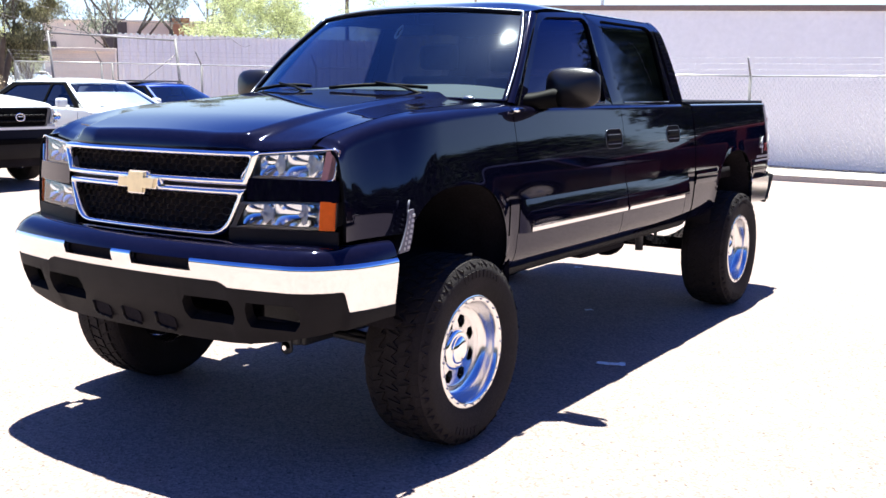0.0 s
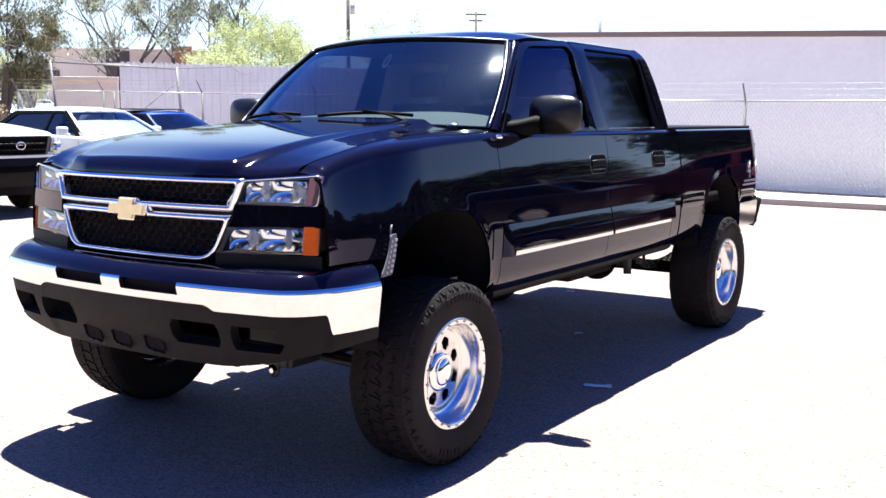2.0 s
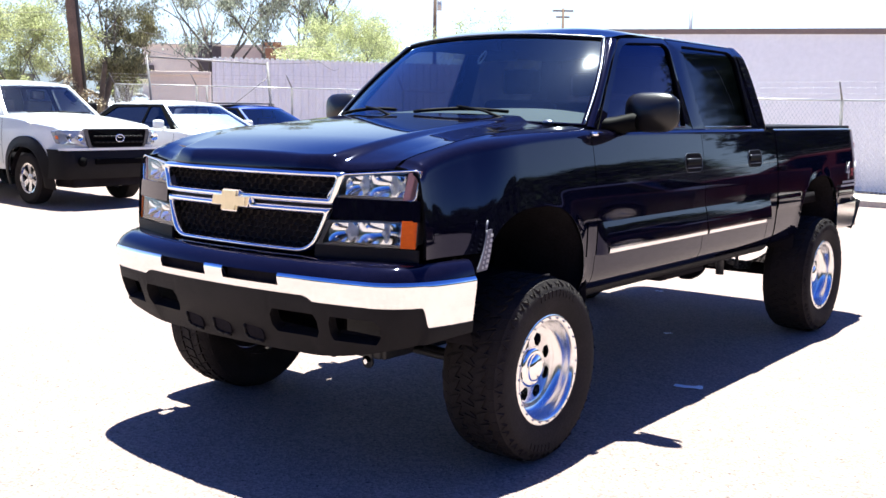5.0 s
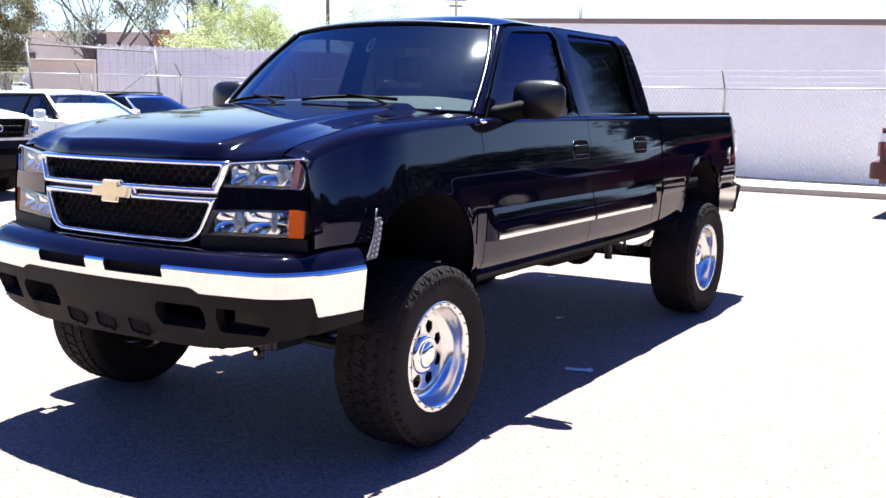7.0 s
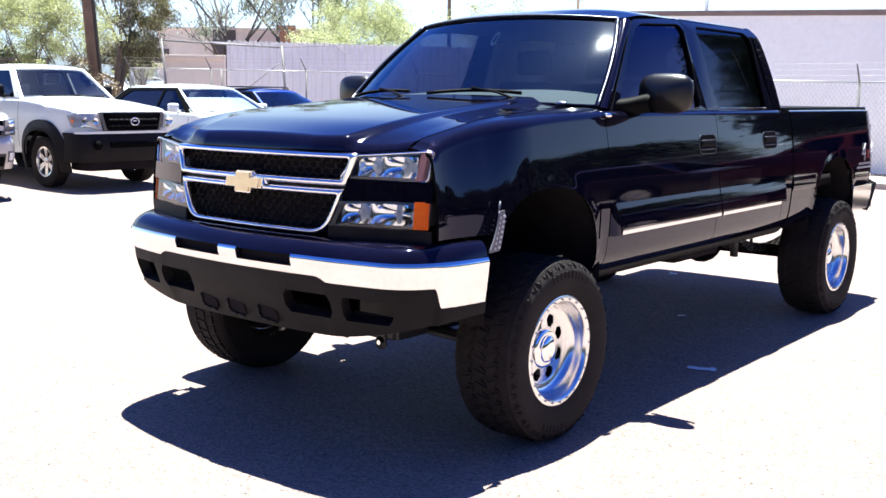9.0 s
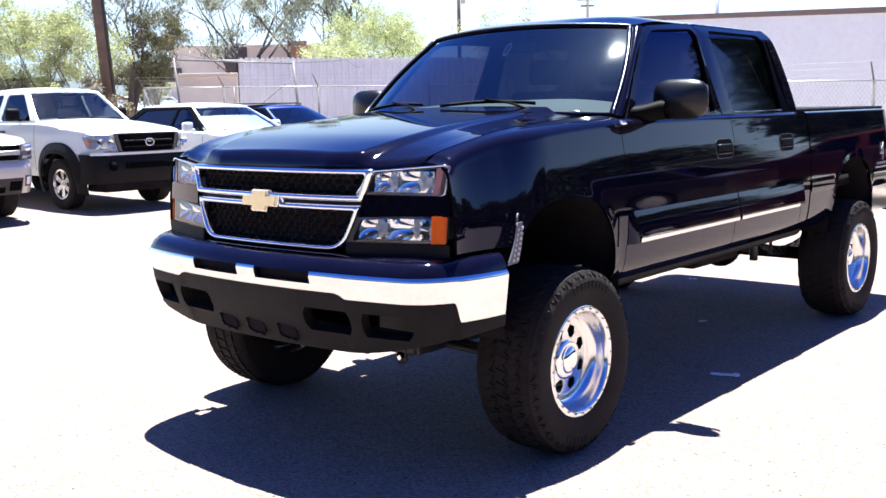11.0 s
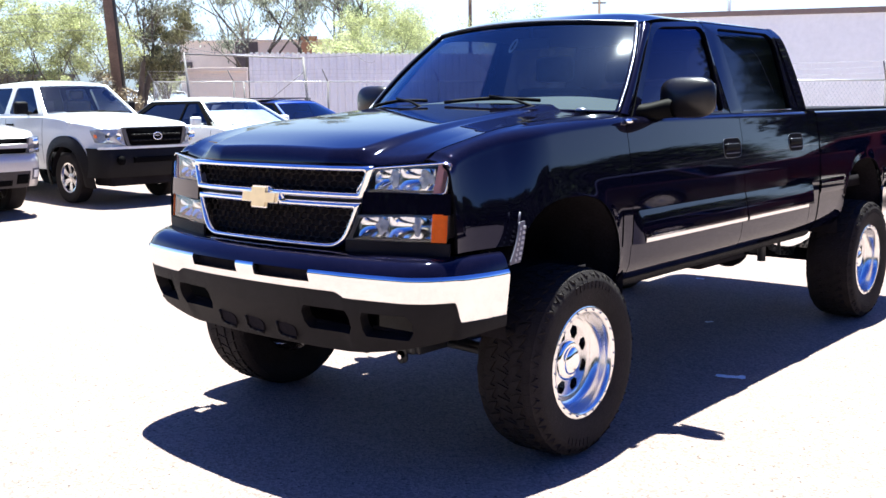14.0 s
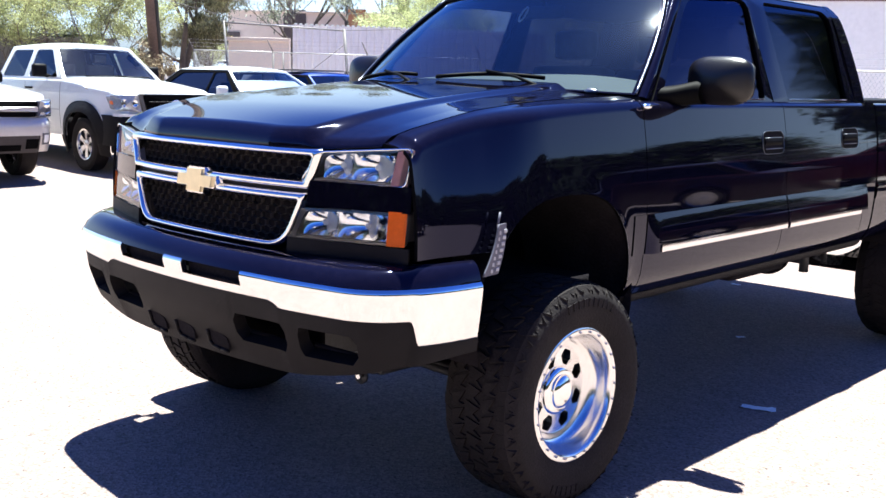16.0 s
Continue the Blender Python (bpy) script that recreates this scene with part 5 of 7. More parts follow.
def asphalt():
    """Worn pale asphalt: stones in a dusty binder, patches and stains."""
    m = mat("sunlit_asphalt", (0.212, 0.160, 0.143), 0.9, scale=0.55, vary=0.09, bump=0.0, fine=5)
    nt = m.node_tree
    b = nt.nodes["Principled BSDF"]
    base = b.inputs["Base Color"].links[0].from_socket
    tc = nt.nodes.new("ShaderNodeTexCoord")
    vor = nt.nodes.new("ShaderNodeTexVoronoi")
    vor.inputs["Scale"].default_value = 95
    nz = nt.nodes.new("ShaderNodeTexNoise")
    nz.inputs["Scale"].default_value, nz.inputs["Detail"].default_value = 160, 2
    for n in (vor, nz):
        nt.links.new(tc.outputs["Object"], n.inputs["Vector"])
    sep = nt.nodes.new("ShaderNodeSeparateColor")
    nt.links.new(vor.outputs["Color"], sep.inputs[0])
    mr = nt.nodes.new("ShaderNodeMapRange")
    mr.inputs[3].default_value, mr.inputs[4].default_value = 0.66, 1.34
    nt.links.new(sep.outputs[0], mr.inputs[0])
    hs = nt.nodes.new("ShaderNodeHueSaturation")
    nt.links.new(base, hs.inputs["Color"])
    # a few dark stones among the pale ones
    dark = nt.nodes.new("ShaderNodeMapRange")
    dark.inputs[1].default_value, dark.inputs[2].default_value = 0.990, 0.994
    dark.inputs[3].default_value, dark.inputs[4].default_value = 1.0, 0.35
    nt.links.new(sep.outputs[1], dark.inputs[0])
    both = nt.nodes.new("ShaderNodeMath")
    both.operation = "MULTIPLY"
    nt.links.new(mr.outputs[0], both.inputs[0])
    nt.links.new(dark.outputs[0], both.inputs[1])
    nt.links.new(both.outputs[0], hs.inputs["Value"])
    nt.links.new(hs.outputs[0], b.inputs["Base Color"])
    bp = nt.nodes.new("ShaderNodeBump")
    bp.inputs["Strength"].default_value, bp.inputs["Distance"].default_value = 0.55, 0.008
    add = nt.nodes.new("ShaderNodeMath")
    nt.links.new(vor.outputs["Distance"], add.inputs[0])
    nt.links.new(nz.outputs["Fac"], add.inputs[1])
    nt.links.new(add.outputs[0], bp.inputs["Height"])
    nt.links.new(bp.outputs[0], b.inputs["Normal"])
    return m


ASPHALT = asphalt()
CONCRETE = mat("kerb_concrete", (0.42, 0.38, 0.33), 0.85, scale=2.5, vary=0.2, bump=0.4)
DIRT = mat("dry_dirt", (0.16, 0.13, 0.105), 0.95, scale=3, vary=0.5, bump=0.8)
WALLPAINT = mat("pale_painted_wall", (0.92, 0.875, 0.875), 0.8, scale=0.7, vary=0.06, bump=0.15)
BAND = mat("brown_parapet", (0.24, 0.17, 0.145), 0.8, scale=1.5, vary=0.15, bump=0.2)
METALWALL = mat("pale_corrugated_metal", (0.74, 0.73, 0.77), 0.5, scale=1.2, vary=0.1, bump=0.1)
BEIGE = mat("beige_stucco", (0.74, 0.63, 0.55), 0.9, scale=1.5, vary=0.1, bump=0.3)
GALV = mat("galvanised_pipe", (0.45, 0.45, 0.46), 0.45, 0.6, scale=10, vary=0.2)
WIRE = mat("fence_wire", (0.50, 0.50, 0.52), 0.5, 0.5, scale=20, vary=0.2)
POLE = mat("weathered_pole_wood", (0.15, 0.10, 0.075), 0.9, scale=3, vary=0.4, bump=0.6)
BARK = mat("tree_bark", (0.11, 0.09, 0.078), 0.95, scale=5, vary=0.4, bump=0.7)


def leafy(name, color, through_it, island):
    """Leaves that let part of the sun shine through."""
    m = mat(name, color, 0.6, scale=2, vary=0.3, island=island)
    nt = m.node_tree
    b = nt.nodes["Principled BSDF"]
    tl, mx = nt.nodes.new("ShaderNodeBsdfTranslucent"), nt.nodes.new("ShaderNodeMixShader")
    nt.links.new(b.inputs["Base Color"].links[0].from_socket, tl.inputs[0])
    mx.inputs[0].default_value = through_it
    nt.links.new(b.outputs[0], mx.inputs[1])
    nt.links.new(tl.outputs[0], mx.inputs[2])
    nt.links.new(mx.outputs[0], nt.nodes["Material Output"].inputs[0])
    return m


LEAF_G = leafy("grey_green_leaves", (0.215, 0.225, 0.175), 0.4, 0.5)
LEAF_E = leafy("green_gum_leaves", (0.185, 0.225, 0.13), 0.4, 0.5)
LEAF_Y = leafy("yellow_green_leaves", (0.36, 0.38, 0.19), 0.4, 0.45)
LEAF_K = leafy("dark_olive_leaves", (0.15, 0.14, 0.075), 0.35, 0.5)
LEAF_S = mat("deep_green_leaves", (0.040, 0.055, 0.022), 0.7, scale=2, vary=0.2, island=0.2, spec=0.2)
POSTGREY = mat("dull_grey_pipe", (0.19, 0.18, 0.18), 0.6, 0.3, scale=10, vary=0.25)
LEAF_D = mat("dry_leaves", (0.22, 0.17, 0.10), 0.7, scale=2, vary=0.3, island=0.40)
DIM = mat("dim_opening", (0.085, 0.068, 0.07), 0.7, scale=2, vary=0.4)
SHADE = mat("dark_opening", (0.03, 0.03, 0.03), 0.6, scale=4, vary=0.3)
HILL = mat("hazy_hill", (0.10, 0.12, 0.14), 0.95, scale=0.01, vary=0.2)
BRICK = mat("reddish_masonry", (0.32, 0.16, 0.10), 0.9, scale=4, vary=0.3, bump=0.4)

bm = bmesh.new()
grid = sorted(set([-2500, -800, -300, -120, -60, 60, 120, 300, 800, 2500] + list(range(-48, 49, 3))))
vv = {(x, y): bm.verts.new((x, y, gz(x))) for x in grid for y in grid}
for a, b in zip(grid, grid[1:]):
    for c, d in zip(grid, grid[1:]):
        bm.faces.new((vv[a, c], vv[b, c], vv[b, d], vv[a, d]))
part("ground", bm, ASPHALT, None, "sun-bleached pale asphalt parking lot", kind="structure")["category"] = "ground"


def strip(name, x0, x1, y0f, y1f, h, material, label, n=40, depth=0.3, category=""):
    """A raised strip along x with its top h over the lot."""
    bm = bmesh.new()
    rows = []
    for i in range(n + 1):
        x = lerp(x0, x1, i / n)
        ya, yb, z = y0f(x), y1f(x), gz(x)
        rows.append([bm.verts.new(p) for p in ((x, ya, z - depth), (x, ya, z + h - 0.015), (x, ya + 0.02, z + h), (x, yb - 0.02, z + h), (x, yb, z + h - 0.015), (x, yb, z - depth))])
    for a, b in zip(rows, rows[1:]):
        for j in range(5):
            bm.faces.new((a[j], b[j], b[j + 1], a[j + 1]))
    for r in (rows[0], rows[-1]):
        bm.faces.new(r)
    bmesh.ops.recalc_face_normals(bm, faces=bm.faces[:])
    return tagged(part(name, bm, material, None, label, smooth=False, kind="structure"), category=category)


wall_y = lambda x: 16.75 - 0.15 * x
strip("pavement", -13, 16, lambda x: 14.65, lambda x: 15.95, 0.12, CONCRETE, "pale concrete kerb strip along the fence", category="kerb")
strip("ground_strip", -13, 16, lambda x: 15.955, lambda x: wall_y(x) - 0.001, 0.10, DIRT, "dark dry dirt strip below the wall", category="ground")

# the long pale building behind the fence
top_z = lambda x: 3.14 - 0.048 * x
bm = bmesh.new()


def wallbox(bm, x0, x1, z0f, z1f, yoff, thick, n=24):
    rows = []
    for i in range(n + 1):
        x = lerp(x0, x1, i / n)
        y = wall_y(x) + yoff
        rows.append([bm.verts.new(p) for p in ((x, y, z0f(x)), (x, y, z1f(x)), (x, y + thick, z1f(x)), (x, y + thick, z0f(x)))])
    for a, b in zip(rows, rows[1:]):
        for j in range(4):
            bm.faces.new((a[j], b[j], b[(j + 1) % 4], a[(j + 1) % 4]))
    for r in (rows[0], rows[-1]):
        bm.faces.new(r)
    bmesh.ops.recalc_face_normals(bm, faces=bm.faces[:])


building = root("warehouse", "long pale pinkish-white warehouse with a brown parapet band", "building")
wallbox(bm, -11, 3.2, lambda x: -0.3, lambda x: top_z(x) - 0.11, 0, 9.0)
part("wall", bm, WALLPAINT, building, smooth=False)
bm = bmesh.new()
wallbox(bm, -11.05, 3.25, lambda x: top_z(x) - 0.106, top_z, -0.05, 9.1)
part("parapet", bm, BAND, building, "brown parapet band", smooth=False)


# ---------------------------------------------------------------- other vehicles
def lined(ob):
    """Dark cloth on the inner side of a cabin panel."""
    ob.data.materials.append(SEAT)
    ob.modifiers["thickness"].material_offset = 1


def make_car(name, label, category, m, P, paint, group="cars parked in the lot"):
    car = root(name, label, category, m, group)
    hw, y0, y1, zb = P["hw"], P["y0"], P["y1"], P["zb"]
    top = curve1(*P["top"])
    arches = [(0.0, P["arch"], P["R"], P["arch"]), (P["wb"], P["arch"], P["R"], P["arch"])]
    ft, rt = P.get("ft", 0.16), P.get("rt", 0.08)

    def sx(y, z):
        x = hw - P.get("curve", 0.22) * (z - P.get("zm", 0.75)) ** 2
        x -= ft * clamp01((y0 + 0.55 - y) / 0.55) ** 2.2 + rt * clamp01((y - y1 + 0.45) / 0.45) ** 2.2
        for yc, a, zc, b in arches:
            r = math.hypot((y - yc) / a, max(0, z - zc) / b)
            x += 0.02 * math.exp(-((r - 1) / 0.15) ** 2)
        return x
    body = None
    bm = bmesh.new()
    cuts = [y0] + [q for yc, a, _, _ in arches for q in (yc - a, yc + a)] + [y1]
    for s in (1, -1):
        for k, (a, b) in enumerate(zip(cuts, cuts[1:])):
            isarch = k in (1, 3)
            ar = arches[0 if k == 1 else 1]
            lo = arch(*ar, zb) if isarch else (lambda y: zb)
            e = 0.0002 if isarch else 0
            side_patch(bm, s, a + e, b - e, 24 if isarch else 10, lo, lambda y: top(y) - 0.04, 10, sx, ends=isarch)

        def over(u, v):
            y, a = lerp(y0, y1, u), v * math.pi / 2
            z = top(y) - 0.04
            return (s * (sx(y, z) - 0.05 * (1 - math.cos(a))), y, z + 0.04 * math.sin(a))
        surf(bm, 40, 4, over, flip=s > 0)

    def deck(u, v):
        y, k = lerp(y0, y1, u), 2 * v - 1
        z = top(y)
        cr = P.get("crown", 0.05)
        x = k * (sx(y, z - 0.04) - 0.05)
        return (x, y, z + cr * (1 - k * k) * smooth01((y - y0) / 0.3) * smooth01((y1 - y) / 0.2))
    surf(bm, 44, 12, deck, flip=True)

    def endface(yy, sg):
        def f(u, v):
            k = 2 * u - 1
            z = lerp(zb, top(yy) - 0.04, v)
            x = k * sx(yy, z)
            return (x, yy + sg * 0.10 * (1 - k * k) * (0.6 + 0.4 * math.sin(math.pi * v)), z)
        return f
    surf(bm, 14, 8, endface(y0, -1))
    surf(bm, 14, 8, endface(y1, 1), flip=True)
    bmesh.ops.remove_doubles(bm, verts=bm.verts[:], dist=0.002)
    body = part("body", bm, paint, car, angle=45)
    bm = bmesh.new()
    box(bm, -hw + 0.12, hw - 0.12, y0 + 0.15, y1 - 0.15, zb + 0.02, zb + 0.25)
    for yc in (0, P["wb"]):
        for s in (1, -1):
            surf(bm, 14, 1, lambda u, v: (s * lerp(hw - 0.03, hw - 0.42, v), yc + (P["arch"] + 0.01) * math.cos(math.pi * u), P["R"] + (P["arch"] + 0.01) * math.sin(math.pi * u)), flip=s < 0)
    part("underbody", bm, DARK, car)
    # cabin
    zt, zr, xt = P["belt"], P["roof"], P["roofw"]
    xb = hw - 0.05
    gxx = lambda z: lerp(xb, xt, clamp01((z - zt) / (zr - zt)) ** 1.15)
    for s in (1, -1):
        for outer, inner in P["win"]:
            bm = bmesh.new()
            ring(bm, rounded(outer, 0.02, 4), rounded(inner, 0.05, 4), lambda a, b: (s * gxx(b), a, b), flip=s > 0, mid=1)
            lined(part("window_frame", bm, P.get("frame", paint), body, solid=0.03))
            bm = bmesh.new()
            cc = (sum(p[0] for p in inner) / 4, sum(p[1] for p in inner) / 4)
            sheet(bm, rounded([(lerp(p[0], cc[0], -0.03), lerp(p[1], cc[1], -0.03)) for p in inner], 0.05, 4), lambda a, b: (s * (gxx(b) - 0.012), a, b), flip=s > 0)
            part("window", bm, CARGLASS, body, smooth=False)
    w0, w1, b0, b1 = P["ws"]

    def wsf(k, v, d=0.0):
        z = lerp(zt - 0.02, zr, v)
        return Vector((k * (gxx(z) - 0.01), lerp(w0, w1, v) - P.get("bow", 0.14) * (1 - k * k) - d, z + 0.02 * (1 - k * k) * v))

    def bkf(k, v, d=0.0):
        z = lerp(zt - 0.02, zr, v)
        return Vector((k * (gxx(z) - 0.01), lerp(b0, b1, v) + 0.08 * (1 - k * k) + d, z + 0.02 * (1 - k * k) * v))
    for nm, f, fl in (("windshield", wsf, False), ("rear_window", bkf, True)):
        bm = bmesh.new()
        surf(bm, 14, 8, lambda u, v: f((2 * u - 1) * 0.96, lerp(0.03, 0.96, v)), flip=fl)
        part(nm, bm, CARWIND if nm == "windshield" else CARGLASS, body).visible_shadow = nm != "windshield"
        bm = bmesh.new()
        oo, ii = [], []
        for k in range(4):
            cs = [(-1, 0), (1, 0), (1, 1), (-1, 1)]
            for j in range(8):
                t = j / 8
                p = Vector((lerp(cs[k][0], cs[(k + 1) % 4][0], t), lerp(cs[k][1], cs[(k + 1) % 4][1], t)))
                oo.append(p)
                ii.append(Vector((p.x * 0.945, lerp(0.04, 0.95, p.y))))
        ring(bm, oo, ii, lambda a, b: f(a, b, 0.008), flip=fl)
        lined(part("window_surround", bm, paint, body, solid=0.03))
    bm = bmesh.new()

    def rf(u, v):
        k = 2 * u - 1
        y = lerp(wsf(k, 1).y, bkf(k, 1).y, v)
        return (k * xt, y, zr + 0.02 * (1 - k * k) + P.get("rcrown", 0.05) * (1 - abs(k) ** 3) * math.sin(math.pi * lerp(0.08, 0.92, v)) ** 0.6)
    surf(bm, 20, 14, rf)
    part("roof", bm, paint, body, solid=0.03)
    bm = bmesh.new()
    box(bm, -xb + 0.1, xb - 0.1, w0 + 0.15, b0 - 0.1, zt - 0.30, zt - 0.06)
    for x in (-0.36, 0.36):
        yy = w0 + 0.95
        box(bm, x - 0.24, x + 0.24, yy, yy + 0.14, zt - 0.1, zt + 0.22, 0.04)
        box(bm, x - 0.12, x + 0.12, yy + 0.04, yy + 0.12, zt + 0.24, zt + 0.38, 0.03)
    part("interior", bm, SEAT, car)
    bm = bmesh.new()
    surf(bm, 10, 4, lambda u, v: ((2 * u - 1) * (xb - 0.1), w0 + 0.05 + 0.60 * v - 0.06 * (1 - (2 * u - 1) ** 2), zt - 0.02))
    part("dashboard", bm, CARDASH, car, solid=0.04)
    # added pale card: its colour stands in for sky glare on the windshield
    if P.get("shade"):
        bm = bmesh.new()
        surf(bm, 12, 6, lambda u, v: wsf((2 * u - 1) * 0.86, lerp(0.06, 0.62, v), -0.10))
        part("glare_card", bm, GLARECARD, car, "pale card behind the windshield, standing in for the sky's reflection", solid=0.006)
    for s in (1, -1):
        bm = bmesh.new()
        yy = w0 + 0.42
        ms = P.get("mirror_size", 1.0)
        box(bm, s * (xb + 0.02), s * (xb + 0.02 + 0.18 * ms), yy, yy + 0.11, zt + 0.02, zt + 0.02 + 0.15 * ms, 0.04)
        rod(bm, (s * (xb - 0.03), yy + 0.06, zt + 0.03), (s * (xb + 0.05), yy + 0.06, zt + 0.05), 0.03, seg=8)
        part("door_mirror", bm, P.get("mirror", paint), body)
        for yd in P["doors"]:
            bm = bmesh.new()
            surf(bm, 1, 12, lambda u, v: (s * (sx(yd, lerp(zb + 0.08, zt - 0.05, v)) + 0.0015), yd - 0.005 + 0.010 * u, lerp(zb + 0.08, zt - 0.05, v)), flip=s > 0)
            part("door_gap", bm, DARK, body, smooth=False)
        for yd in P["handles"]:
            bm = bmesh.new()
            box(bm, s * (sx(yd, zt - 0.14) - 0.01), s * (sx(yd, zt - 0.14) + 0.03), yd - 0.10, yd + 0.10, zt - 0.155, zt - 0.125, 0.01)
            part("door_handle", bm, P.get("mirror", paint), body)
    for s, y in ((1, 0), (-1, 0), (1, P["wb"]), (-1, P["wb"])):
        make_wheel("wheel", car, s * (hw - P["tw"] / 2 + 0.0), y, P["R"], P["tw"], P["rr"], s, P["spokes"], fine=False)
    return car, body, sx, top


TAC = dict(hw=0.93, y0=-0.90, y1=4.30, zb=0.48, wb=3.24, R=0.375, arch=0.47, rr=0.215, tw=0.25, spokes=6, zm=0.85, ft=0.22,
           top=([-0.90, -0.75, -0.3, 0.5, 0.8, 4.3], [1.06, 1.12, 1.18, 1.26, 1.27, 1.27]), crown=0.05, belt=1.27, roof=1.74, roofw=0.66, ws=(0.62, 1.22, 2.75, 2.60),
           win=[([(0.62, 1.25), (1.20, 1.74), (1.78, 1.74), (1.78, 1.25)], [(0.80, 1.29), (1.24, 1.69), (1.72, 1.69), (1.72, 1.29)]),
                ([(1.78, 1.25), (1.78, 1.74), (2.60, 1.74), (2.75, 1.25)], [(1.85, 1.29), (1.85, 1.69), (2.48, 1.69), (2.60, 1.29)])],
           doors=(0.66, 1.78, 2.72), handles=(1.62, 2.56), mirror=BLACKTRIM, mirror_size=1.25, bow=0.09)
SED = dict(hw=0.90, y0=-0.88, y1=3.75, zb=0.24, wb=2.75, R=0.34, arch=0.39, rr=0.22, tw=0.21, spokes=10, zm=0.65, ft=0.20,
           top=([-0.88, -0.7, -0.2, 0.55, 2.8, 3.75], [0.70, 0.80, 0.90, 0.98, 1.02, 0.98]), crown=0.06, belt=0.97, roof=1.40, roofw=0.60, ws=(0.45, 1.30, 3.45, 2.75),
           win=[([(0.60, 0.95), (1.28, 1.39), (1.62, 1.39), (1.62, 0.95)], [(0.74, 0.985), (1.31, 1.355), (1.60, 1.36), (1.60, 0.985)]),
                ([(1.62, 0.95), (1.62, 1.39), (2.75, 1.39), (3.40, 0.98)], [(1.645, 0.985), (1.645, 1.36), (2.60, 1.345), (3.15, 1.02)])],
           doors=(0.62, 1.62, 2.60), handles=(1.45, 2.42), shade=True, frame=SEAM)
SUV = dict(hw=0.93, y0=-0.92, y1=3.80, zb=0.40, wb=2.87, R=0.365, arch=0.44, rr=0.215, tw=0.24, spokes=6, zm=0.85, ft=0.18,
           top=([-0.92, -0.8, -0.3, 0.5, 3.80], [0.98, 1.06, 1.12, 1.18, 1.18]), crown=0.05, belt=1.18, roof=1.74, roofw=0.70, ws=(0.55, 1.15, 3.80, 3.55),
           win=[([(0.58, 1.16), (1.13, 1.74), (1.70, 1.74), (1.70, 1.16)], [(0.78, 1.21), (1.18, 1.69), (1.64, 1.69), (1.64, 1.21)]),
                ([(1.70, 1.16), (1.70, 1.74), (2.60, 1.74), (2.60, 1.16)], [(1.76, 1.21), (1.76, 1.69), (2.54, 1.69), (2.54, 1.21)]),
                ([(2.60, 1.16), (2.60, 1.74), (3.55, 1.74), (3.78, 1.16)], [(2.68, 1.21), (2.68, 1.69), (3.40, 1.69), (3.58, 1.21)])],
           doors=(0.62, 1.70, 2.60), handles=(1.55, 2.45), mirror=PLASTIC)


def parked(x, y, deg):
    return Matrix.Translation((x, y, gz(x))) @ Matrix.Rotation(radians(deg), 4, "Z")


tac, tac_body, tac_x, _ = make_car("white_pickup", "white crew-cab pickup with black bumper and flares", "pickup truck", parked(-10.3, 4.81, 90) @ Matrix.Diagonal((0.9, 1, 1, 1)), TAC, WHITE)
_, suv_body, _, _ = make_car("silver_suv", "light silver SUV parked beside the white pickup", "SUV", parked(-10.2, 2.2, 90), SUV, SILVER)
sed, sed_body, _, _ = make_car("white_hatchback", "low white hatchback car with dark windows", "car", parked(-10.50, 8.06, 90) @ Matrix.Diagonal((1.04, 1.02, 1.05, 1)), SED, WHITE)
blu, blu_body, _, _ = make_car("blue_car", "bright blue car parked by the fence", "car", parked(-11.9, 10.9, 90), dict(SED, shade=False), BLUE)
redt, red_body, red_x, _ = make_car("red_pickup", "dark red pickup parked tail towards the kerb", "pickup truck", parked(5.19, 12.4, 90), TAC, RED)


# details of the parked vehicles
def front_y(P, x, z):
    return P["y0"] - 0.10 * (1 - (x / P["hw"]) ** 2) * 0.9


def front_slab(car_body, P, name, poly, material, off, thick, label="", r=0.02):
    bm = bmesh.new()
    o = rounded(poly, r, 4)
    slab(bm, o, lambda a, b, d: (a, front_y(P, a, b) - off + d, b), thick)
    return part(name, bm, material, car_body, label, smooth=False)


# white pickup: black bumper, grille, lamps, flares
P = TAC
bm = bmesh.new()


def tbump(u, v):
    k = 2 * u - 1
    a = clamp01((abs(k) - 0.72) / 0.28)
    x = math.copysign(min(abs(k) / 0.72, 1) * 0.80 + 0.15 * math.sin(a * math.pi / 2), k)
    y = P["y0"] - 0.17 + 0.09 * (x / 0.9) ** 2 + 0.36 * a * a
    return (x, y + 0.05 * (2 * v - 1) ** 2, lerp(0.40, 0.81, v))


surf(bm, 48, 8, tbump)
tb = part("bumper", bm, BLACKTRIM, tac, "black plastic front bumper", solid=0.03)
for x in (-0.66, 0.66):
    bm = bmesh.new()
    rod(bm, (x, P["y0"] - 0.155, 0.64), (x, P["y0"] - 0.10, 0.64), 0.065, seg=16)
    part("fog_lamp", bm, SEAM, tb, "dark round fog lamp recess")
bm = bmesh.new()
box(bm, -0.45, 0.45, P["y0"] - 0.185, P["y0"] - 0.10, 0.60, 0.68, 0.01)
part("air_intake", bm, SEAM, tb)
bm = bmesh.new()
box(bm, -0.72, 0.72, P["y0"] + 0.02, P["y0"] + 0.5, 0.27, 0.46, 0.04)
part("skid_plate", bm, DARK, tac)
bm = bmesh.new()
surf(bm, 40, 4, lambda u, v: (tbump(lerp(0.06, 0.94, u), 1)[0], tbump(lerp(0.06, 0.94, u), 1)[1] - 0.012, lerp(0.795, 0.83, v)))
part("bumper_lip", bm, WHITE, tb, "white bumper top strip", solid=0.02)
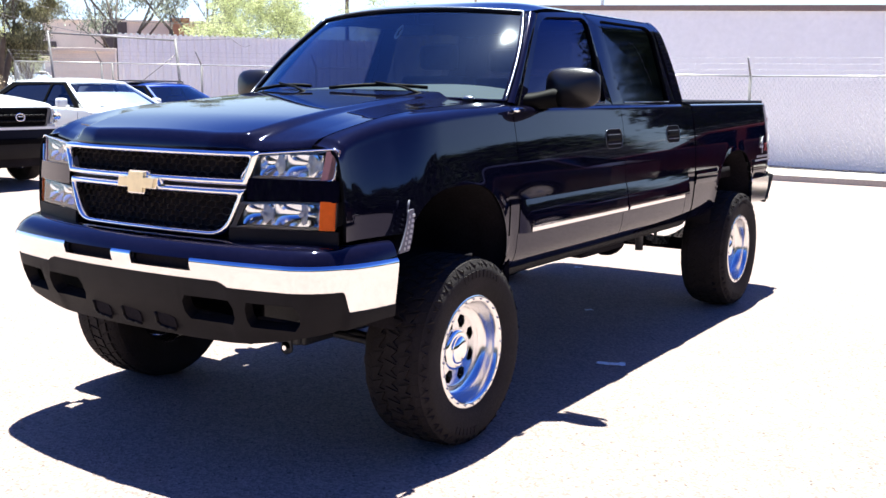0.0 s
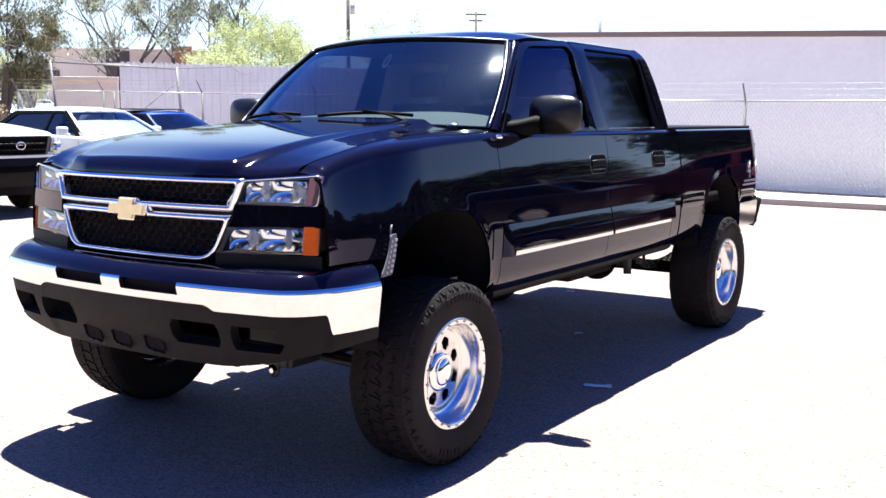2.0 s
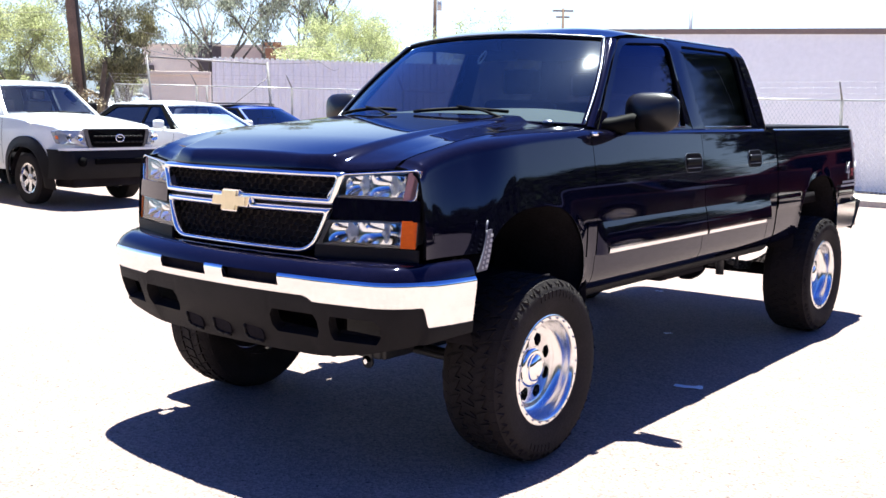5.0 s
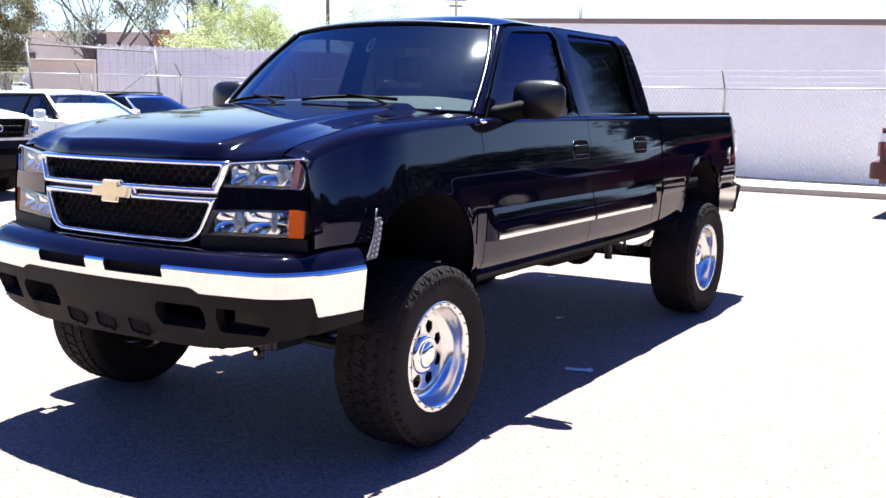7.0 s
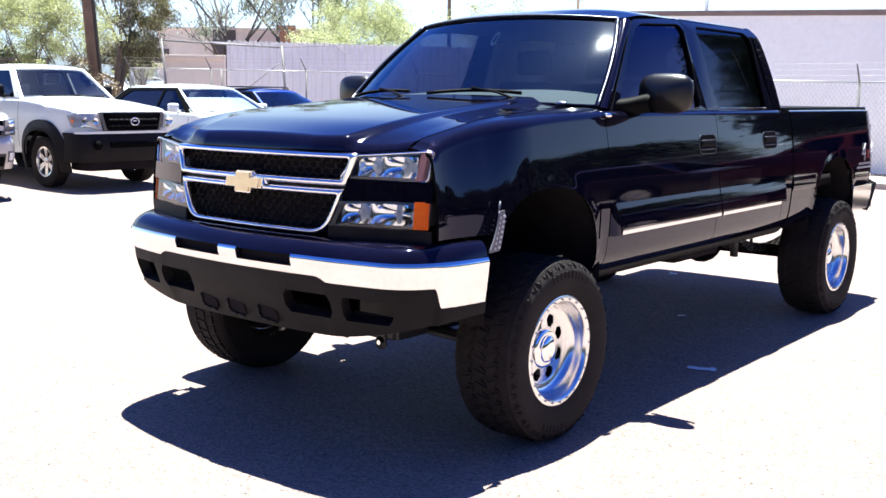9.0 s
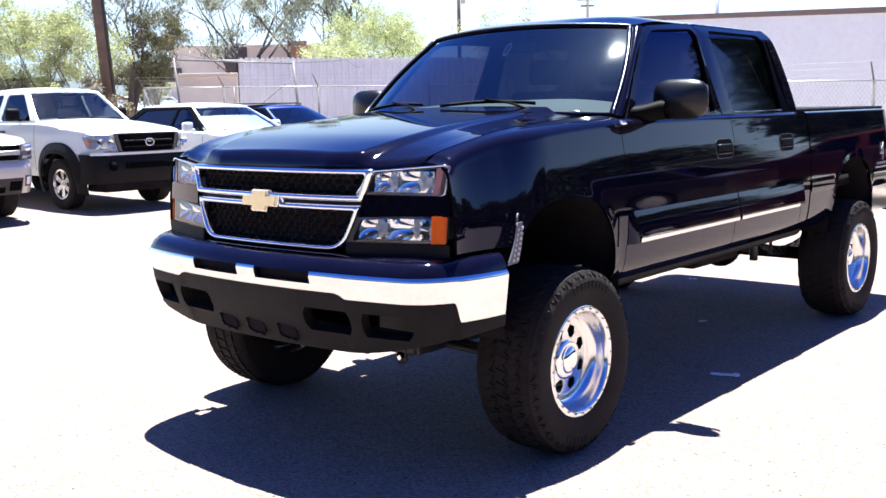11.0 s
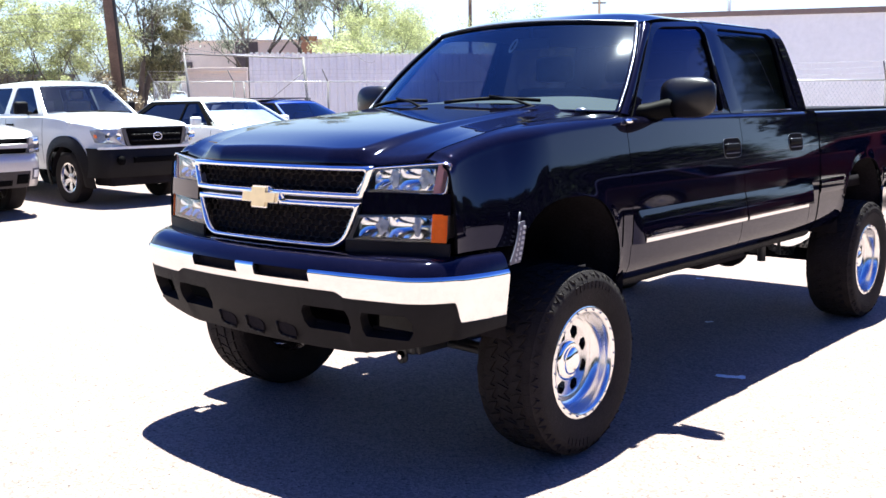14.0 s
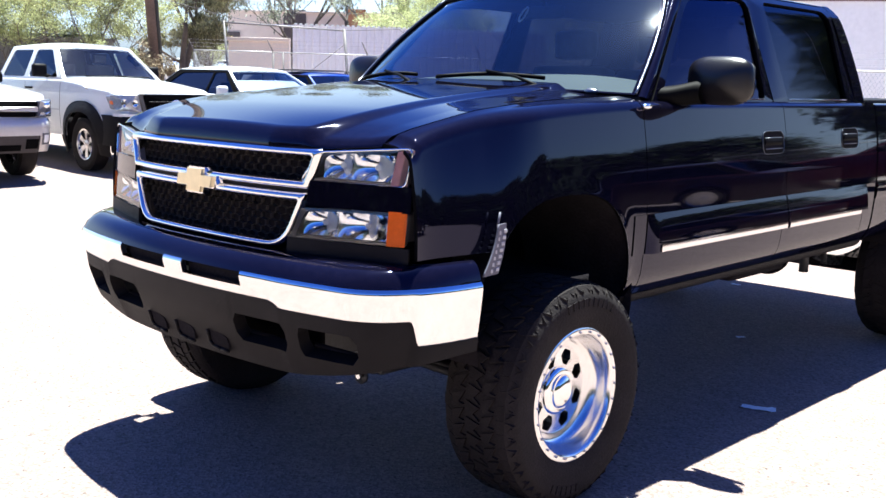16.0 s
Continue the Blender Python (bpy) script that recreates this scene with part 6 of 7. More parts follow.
gs = front_slab(tac_body, P, "grille_surround", [(-0.50, 0.825), (0.50, 0.825), (0.60, 1.10), (-0.60, 1.10)], BEZELGREY, 0.030, 0.05, "dark grey grille surround", 0.05)
front_slab(gs, P, "grille_opening", [(-0.46, 0.840), (0.46, 0.840), (0.53, 1.085), (-0.53, 1.085)], SEAM, 0.036, 0.02, "", 0.04)
for z in (0.91, 0.99):
    bm = bmesh.new()
    for i in range(10):
        xa, xb = lerp(-0.44, 0.44, i / 10), lerp(-0.44, 0.44, (i + 1) / 10)
        rod(bm, (xa, front_y(P, xa, z) - 0.045, z), (xb, front_y(P, xb, z) - 0.045, z), 0.012, seg=6)
    part("grille_bar", bm, PLASTIC, gs)
bm = bmesh.new()
for i in range(24):
    a, b = 2 * math.pi * i / 24, 2 * math.pi * (i + 1) / 24
    f = lambda t: Vector((0.075 * math.cos(t), front_y(P, 0, 1) - 0.06, 0.965 + 0.05 * math.sin(t)))
    rod(bm, f(a), f(b), 0.010, seg=6)
rod(bm, (-0.04, front_y(P, 0, 1) - 0.06, 0.975), (0.04, front_y(P, 0, 1) - 0.06, 0.975), 0.008, seg=6)
part("oval_badge", bm, CHROME, gs, "plain chrome oval badge")
for s in (1, -1):
    poly = [(s * 0.55, 0.86), (s * 0.86, 0.88), (s * 0.90, 1.07), (s * 0.60, 1.08)]
    poly = poly if s > 0 else poly[::-1]
    bm = bmesh.new()
    slab(bm, rounded(poly, 0.03, 4), lambda a, b, d: (a, P["y0"] - 0.03 - 0.10 * (1 - (a / 0.93) ** 2) + 0.28 * clamp01((abs(a) - 0.66) / 0.27) ** 1.6 + d, b), 0.10)
    hl = part("headlamp", bm, LAMPGLASS, tac_body, "clear headlamp", smooth=False)
    for lx, lr in ((0.66, 0.050), (0.775, 0.056)):
        ly = P["y0"] - 0.034 - 0.10 * (1 - (lx / 0.93) ** 2) + 0.28 * clamp01((lx - 0.66) / 0.27) ** 1.6
        bm = bmesh.new()
        prof = [(lr, -0.012), (lr * 0.92, -0.014), (lr * 0.80, -0.004), (lr * 0.45, 0.0), (0.0, 0.001)]
        surf(bm, 24, 4, lambda u, v: (s * lx + prof[round(4 * v)][0] * math.cos(2 * math.pi * u), ly + prof[round(4 * v)][1], 0.972 + prof[round(4 * v)][0] * math.sin(2 * math.pi * u)), closed=True)
        part("reflector", bm, LAMP, hl, "round bright reflector")
        bm = bmesh.new()
        rod(bm, (s * lx, ly - 0.020, 0.972), (s * lx, ly + 0.004, 0.972), lr * 0.28, seg=12)
        part("bulb_shield", bm, STEEL, hl)
    bm = bmesh.new()
    poly = [(s * 0.872, 0.95), (s * 0.888, 0.95), (s * 0.894, 1.00), (s * 0.878, 1.00)]
    poly = poly if s > 0 else poly[::-1]
    slab(bm, rounded(poly, 0.01, 3), lambda a, b, d: (a, P["y0"] - 0.045 - 0.10 * (1 - (a / 0.93) ** 2) + 0.28 * clamp01((abs(a) - 0.66) / 0.27) ** 1.6 + d, b), 0.03)
    part("turn_lens", bm, AMBER, hl, "amber corner lens", smooth=False)
    for yc in (0.0, P["wb"]):
        bm = bmesh.new()

        def fl(u, v):
            a = math.pi * lerp(-0.06, 1.06, u)
            r = lerp(P["arch"] - 0.02, P["arch"] + 0.125, v)
            c, sn = math.cos(a), math.sin(a)
            c, sn = math.copysign(abs(c) ** 0.78, c), math.copysign(abs(sn) ** 0.86, sn)
            y, z = yc + r * c, P["R"] + r * sn
            return (s * (tac_x(y, z) + 0.035 * (1 - v ** 2)), y, z)
        surf(bm, 30, 6, fl, flip=s < 0)
        part("fender_flare", bm, PLASTIC, tac_body, "black plastic fender flare", solid=0.02)
    bm = bmesh.new()
    box(bm, s * (tac_x(0.85, 0.84) + 0.0), s * (tac_x(0.85, 0.84) + 0.006), 0.66, 1.02, 0.83, 0.845)
    part("badge_bar", bm, DECAL, tac_body, smooth=False)
bm = bmesh.new()
rod(bm, (-0.55, 0.52, 1.315), (0.10, 0.44, 1.325), 0.010, seg=6)
part("wiper", bm, PLASTIC, tac_body)
bm = bmesh.new()
rod(bm, (0.0, 0.50, 1.315), (0.60, 0.54, 1.31), 0.010, seg=6)
part("wiper", bm, PLASTIC, tac_body)

# silver SUV: split grille, lamps, dark lower bumper
P = SUV
def sbump(x, z, off=0.0):
    """The SUV's bumper face, round in plan and drawn in towards the ground."""
    a = clamp01((abs(x) - 0.66) / 0.27)
    return (x, P["y0"] - 0.15 - off + 0.07 * (x / 0.9) ** 2 + 0.34 * a ** 2.2 + 0.10 * clamp01((0.60 - z) / 0.25) ** 1.5 + 0.06 * clamp01((z - 0.70) / 0.10) ** 2, z)


bm = bmesh.new()
surf(bm, 48, 8, lambda u, v: sbump(lerp(-0.93, 0.93, u), lerp(0.585, 0.80, v)))
sb = part("bumper", bm, SILVER, suv_body, "silver front bumper", solid=0.03)
bm = bmesh.new()
surf(bm, 32, 6, lambda u, v: sbump(lerp(-0.64, 0.64, u), lerp(0.37, 0.583, v), -0.004))
part("lower_panel", bm, BUMPERGREY, sb, "dark grey lower bumper panel", solid=0.03)
bm = bmesh.new()
surf(bm, 20, 3, lambda u, v: sbump(lerp(-0.40, 0.40, u), lerp(0.40, 0.47, v), 0.004))
part("lower_intake", bm, SEAM, sb, "dark lower intake", solid=0.01)
for s in (1, -1):
    bm = bmesh.new()
    surf(bm, 14, 6, lambda u, v: sbump(s * lerp(0.642, 0.93, u), lerp(0.38, 0.583, v)), flip=s < 0)
    part("bumper_end", bm, SILVER, sb, solid=0.03)
    for nm, x0, x1, z0, z1, mm, off in (("side_intake", 0.46, 0.62, 0.42, 0.54, SEAM, 0.004), ("lamp_recess", 0.665, 0.805, 0.470, 0.612, BEZEL, 0.005), ("fog_lamp", 0.690, 0.780, 0.495, 0.590, WHITELENS, 0.012)):
        bm = bmesh.new()
        surf(bm, 6, 4, lambda u, v: sbump(s * lerp(x0, x1, u), lerp(z0, z1, v), off), flip=s < 0)
        part(nm, bm, mm, sb, "small square fog lamp" if nm == "fog_lamp" else "", solid=0.012)
front_slab(suv_body, P, "grille_opening", [(-0.60, 0.81), (0.60, 0.81), (0.64, 1.00), (-0.64, 1.00)], SEAM, 0.025, 0.03, "dark grille", 0.03)
front_slab(suv_body, P, "grille_bar", [(-0.62, 0.875), (0.62, 0.875), (0.63, 0.935), (-0.63, 0.935)], SILVER, 0.05, 0.04, "silver grille bar", 0.01)
for s in (1, -1):
    lampy = lambda a: P["y0"] - 0.035 - 0.09 * (1 - (a / 0.93) ** 2) + 0.22 * clamp01((abs(a) - 0.70) / 0.23) ** 1.6
    poly = [(s * 0.62, 0.808), (s * 0.905, 0.808), (s * 0.915, 1.022), (s * 0.64, 1.008)]
    bm = bmesh.new()
    slab(bm, rounded(poly if s > 0 else poly[::-1], 0.02, 3), lambda a, b, d: (a, lampy(a) + d, b), 0.08)
    hl = part("headlamp", bm, BEZEL, suv_body, "headlamp unit with two clear lenses", smooth=False)
    for z0, z1 in ((0.822, 0.868), (0.905, 1.003)):
        poly = [(s * 0.64, z0), (s * 0.885, z0), (s * 0.895, z1), (s * 0.66, z1)]
        bm = bmesh.new()
        slab(bm, rounded(poly if s > 0 else poly[::-1], 0.02, 3), lambda a, b, d: (a, lampy(a) - 0.008 + d, b), 0.02)
        part("lens", bm, LAMPGREY, hl, "grey clear lens", smooth=False)
    bm = bmesh.new()
    bmesh.ops.create_uvsphere(bm, u_segments=14, v_segments=8, radius=1, matrix=Matrix.Translation((s * 0.755, lampy(0.755) - 0.008, 0.955)) @ Matrix.Diagonal((0.05, 0.014, 0.034, 1)))
    part("reflector", bm, LAMP, hl, "bright round reflector")

# white hatchback: lamps and dark grille; blue car: pale cover on its roof
for body, P in ((sed_body, SED), (blu_body, SED)):
    front_slab(body, P, "grille_opening", [(-0.45, 0.50), (0.45, 0.50), (0.50, 0.64), (-0.50, 0.64)], SHADE, 0.02, 0.03, "dark grille", 0.03)
    for s in (1, -1):
        poly = [(s * 0.55, 0.58), (s * 0.80, 0.60), (s * 0.82, 0.70), (s * 0.60, 0.68)]
        front_slab(body, P, "headlamp", poly if s > 0 else poly[::-1], LAMP, 0.02, 0.05, "clear headlamp", 0.02)
for xa, xb_ in ((-0.62, -0.05), (0.02, 0.60)):
    bm = bmesh.new()
    rod(bm, (xa, 0.40, 1.005), (xb_, 0.34, 1.018), 0.011, seg=6)
    part("wiper", bm, WIPER, sed_body)
bm = bmesh.new()
box(bm, -0.60, 0.60, 1.55, 2.25, 1.478, 1.505, 0.012)
part("roof_rack_board", bm, STEEL, blu, "dark board on the roof rack")

# red pickup: tail lamps, bumper, mud flap
P = TAC
for s in (1, -1):
    bm = bmesh.new()
    surf(bm, 6, 8, lambda u, v: (s * (red_x(4.25, 1.0) + 0.006 - 0.16 * u), 4.20 + 0.13 * min(1, 2.2 * u), lerp(0.86, 1.06, v)), flip=s > 0)
    tl = part("tail_lamp", bm, REDLENS, red_body, "red tail lamp", solid=0.02)
    bm = bmesh.new()
    surf(bm, 6, 6, lambda u, v: (s * (red_x(4.25, 1.0) + 0.007 - 0.16 * u), 4.20 + 0.132 * min(1, 2.2 * u), lerp(1.065, 1.18, v)), flip=s > 0)
    part("white_lens", bm, WHITELENS, tl, "clear reversing lens", solid=0.02)
    bm = bmesh.new()
    box(bm, s * 0.66, s * 0.92, 3.72, 3.74, 0.18, 0.50, 0.005)
    part("mud_flap", bm, PLASTIC, redt)
bm = bmesh.new()


def rb(u, v):
    k = 2 * u - 1
    a = clamp01((abs(k) - 0.80) / 0.20)
    return (math.copysign(min(abs(k) / 0.8, 1) * 0.84 + 0.08 * math.sin(a * math.pi / 2), k), 4.41 - 0.26 * a * a, lerp(0.55, 0.76, v))


surf(bm, 40, 6, rb)
surf(bm, 40, 3, lambda u, v: (rb(u, 1)[0] * (1 - 0.02 * v), rb(u, 1)[1] - 0.15 * v, 0.76))
part("rear_bumper", bm, RED, redt, "red rear bumper", solid=0.02)

# a second vehicle before it, mirrored in the truck's doors
make_car("maroon_car", "dark maroon car parked before the red pickup", "car", parked(7.8, 9.1, 90), dict(SED, shade=False), MAROON)

# ---------------------------------------------------------------- spots of reflected sun on the lot, as white sheets
def make_light_spot(x, y, w, d, deg, seed):
    """A small creased white sheet that stands in for reflected sunlight on the asphalt."""
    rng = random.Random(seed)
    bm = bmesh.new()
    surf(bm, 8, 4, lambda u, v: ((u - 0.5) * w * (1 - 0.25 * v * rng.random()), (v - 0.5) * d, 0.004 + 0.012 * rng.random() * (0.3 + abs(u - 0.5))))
    ob = tagged(part("light_spot", bm, LIGHTSPOT, None, "small creased white sheet standing in for a spot of sunlight on the asphalt", smooth=False, solid=0.001), category="litter", group="litter on the lot")
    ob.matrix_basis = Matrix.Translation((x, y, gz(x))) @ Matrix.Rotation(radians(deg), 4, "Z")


# near-white colour takes the place of the sun thrown down by the chrome
LIGHTSPOT = mat("white_light_spot", (0.88, 0.88, 0.86), 0.7, scale=30, vary=0.05)
make_light_spot(0.995, 1.57, 0.17, 0.055, 20, 1)
make_light_spot(0.26, 2.81, 0.06, 0.03, 35, 2)
make_light_spot(-0.58, 4.36, 0.07, 0.04, 10, 3)

# ---------------------------------------------------------------- fence
FY = 15.45
posts = [-25.2, -21.1, -17.05, -13.1, -9.4, -6.0, -2.56, 1.3, 5.0, 8.8]
fence = root("chain_link_fence", "galvanised chain-link fence with three barbed strands", "fence")
FH = 1.845
for x in posts:
    bm = bmesh.new()
    rod(bm, (x, FY, gz(x) - 0.2), (x, FY, gz(x) + FH + 0.02), 0.028, seg=10)
    po = part("post", bm, POSTGREY, fence)
    bm = bmesh.new()
    rod(bm, (x, FY, gz(x) + FH), (x, FY - 0.20, gz(x) + FH + 0.33), 0.020, 0.014, seg=8)
    part("barb_arm", bm, POSTGREY, po)
for xa, xb in zip(posts, posts[1:]):
    bm = bmesh.new()
    rod(bm, (xa, FY, gz(xa) + FH), (xb, FY, gz(xb) + FH), 0.017, seg=8)
    part("top_rail", bm, GALV, fence)
for k in (0.36, 0.68, 1.0):
    bm = bmesh.new()
    rng = random.Random(int(k * 100))
    for xa, xb in zip(posts, posts[1:]):
        pa = Vector((xa, FY - 0.20 * k, gz(xa) + FH + 0.33 * k))
        pb = Vector((xb, FY - 0.20 * k, gz(xb) + FH + 0.33 * k))
        n = 6
        pts = [pa.lerp(pb, i / n) - Vector((0, 0, 0.02 * math.sin(math.pi * i / n))) for i in range(n + 1)]
        for p, q in zip(pts, pts[1:]):
            rod(bm, p, q, 0.0030, seg=4, caps=False)
        for i in range(26):
            p = pa.lerp(pb, (i + rng.random() * 0.3) / 26) - Vector((0, 0, 0.02 * math.sin(math.pi * i / 26)))
            d = Vector((rng.uniform(-1, 1), rng.uniform(-1, 1), 1)).normalized() * 0.022
            rod(bm, p - d, p + d, 0.0022, seg=3, caps=False)
    part("barbed_strand", bm, WIRE, fence)
verts, faces = [], []
pitch = 0.078


def wire_bar(p, q, r):
    d = (q - p).normalized()
    a = d.cross(Vector((0, 1, 0))).normalized() * r
    b = Vector((0, 1, 0)) * r
    n = len(verts)
    for c in (p, q):
        verts.extend([c + a, c - a * 0.5 + b * 0.87, c - a * 0.5 - b * 0.87])
    faces.extend([(n, n + 1, n + 4, n + 3), (n + 1, n + 2, n + 5, n + 4), (n + 2, n, n + 3, n + 5)])


i = 0
x = posts[0] - FH
while x < posts[-1]:
    for sg in (1, -1):
        x0, x1 = (x, x + FH * 0.62) if sg > 0 else (x + FH * 0.62, x)
        x0, x1 = max(posts[0], min(posts[-1], x0)), max(posts[0], min(posts[-1], x1))
        if abs(x1 - x0) > 0.05:
            t0 = 0.0
            wire_bar(Vector((x0, FY + 0.022 + 0.004 * sg, gz(x0) + 0.16)), Vector((x1, FY + 0.022 + 0.004 * sg, gz(x1) + FH - 0.01)), 0.0026)
    x += pitch
me = bpy.data.meshes.new("chain_link")
me.from_pydata([tuple(v) for v in verts], [], faces)
me.materials.append(WIRE)
cl = new("chain_link", me)
cl.parent = fence
tagged(cl, "woven wire mesh", kind="stuff")

# leaning gate frame by the fence
gate = root("gate_frame", "tall leaning galvanised gate frame beside the fence", "gate")
G = [Vector((-21.85, 14.28, 3.05)), Vector((-20.55, 15.35, 2.98)), Vector((-19.20, 16.50, 2.88))]
B = [Vector((-21.70, 14.42, 0.35)), Vector((-20.50, 15.42, 0.35)), Vector((-19.02, 16.62, 0.30))]
for nm, p, q, r in (("top_tube", G[0], G[2], 0.024), ("gate_post", G[0] + Vector((0, 0, 0.05)), B[0], 0.032), ("gate_post", G[2] + Vector((0, 0, 0.05)), B[2], 0.040), ("brace", B[1].lerp(G[1], 0.72), B[1], 0.024),
                    ("brace", G[2] - Vector((0, 0, 0.4)), B[1].lerp(G[1], 0.3), 0.012)):
    bm = bmesh.new()
    rod(bm, p, q, r, seg=8)
    part(nm, bm, POSTGREY, gate)
bm = bmesh.new()
box(bm, -19.13, -18.99, 16.45, 16.58, 1.45, 1.75, 0.02)
part("latch_box", bm, STEEL, gate)

# ---------------------------------------------------------------- far buildings
shed = root("metal_shed", "pale corrugated metal shed wall with scalloped eave", "building")
A, Bq = Vector((-28.0, 21.6, 0)), Vector((-22.6, 30.5, 0))
along = (Bq - A).normalized()
outn = Vector((along.y, -along.x, 0))
L = (Bq - A).length
verts, faces = [], []
n = int(L / 0.30)
prof = [(0.0, 0.0), (0.11, 0.0), (0.15, 0.045), (0.21, 0.045), (0.25, 0.0)]
cols = []
for i in range(n):
    for u, d in prof:
        cols.append(A + along * (i * 0.30 + u) + outn * d)
cols.append(A + along * (n * 0.30))
for c in cols:
    verts += [(c.x, c.y, 0.2), (c.x, c.y, 3.52)]
for i in range(len(cols) - 1):
    faces.append((2 * i, 2 * i + 2, 2 * i + 3, 2 * i + 1))
me = bpy.data.meshes.new("wall")
me.from_pydata(verts, [], faces)
me.materials.append(METALWALL)
w = new("wall", me)
w.parent = shed
md = w.modifiers.new("thickness", "SOLIDIFY")
md.thickness, md.offset = 0.02, 0
for i in range(int(L / 0.2)):
    bm = bmesh.new()
    c = A + along * (i * 0.20 + 0.1) + outn * 0.06
    box(bm, c.x - 0.055, c.x + 0.055, c.y - 0.03, c.y + 0.03, 3.49, 3.565, 0.01, Matrix.Rotation(math.atan2(along.y, along.x), 4, "Z"))
    part("eave_piece", bm, WHITE, shed, smooth=False)
bm = bmesh.new()
vs = [bm.verts.new(p) for p in (A + Vector((0, 0, 3.50)) , Bq + Vector((0, 0, 3.50)), Bq - outn * 8 + Vector((0, 0, 3.9)), A - outn * 8 + Vector((0, 0, 3.9)))]
bm.faces.new(vs)
part("roof", bm, METALWALL, shed, smooth=False, solid=0.05)


def block(name, label, p, q, depth, z0, z1, material, category="building", windows=()):
    """A long block building whose front runs from p to q."""
    b = root(name, label, category)
    p, q = Vector((*p, 0)), Vector((*q, 0))
    al = (q - p).normalized()
    no = Vector((al.y, -al.x, 0))
    bm = bmesh.new()
    c = [p, q, q - no * depth, p - no * depth]
    v0 = [bm.verts.new(v + Vector((0, 0, z0))) for v in c]
    v1 = [bm.verts.new(v + Vector((0, 0, z1))) for v in c]
    for i in range(4):
        bm.faces.new((v0[i], v0[(i + 1) % 4], v1[(i + 1) % 4], v1[i]))
    bm.faces.new(v1)
    bmesh.ops.recalc_face_normals(bm, faces=bm.faces[:])
    part("wall", bm, material, b, smooth=False)
    bm = bmesh.new()
    ln = (q - p).length
    ang = Matrix.Rotation(math.atan2(al.y, al.x), 4, "Z")
    m = (p + q) / 2
    box(bm, m.x - ln / 2 - 0.05, m.x + ln / 2 + 0.05, m.y - 0.10, m.y + 0.10, z1, z1 + 0.12, 0.02, ang)
    part("coping", bm, material, b, smooth=False)
    for u, z, wd, hh in windows:
        c = p + al * u + no * 0.03
        bm = bmesh.new()
        box(bm, c.x - wd / 2, c.x + wd / 2, c.y - 0.04, c.y + 0.04, z - hh / 2, z + hh / 2, 0.01, ang)
        win = part("window", bm, DIM, b, "dim window opening", smooth=False)
        bm = bmesh.new()
        box(bm, c.x - wd / 2 - 0.05, c.x + wd / 2 + 0.05, c.y - 0.09, c.y + 0.09, z - hh / 2 - 0.08, z - hh / 2, 0.01, ang)
        part("sill", bm, BEIGE, win, smooth=False)
    return b


block("garden_wall", "low beige block wall beside the metal shed", (-26.9, 17.94), (-25.3, 19.3), 0.3, 0.2, 2.75, BEIGE, "wall")
block("beige_building", "flat-roofed beige stucco building behind the trees", (-47.3, 32.1), (-39.6, 38.6), 8, 0, 5.22, BEIGE, windows=((0.25, 3.7, 0.9, 0.8), (3.9, 4.1, 1.3, 2.6)))
block("brick_block", "reddish masonry block between the trees", (-40.5, 35.2), (-39.7, 35.85), 3, 0, 5.25, BRICK)
carport = block("white_shed", "low grey shed with a flat white roof", (-27.9, 9.7), (-26.1, 13.2), 2.5, 0.3, 2.46, POSTGREY)
bm = bmesh.new()
box(bm, -29.0 - 2.1, -29.0 + 2.1, 11.9 - 1.5, 11.9 + 1.5, 2.59, 2.70, 0.02, Matrix.Rotation(math.atan2(3.5, 1.8), 4, "Z"))
part("roof", bm, WHITE, carport, "flat white roof sheet", smooth=False)
# a low grey ridge on the horizon
bm = bmesh.new()
ridge = []
for i in range(61):
    a = radians(-84 + 1.2 * i)
    h = 70 + 62 * math.exp(-((i - 24) / 6) ** 2) + 40 * math.exp(-((i - 44) / 8) ** 2) + 9 * noise.noise((i * 0.55, 2.0, 0)) + 4 * noise.noise((i * 1.7, 5.0, 0))
    x, y = 1900 * math.sin(a), 1900 * math.cos(a)
    ridge.append([bm.verts.new(p) for p in ((x, y, -5), (x * 1.05, y * 1.05, h * 0.6), (x * 1.12, y * 1.12, h), (x * 1.2, y * 1.2, -5))])
for a, b in zip(ridge, ridge[1:]):
    for j in range(3):
        bm.faces.new((a[j], b[j], b[j + 1], a[j + 1]))
bmesh.ops.recalc_face_normals(bm, faces=bm.faces[:])
tagged(part("backdrop", bm, HILL, None, "low hazy grey desert hills on the horizon", kind="structure"), category="hills")

# ---------------------------------------------------------------- poles and lines
bm = bmesh.new()
rod(bm, (-20.60, 11.42, 0.2), (-21.05, 11.05, 9.5), 0.145, 0.12, seg=14)
near_pole = tagged(part("utility_pole", bm, POLE, None, "weathered brown wooden utility pole with a dark conduit"), category="utility pole")
bm = bmesh.new()
rod(bm, (-20.48, 11.52, 0.2), (-20.93, 11.15, 9.0), 0.055, seg=12)
part("conduit", bm, SHADE, near_pole, "dark metal conduit strapped to the pole")
far = root("utility_pole", "thin distant utility pole with a transformer", "utility pole")
bm = bmesh.new()
rod(bm, (-43.8, 54.6, 0.3), (-43.8, 54.6, 12.5), 0.16, 0.12, seg=10)
part("pole", bm, POLE, far)
bm = bmesh.new()
rod(bm, (-43.5, 54.75, 8.9), (-43.5, 54.75, 9.7), 0.16, seg=10)
part("transformer", bm, GALV, far)
mid = root("utility_pole", "distant utility pole with a cross-arm", "utility pole")
bm = bmesh.new()
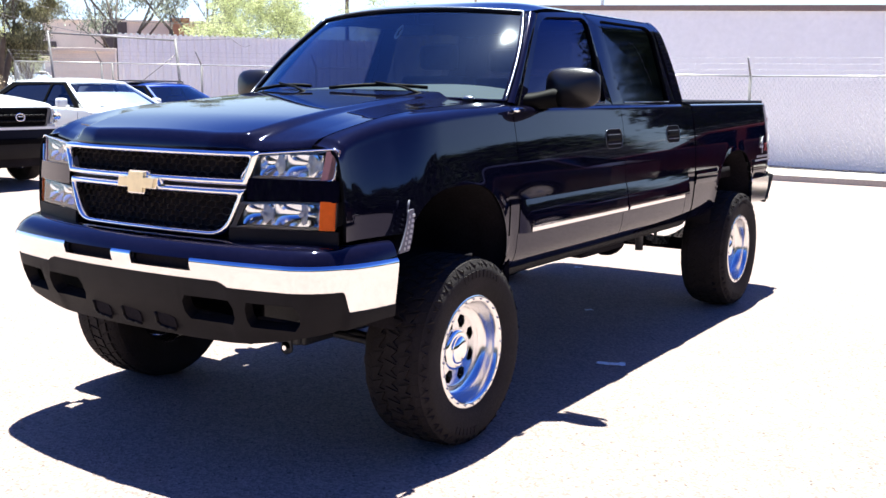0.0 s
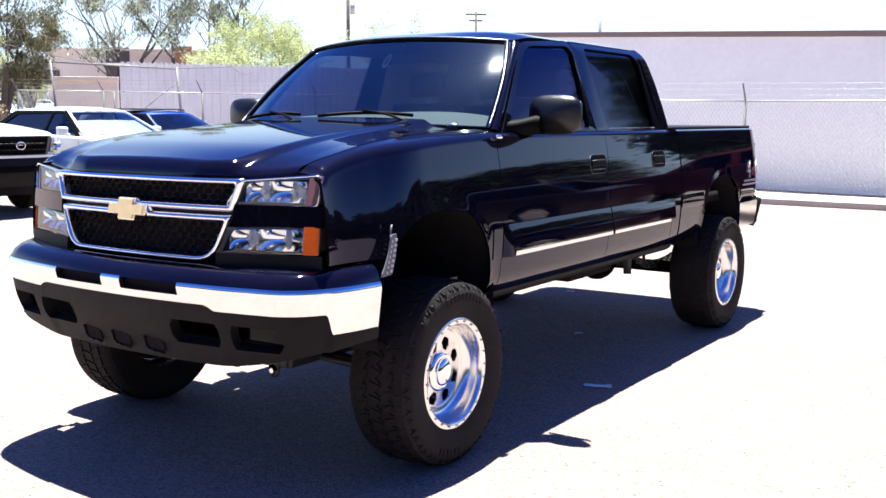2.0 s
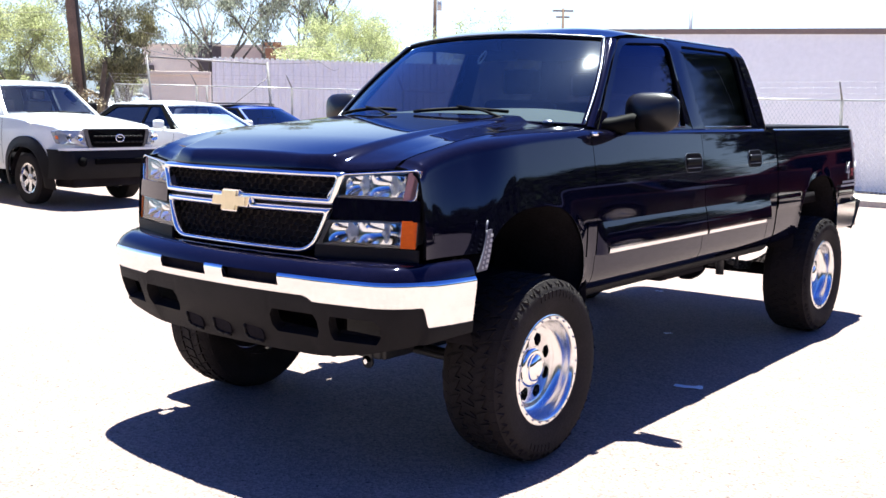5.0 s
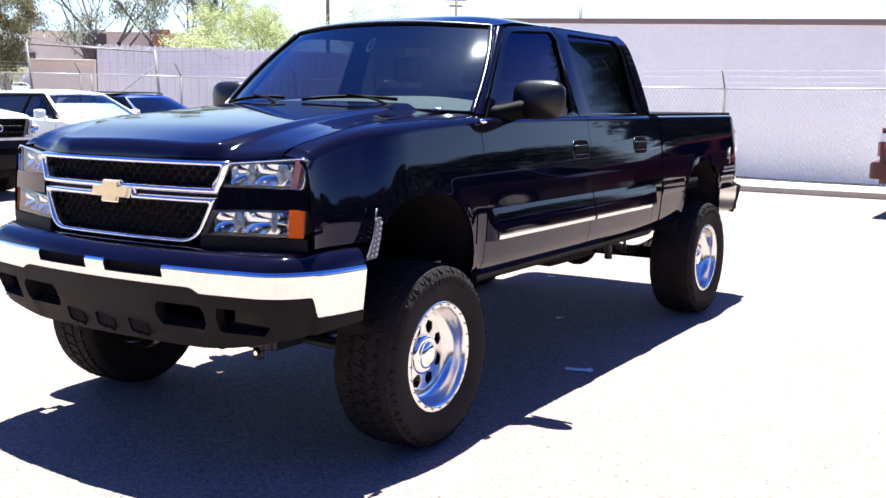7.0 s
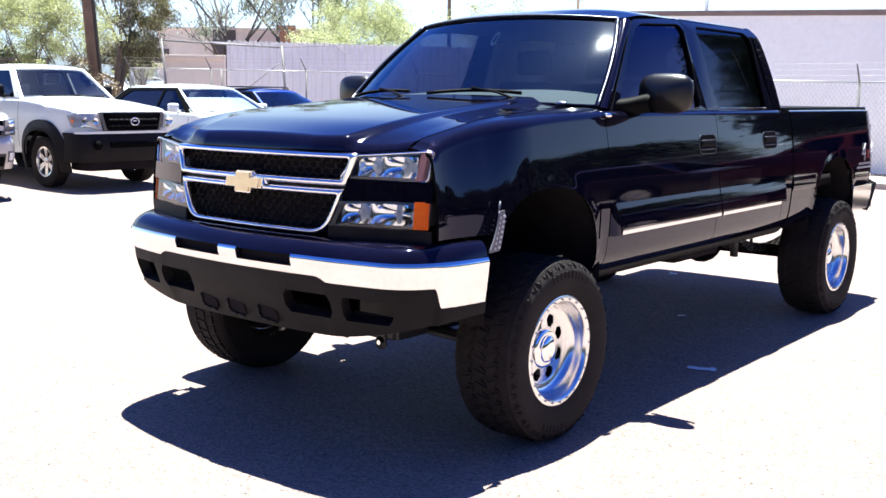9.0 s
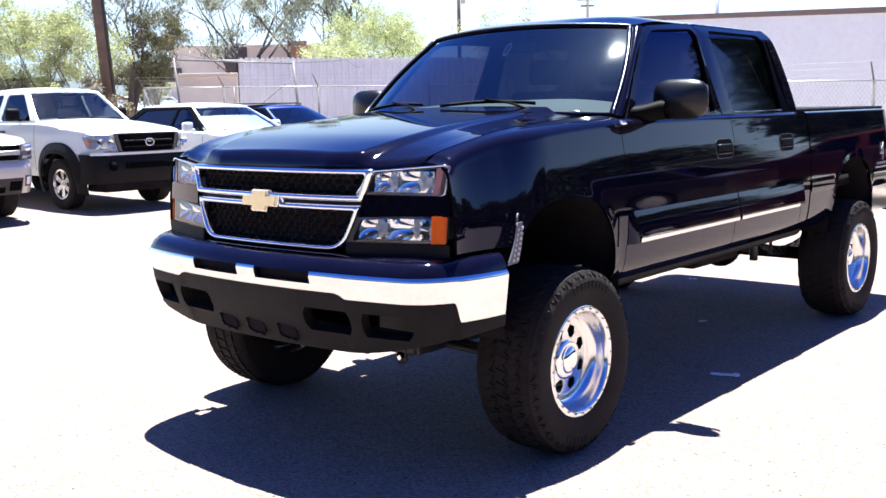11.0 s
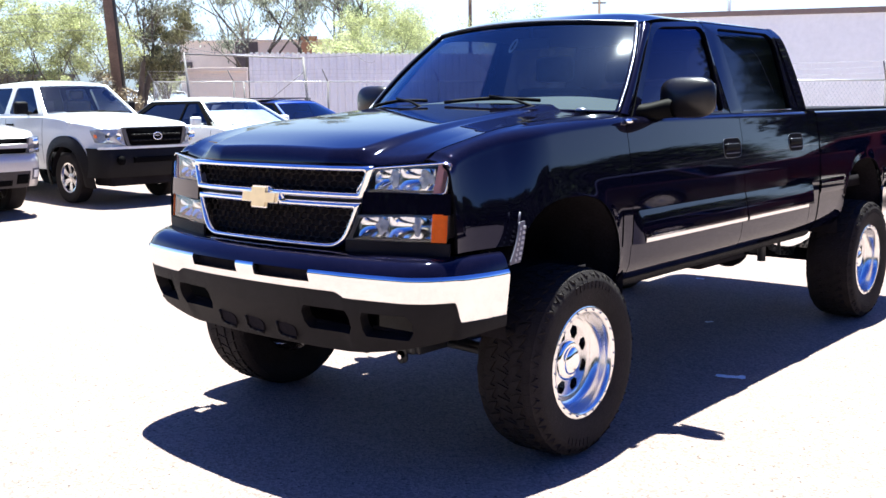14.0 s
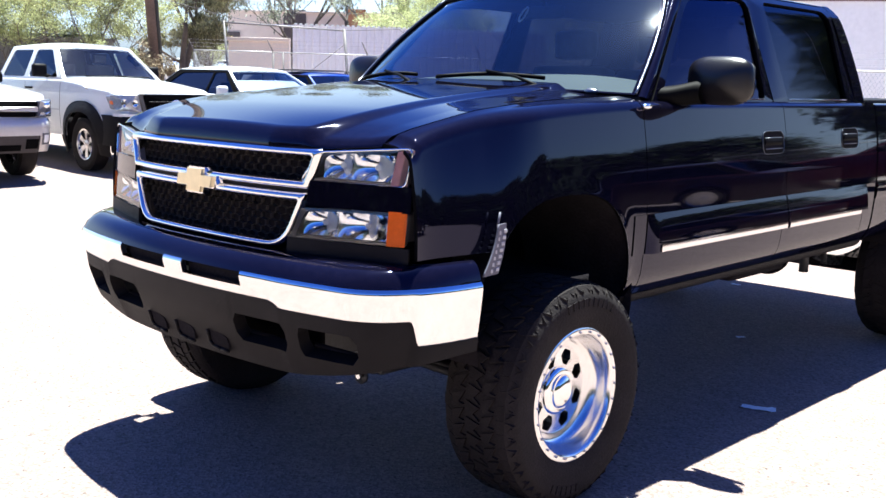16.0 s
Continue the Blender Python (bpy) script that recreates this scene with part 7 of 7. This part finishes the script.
rod(bm, (-42.0, 69.1, 0.3), (-42.0, 69.1, 10.2), 0.13, 0.11, seg=10)
part("pole", bm, POLE, mid)
for z, w in ((10.0, 0.85), (9.5, 0.55)):
    bm = bmesh.new()
    box(bm, -42.0 - w, -42.0 + w, 69.0, 69.12, z - 0.06, z + 0.06, 0.01, Matrix.Rotation(radians(40), 4, "Z"))
    part("cross_arm", bm, POLE, mid)
bm = bmesh.new()
rod(bm, (-9.78, 24.4, 2.5), (-9.78, 24.4, 4.78), 0.05, seg=10)
tagged(part("vent_pipe", bm, GALV, None, "thin vent pipe on the warehouse roof"), category="pipe")
for dz, dx in ((3.55, 0), (4.0, 0.3)):
    bm = bmesh.new()
    pts = [Vector((-36 + dx, 2.0, dz + 1.0)), Vector((-20.8, 11.25, dz)), Vector((-18.0, 17.5, dz - 0.6)), Vector((-30, 31, dz + 0.4))]
    for p, q in zip(pts, pts[1:]):
        k = 8
        ps = [p.lerp(q, i / k) - Vector((0, 0, 0.35 * math.sin(math.pi * i / k))) for i in range(k + 1)]
        for a, b in zip(ps, ps[1:]):
            rod(bm, a, b, 0.008, seg=4, caps=False)
    bmesh.ops.remove_doubles(bm, verts=bm.verts[:], dist=0.006)
    tagged(part("overhead_cable", bm, POSTGREY, None, "thin overhead cable from the pole"), category="cable")


# ---------------------------------------------------------------- trees
def make_tree(name, label, base, height, spread, seed, leaf, stems, clumps, leaf_size, droop=0.3, lean=(0, 0), bare=0.35, leaves=34, apart=0.0, girth=1.0):
    rng = random.Random(seed)
    t = root(name, label, "tree", Matrix.Translation(base), "trees behind the fence")
    bm = bmesh.new()
    tips = []

    def limb(p, d, ln, r, lev):
        n = 4
        for i in range(n):
            d = (d + Vector((rng.uniform(-1, 1), rng.uniform(-1, 1), rng.uniform(-0.3, 0.7))) * 0.16).normalized()
            q = p + d * ln / n
            r2 = r * 0.86
            rod(bm, p, q, r, r2, seg=6 if r > 0.04 else 4, caps=False)
            p, r = q, r2
            if lev > 1:
                tips.append(p.copy())
            if lev < 4 and i >= 1 and rng.random() < 0.55:
                side = Vector((rng.uniform(-1, 1), rng.uniform(-1, 1), rng.uniform(-0.15, 0.8))).normalized()
                limb(p, (d * 0.55 + side * 0.8).normalized(), ln * rng.uniform(0.5, 0.72), r * 0.6, lev + 1)
        if lev < 4:
            for k in range(2):
                side = Vector((rng.uniform(-1, 1) * spread, rng.uniform(-1, 1) * spread, rng.uniform(0.0, 0.8))).normalized()
                limb(p, (d * 0.6 + side * 0.75).normalized(), ln * rng.uniform(0.55, 0.78), r * 0.7, lev + 1)
        else:
            tips.append(p.copy())
    for k in range(stems):
        a = 2 * math.pi * (k + rng.random()) / stems
        tilt = (0.10 if stems == 1 else 0.42) * spread
        d = Vector((math.cos(a) * tilt + lean[0], math.sin(a) * tilt + lean[1], 1)).normalized()
        limb(Vector((0, 0, 0)), d, height * 0.42, (0.17 if stems == 1 else 0.10) * girth * height / 7, 0)
    part("trunk", bm, BARK, t)
    rng.shuffle(tips)
    tips = [p for p in tips if p.z > height * bare]
    if apart:
        kept = []
        for p in tips:
            if all((p - q).length > apart for q in kept):
                kept.append(p)
        tips = kept
    tips = tips[:clumps]
    verts, faces = [], []
    for c in tips:
        rad = (rng.uniform(0.28, 0.50) if apart else rng.uniform(0.22, 0.55)) * height / 7
        for i in range(leaves):
            o = Vector((rng.gauss(0, 1), rng.gauss(0, 1), rng.gauss(0, 0.75) - droop * 0.5)) * rad * 0.62
            p = c + o
            u = Vector((rng.uniform(-1, 1), rng.uniform(-1, 1), rng.uniform(-1, 0.4) - droop)).normalized()
            v = u.cross(Vector((rng.uniform(-1, 1), rng.uniform(-1, 1), rng.uniform(-1, 1)))).normalized()
            ls = leaf_size * rng.uniform(0.6, 1.4)
            k = len(verts)
            verts += [tuple(p - u * ls), tuple(p + v * ls * 0.36), tuple(p + u * ls), tuple(p - v * ls * 0.36)]
            faces.append((k, k + 1, k + 2, k + 3))
    me = bpy.data.meshes.new("crown")
    me.from_pydata(verts, [], faces)
    me.materials.append(leaf)
    cr = new("crown", me)
    cr.parent = t
    tagged(cr, kind="stuff")
    return t


EU = "tall sparse grey-green eucalyptus tree with bare pale limbs"
make_tree("eucalyptus_tree", EU, (-36.3, 28.3, 0.7), 8.8, 1.2, 3, LEAF_G, 2, 20, 0.085, 0.9, bare=0.32, leaves=400, apart=1.75, girth=1.5)
make_tree("eucalyptus_tree", EU, (-33.2, 29.6, 0.7), 8.6, 1.0, 8, LEAF_G, 2, 19, 0.085, 0.9, bare=0.34, leaves=400, apart=1.75, girth=1.5)
make_tree("eucalyptus_tree", EU, (-31.0, 30.8, 0.7), 9.0, 0.9, 12, LEAF_E, 1, 20, 0.085, 0.9, bare=0.32, leaves=400, apart=1.75, girth=1.4)
DT = "dark olive tree with drooping foliage behind the pole"
make_tree("eucalyptus_tree", "bare-limbed dark grey tree behind the pole", (-28.6, 17.0, 0.5), 6.6, 0.36, 21, LEAF_G, 2, 60, 0.06, 0.4, bare=0.26, leaves=90, apart=0.45, girth=1.6)
make_tree("eucalyptus_tree", DT, (-28.0, 18.0, 0.5), 4.1, 0.30, 22, LEAF_K, 4, 40, 0.06, 0.9, bare=0.08, leaves=260, apart=0.30)
make_tree("eucalyptus_tree", DT, (-30.9, 11.9, 0.6), 7.4, 0.45, 23, LEAF_K, 1, 60, 0.075, 0.9, bare=0.35, leaves=110)
PV = "yellow-green palo verde tree with fine feathery foliage"
make_tree("palo_verde_tree", PV, (-28.4, 29.4, 0.6), 5.6, 1.6, 31, LEAF_Y, 4, 240, 0.046, 0.1, bare=0.36, leaves=170)
make_tree("palo_verde_tree", PV, (-23.4, 33.3, 0.6), 5.5, 1.5, 37, LEAF_Y, 4, 170, 0.050, 0.1, bare=0.36, leaves=110)
make_tree("palo_verde_tree", PV, (-25.6, 12.5, 0.5), 4.3, 1.7, 41, LEAF_Y, 5, 220, 0.036, 0.1, bare=0.28, leaves=170)
make_tree("palo_verde_tree", PV, (-27.4, 10.6, 0.5), 4.4, 1.6, 43, LEAF_Y, 5, 220, 0.036, 0.1, bare=0.28, leaves=170)


def make_dense_tree(name, label, base, height, radius, seed, leaf):
    """A low-branching tree whose foliage hangs to the ground."""
    rng = random.Random(seed)
    t = root(name, label, "tree", Matrix.Translation(base), "shade trees round the lot")
    bm = bmesh.new()
    for k in range(7):
        a = 2 * math.pi * (k + rng.random() * 0.5) / 7
        p, d, r = Vector((0, 0, -0.1)), Vector((math.cos(a) * 0.45, math.sin(a) * 0.45, 1)).normalized(), 0.13
        for i in range(5):
            d = (d + Vector((rng.uniform(-1, 1), rng.uniform(-1, 1), rng.uniform(-0.4, 0.4))) * 0.2).normalized()
            q = p + d * height * 0.13
            rod(bm, p, q, r, r * 0.75, seg=6, caps=False)
            p, r = q, r * 0.75
    part("trunk", bm, BARK, t)
    verts, faces = [], []
    for c in range(520):
        a, h = rng.uniform(0, 2 * math.pi), rng.random() ** 0.8
        lobe = 1 + 0.16 * math.sin(3 * a + 5 * h) + 0.10 * math.sin(7 * a - 9 * h)
        rr = radius * lobe * math.sqrt(max(0.0, 1 - (max(0.0, h - 0.35) / 0.65) ** 2)) * (0.72 + 0.28 * min(1, h / 0.35)) * rng.uniform(0.55, 1.0)
        cen = Vector((rr * math.cos(a), rr * math.sin(a), 0.25 + (height - 0.4) * h * (0.93 + 0.07 * lobe)))
        for i in range(46):
            p = cen * (0.78 if i < 8 else 1.0)
            p = p + Vector((rng.gauss(0, 1), rng.gauss(0, 1), rng.gauss(0, 0.8))) * 0.36
            p.z = max(0.05, p.z)
            u = Vector((rng.uniform(-1, 1), rng.uniform(-1, 1), rng.uniform(-1, 0.4))).normalized()
            v = u.cross(Vector((rng.uniform(-1, 1), rng.uniform(-1, 1), rng.uniform(-1, 1)))).normalized()
            ls = (0.75 if i < 8 else 0.16) * rng.uniform(0.6, 1.4)
            k = len(verts)
            verts += [tuple(p - u * ls), tuple(p + v * ls * 0.5), tuple(p + u * ls), tuple(p - v * ls * 0.5)]
            faces.append((k, k + 1, k + 2, k + 3))
    me = bpy.data.meshes.new("crown")
    me.from_pydata(verts, [], faces)
    me.materials.append(leaf)
    cr = new("crown", me)
    cr.parent = t
    tagged(cr, kind="stuff")
    return t


SIDE = "dense dark green tree out of view, added for the truck's dark reflections"
# the tree that is mirrored green in the rear door and window
unseen_tree = make_dense_tree("unseen_tree", SIDE, (5.9, 25.4, 0.0), 11.5, 3.5, 51, LEAF_S)
# added ring of unseen copies that keeps bright sky out of the paint's reflections
for i in range(27):
    az = radians(29 + 7.4 * i)
    d = 29 + 1.6 * math.sin(2.3 * i) + 3.0 * smooth01((i - 11) / 6)
    copy_thing(unseen_tree, Matrix.Translation((d * math.sin(az), -1 + d * math.cos(az), 0)) @ Matrix.Rotation(radians(73 * i), 4, "Z") @ Matrix.Diagonal((1.06, 1.06, 0.33 + 0.03 * math.sin(3.7 * i) + 0.22 * math.exp(-((i - 9) / 3.5) ** 2) + 0.24 * smooth01((i - 9) / 4), 1)))
make_tree("desert_bush", "dry straw-coloured bush at the pole's foot", (-20.0, 10.74, 0.4), 1.8, 1.2, 61, LEAF_D, 5, 50, 0.035, 0.1, bare=0.3, leaves=110)

make_tree("desert_bush", "dark dry scrub far beyond the fence", (-55.3, 34.4, 1.1), 4.0, 1.5, 62, LEAF_K, 6, 60, 0.09, 0.2, bare=0.10, leaves=120)
make_tree("desert_bush", "dark dry scrub far beyond the fence", (-54.4, 36.0, 1.1), 4.2, 1.4, 63, LEAF_K, 6, 60, 0.09, 0.2, bare=0.10, leaves=120)
make_tree("desert_bush", "small yellow-green bush behind the fence", (-40.5, 26.2, 0.8), 2.4, 1.0, 64, LEAF_Y, 6, 50, 0.036, 0.1, bare=0.15, leaves=110)
make_tree("desert_bush", "pale green bush beside the pole's foot", (-20.8, 10.1, 0.4), 1.7, 1.4, 65, LEAF_Y, 6, 50, 0.034, 0.1, bare=0.2, leaves=120)

# cars far beyond the fence
for x, y, a in ((-47.6, 29.2, 62), (-45.6, 30.6, 66)):
    far_car = copy_thing(sed, parked(x, y, a))
    tagged(far_car, "white car far beyond the fence", "car")
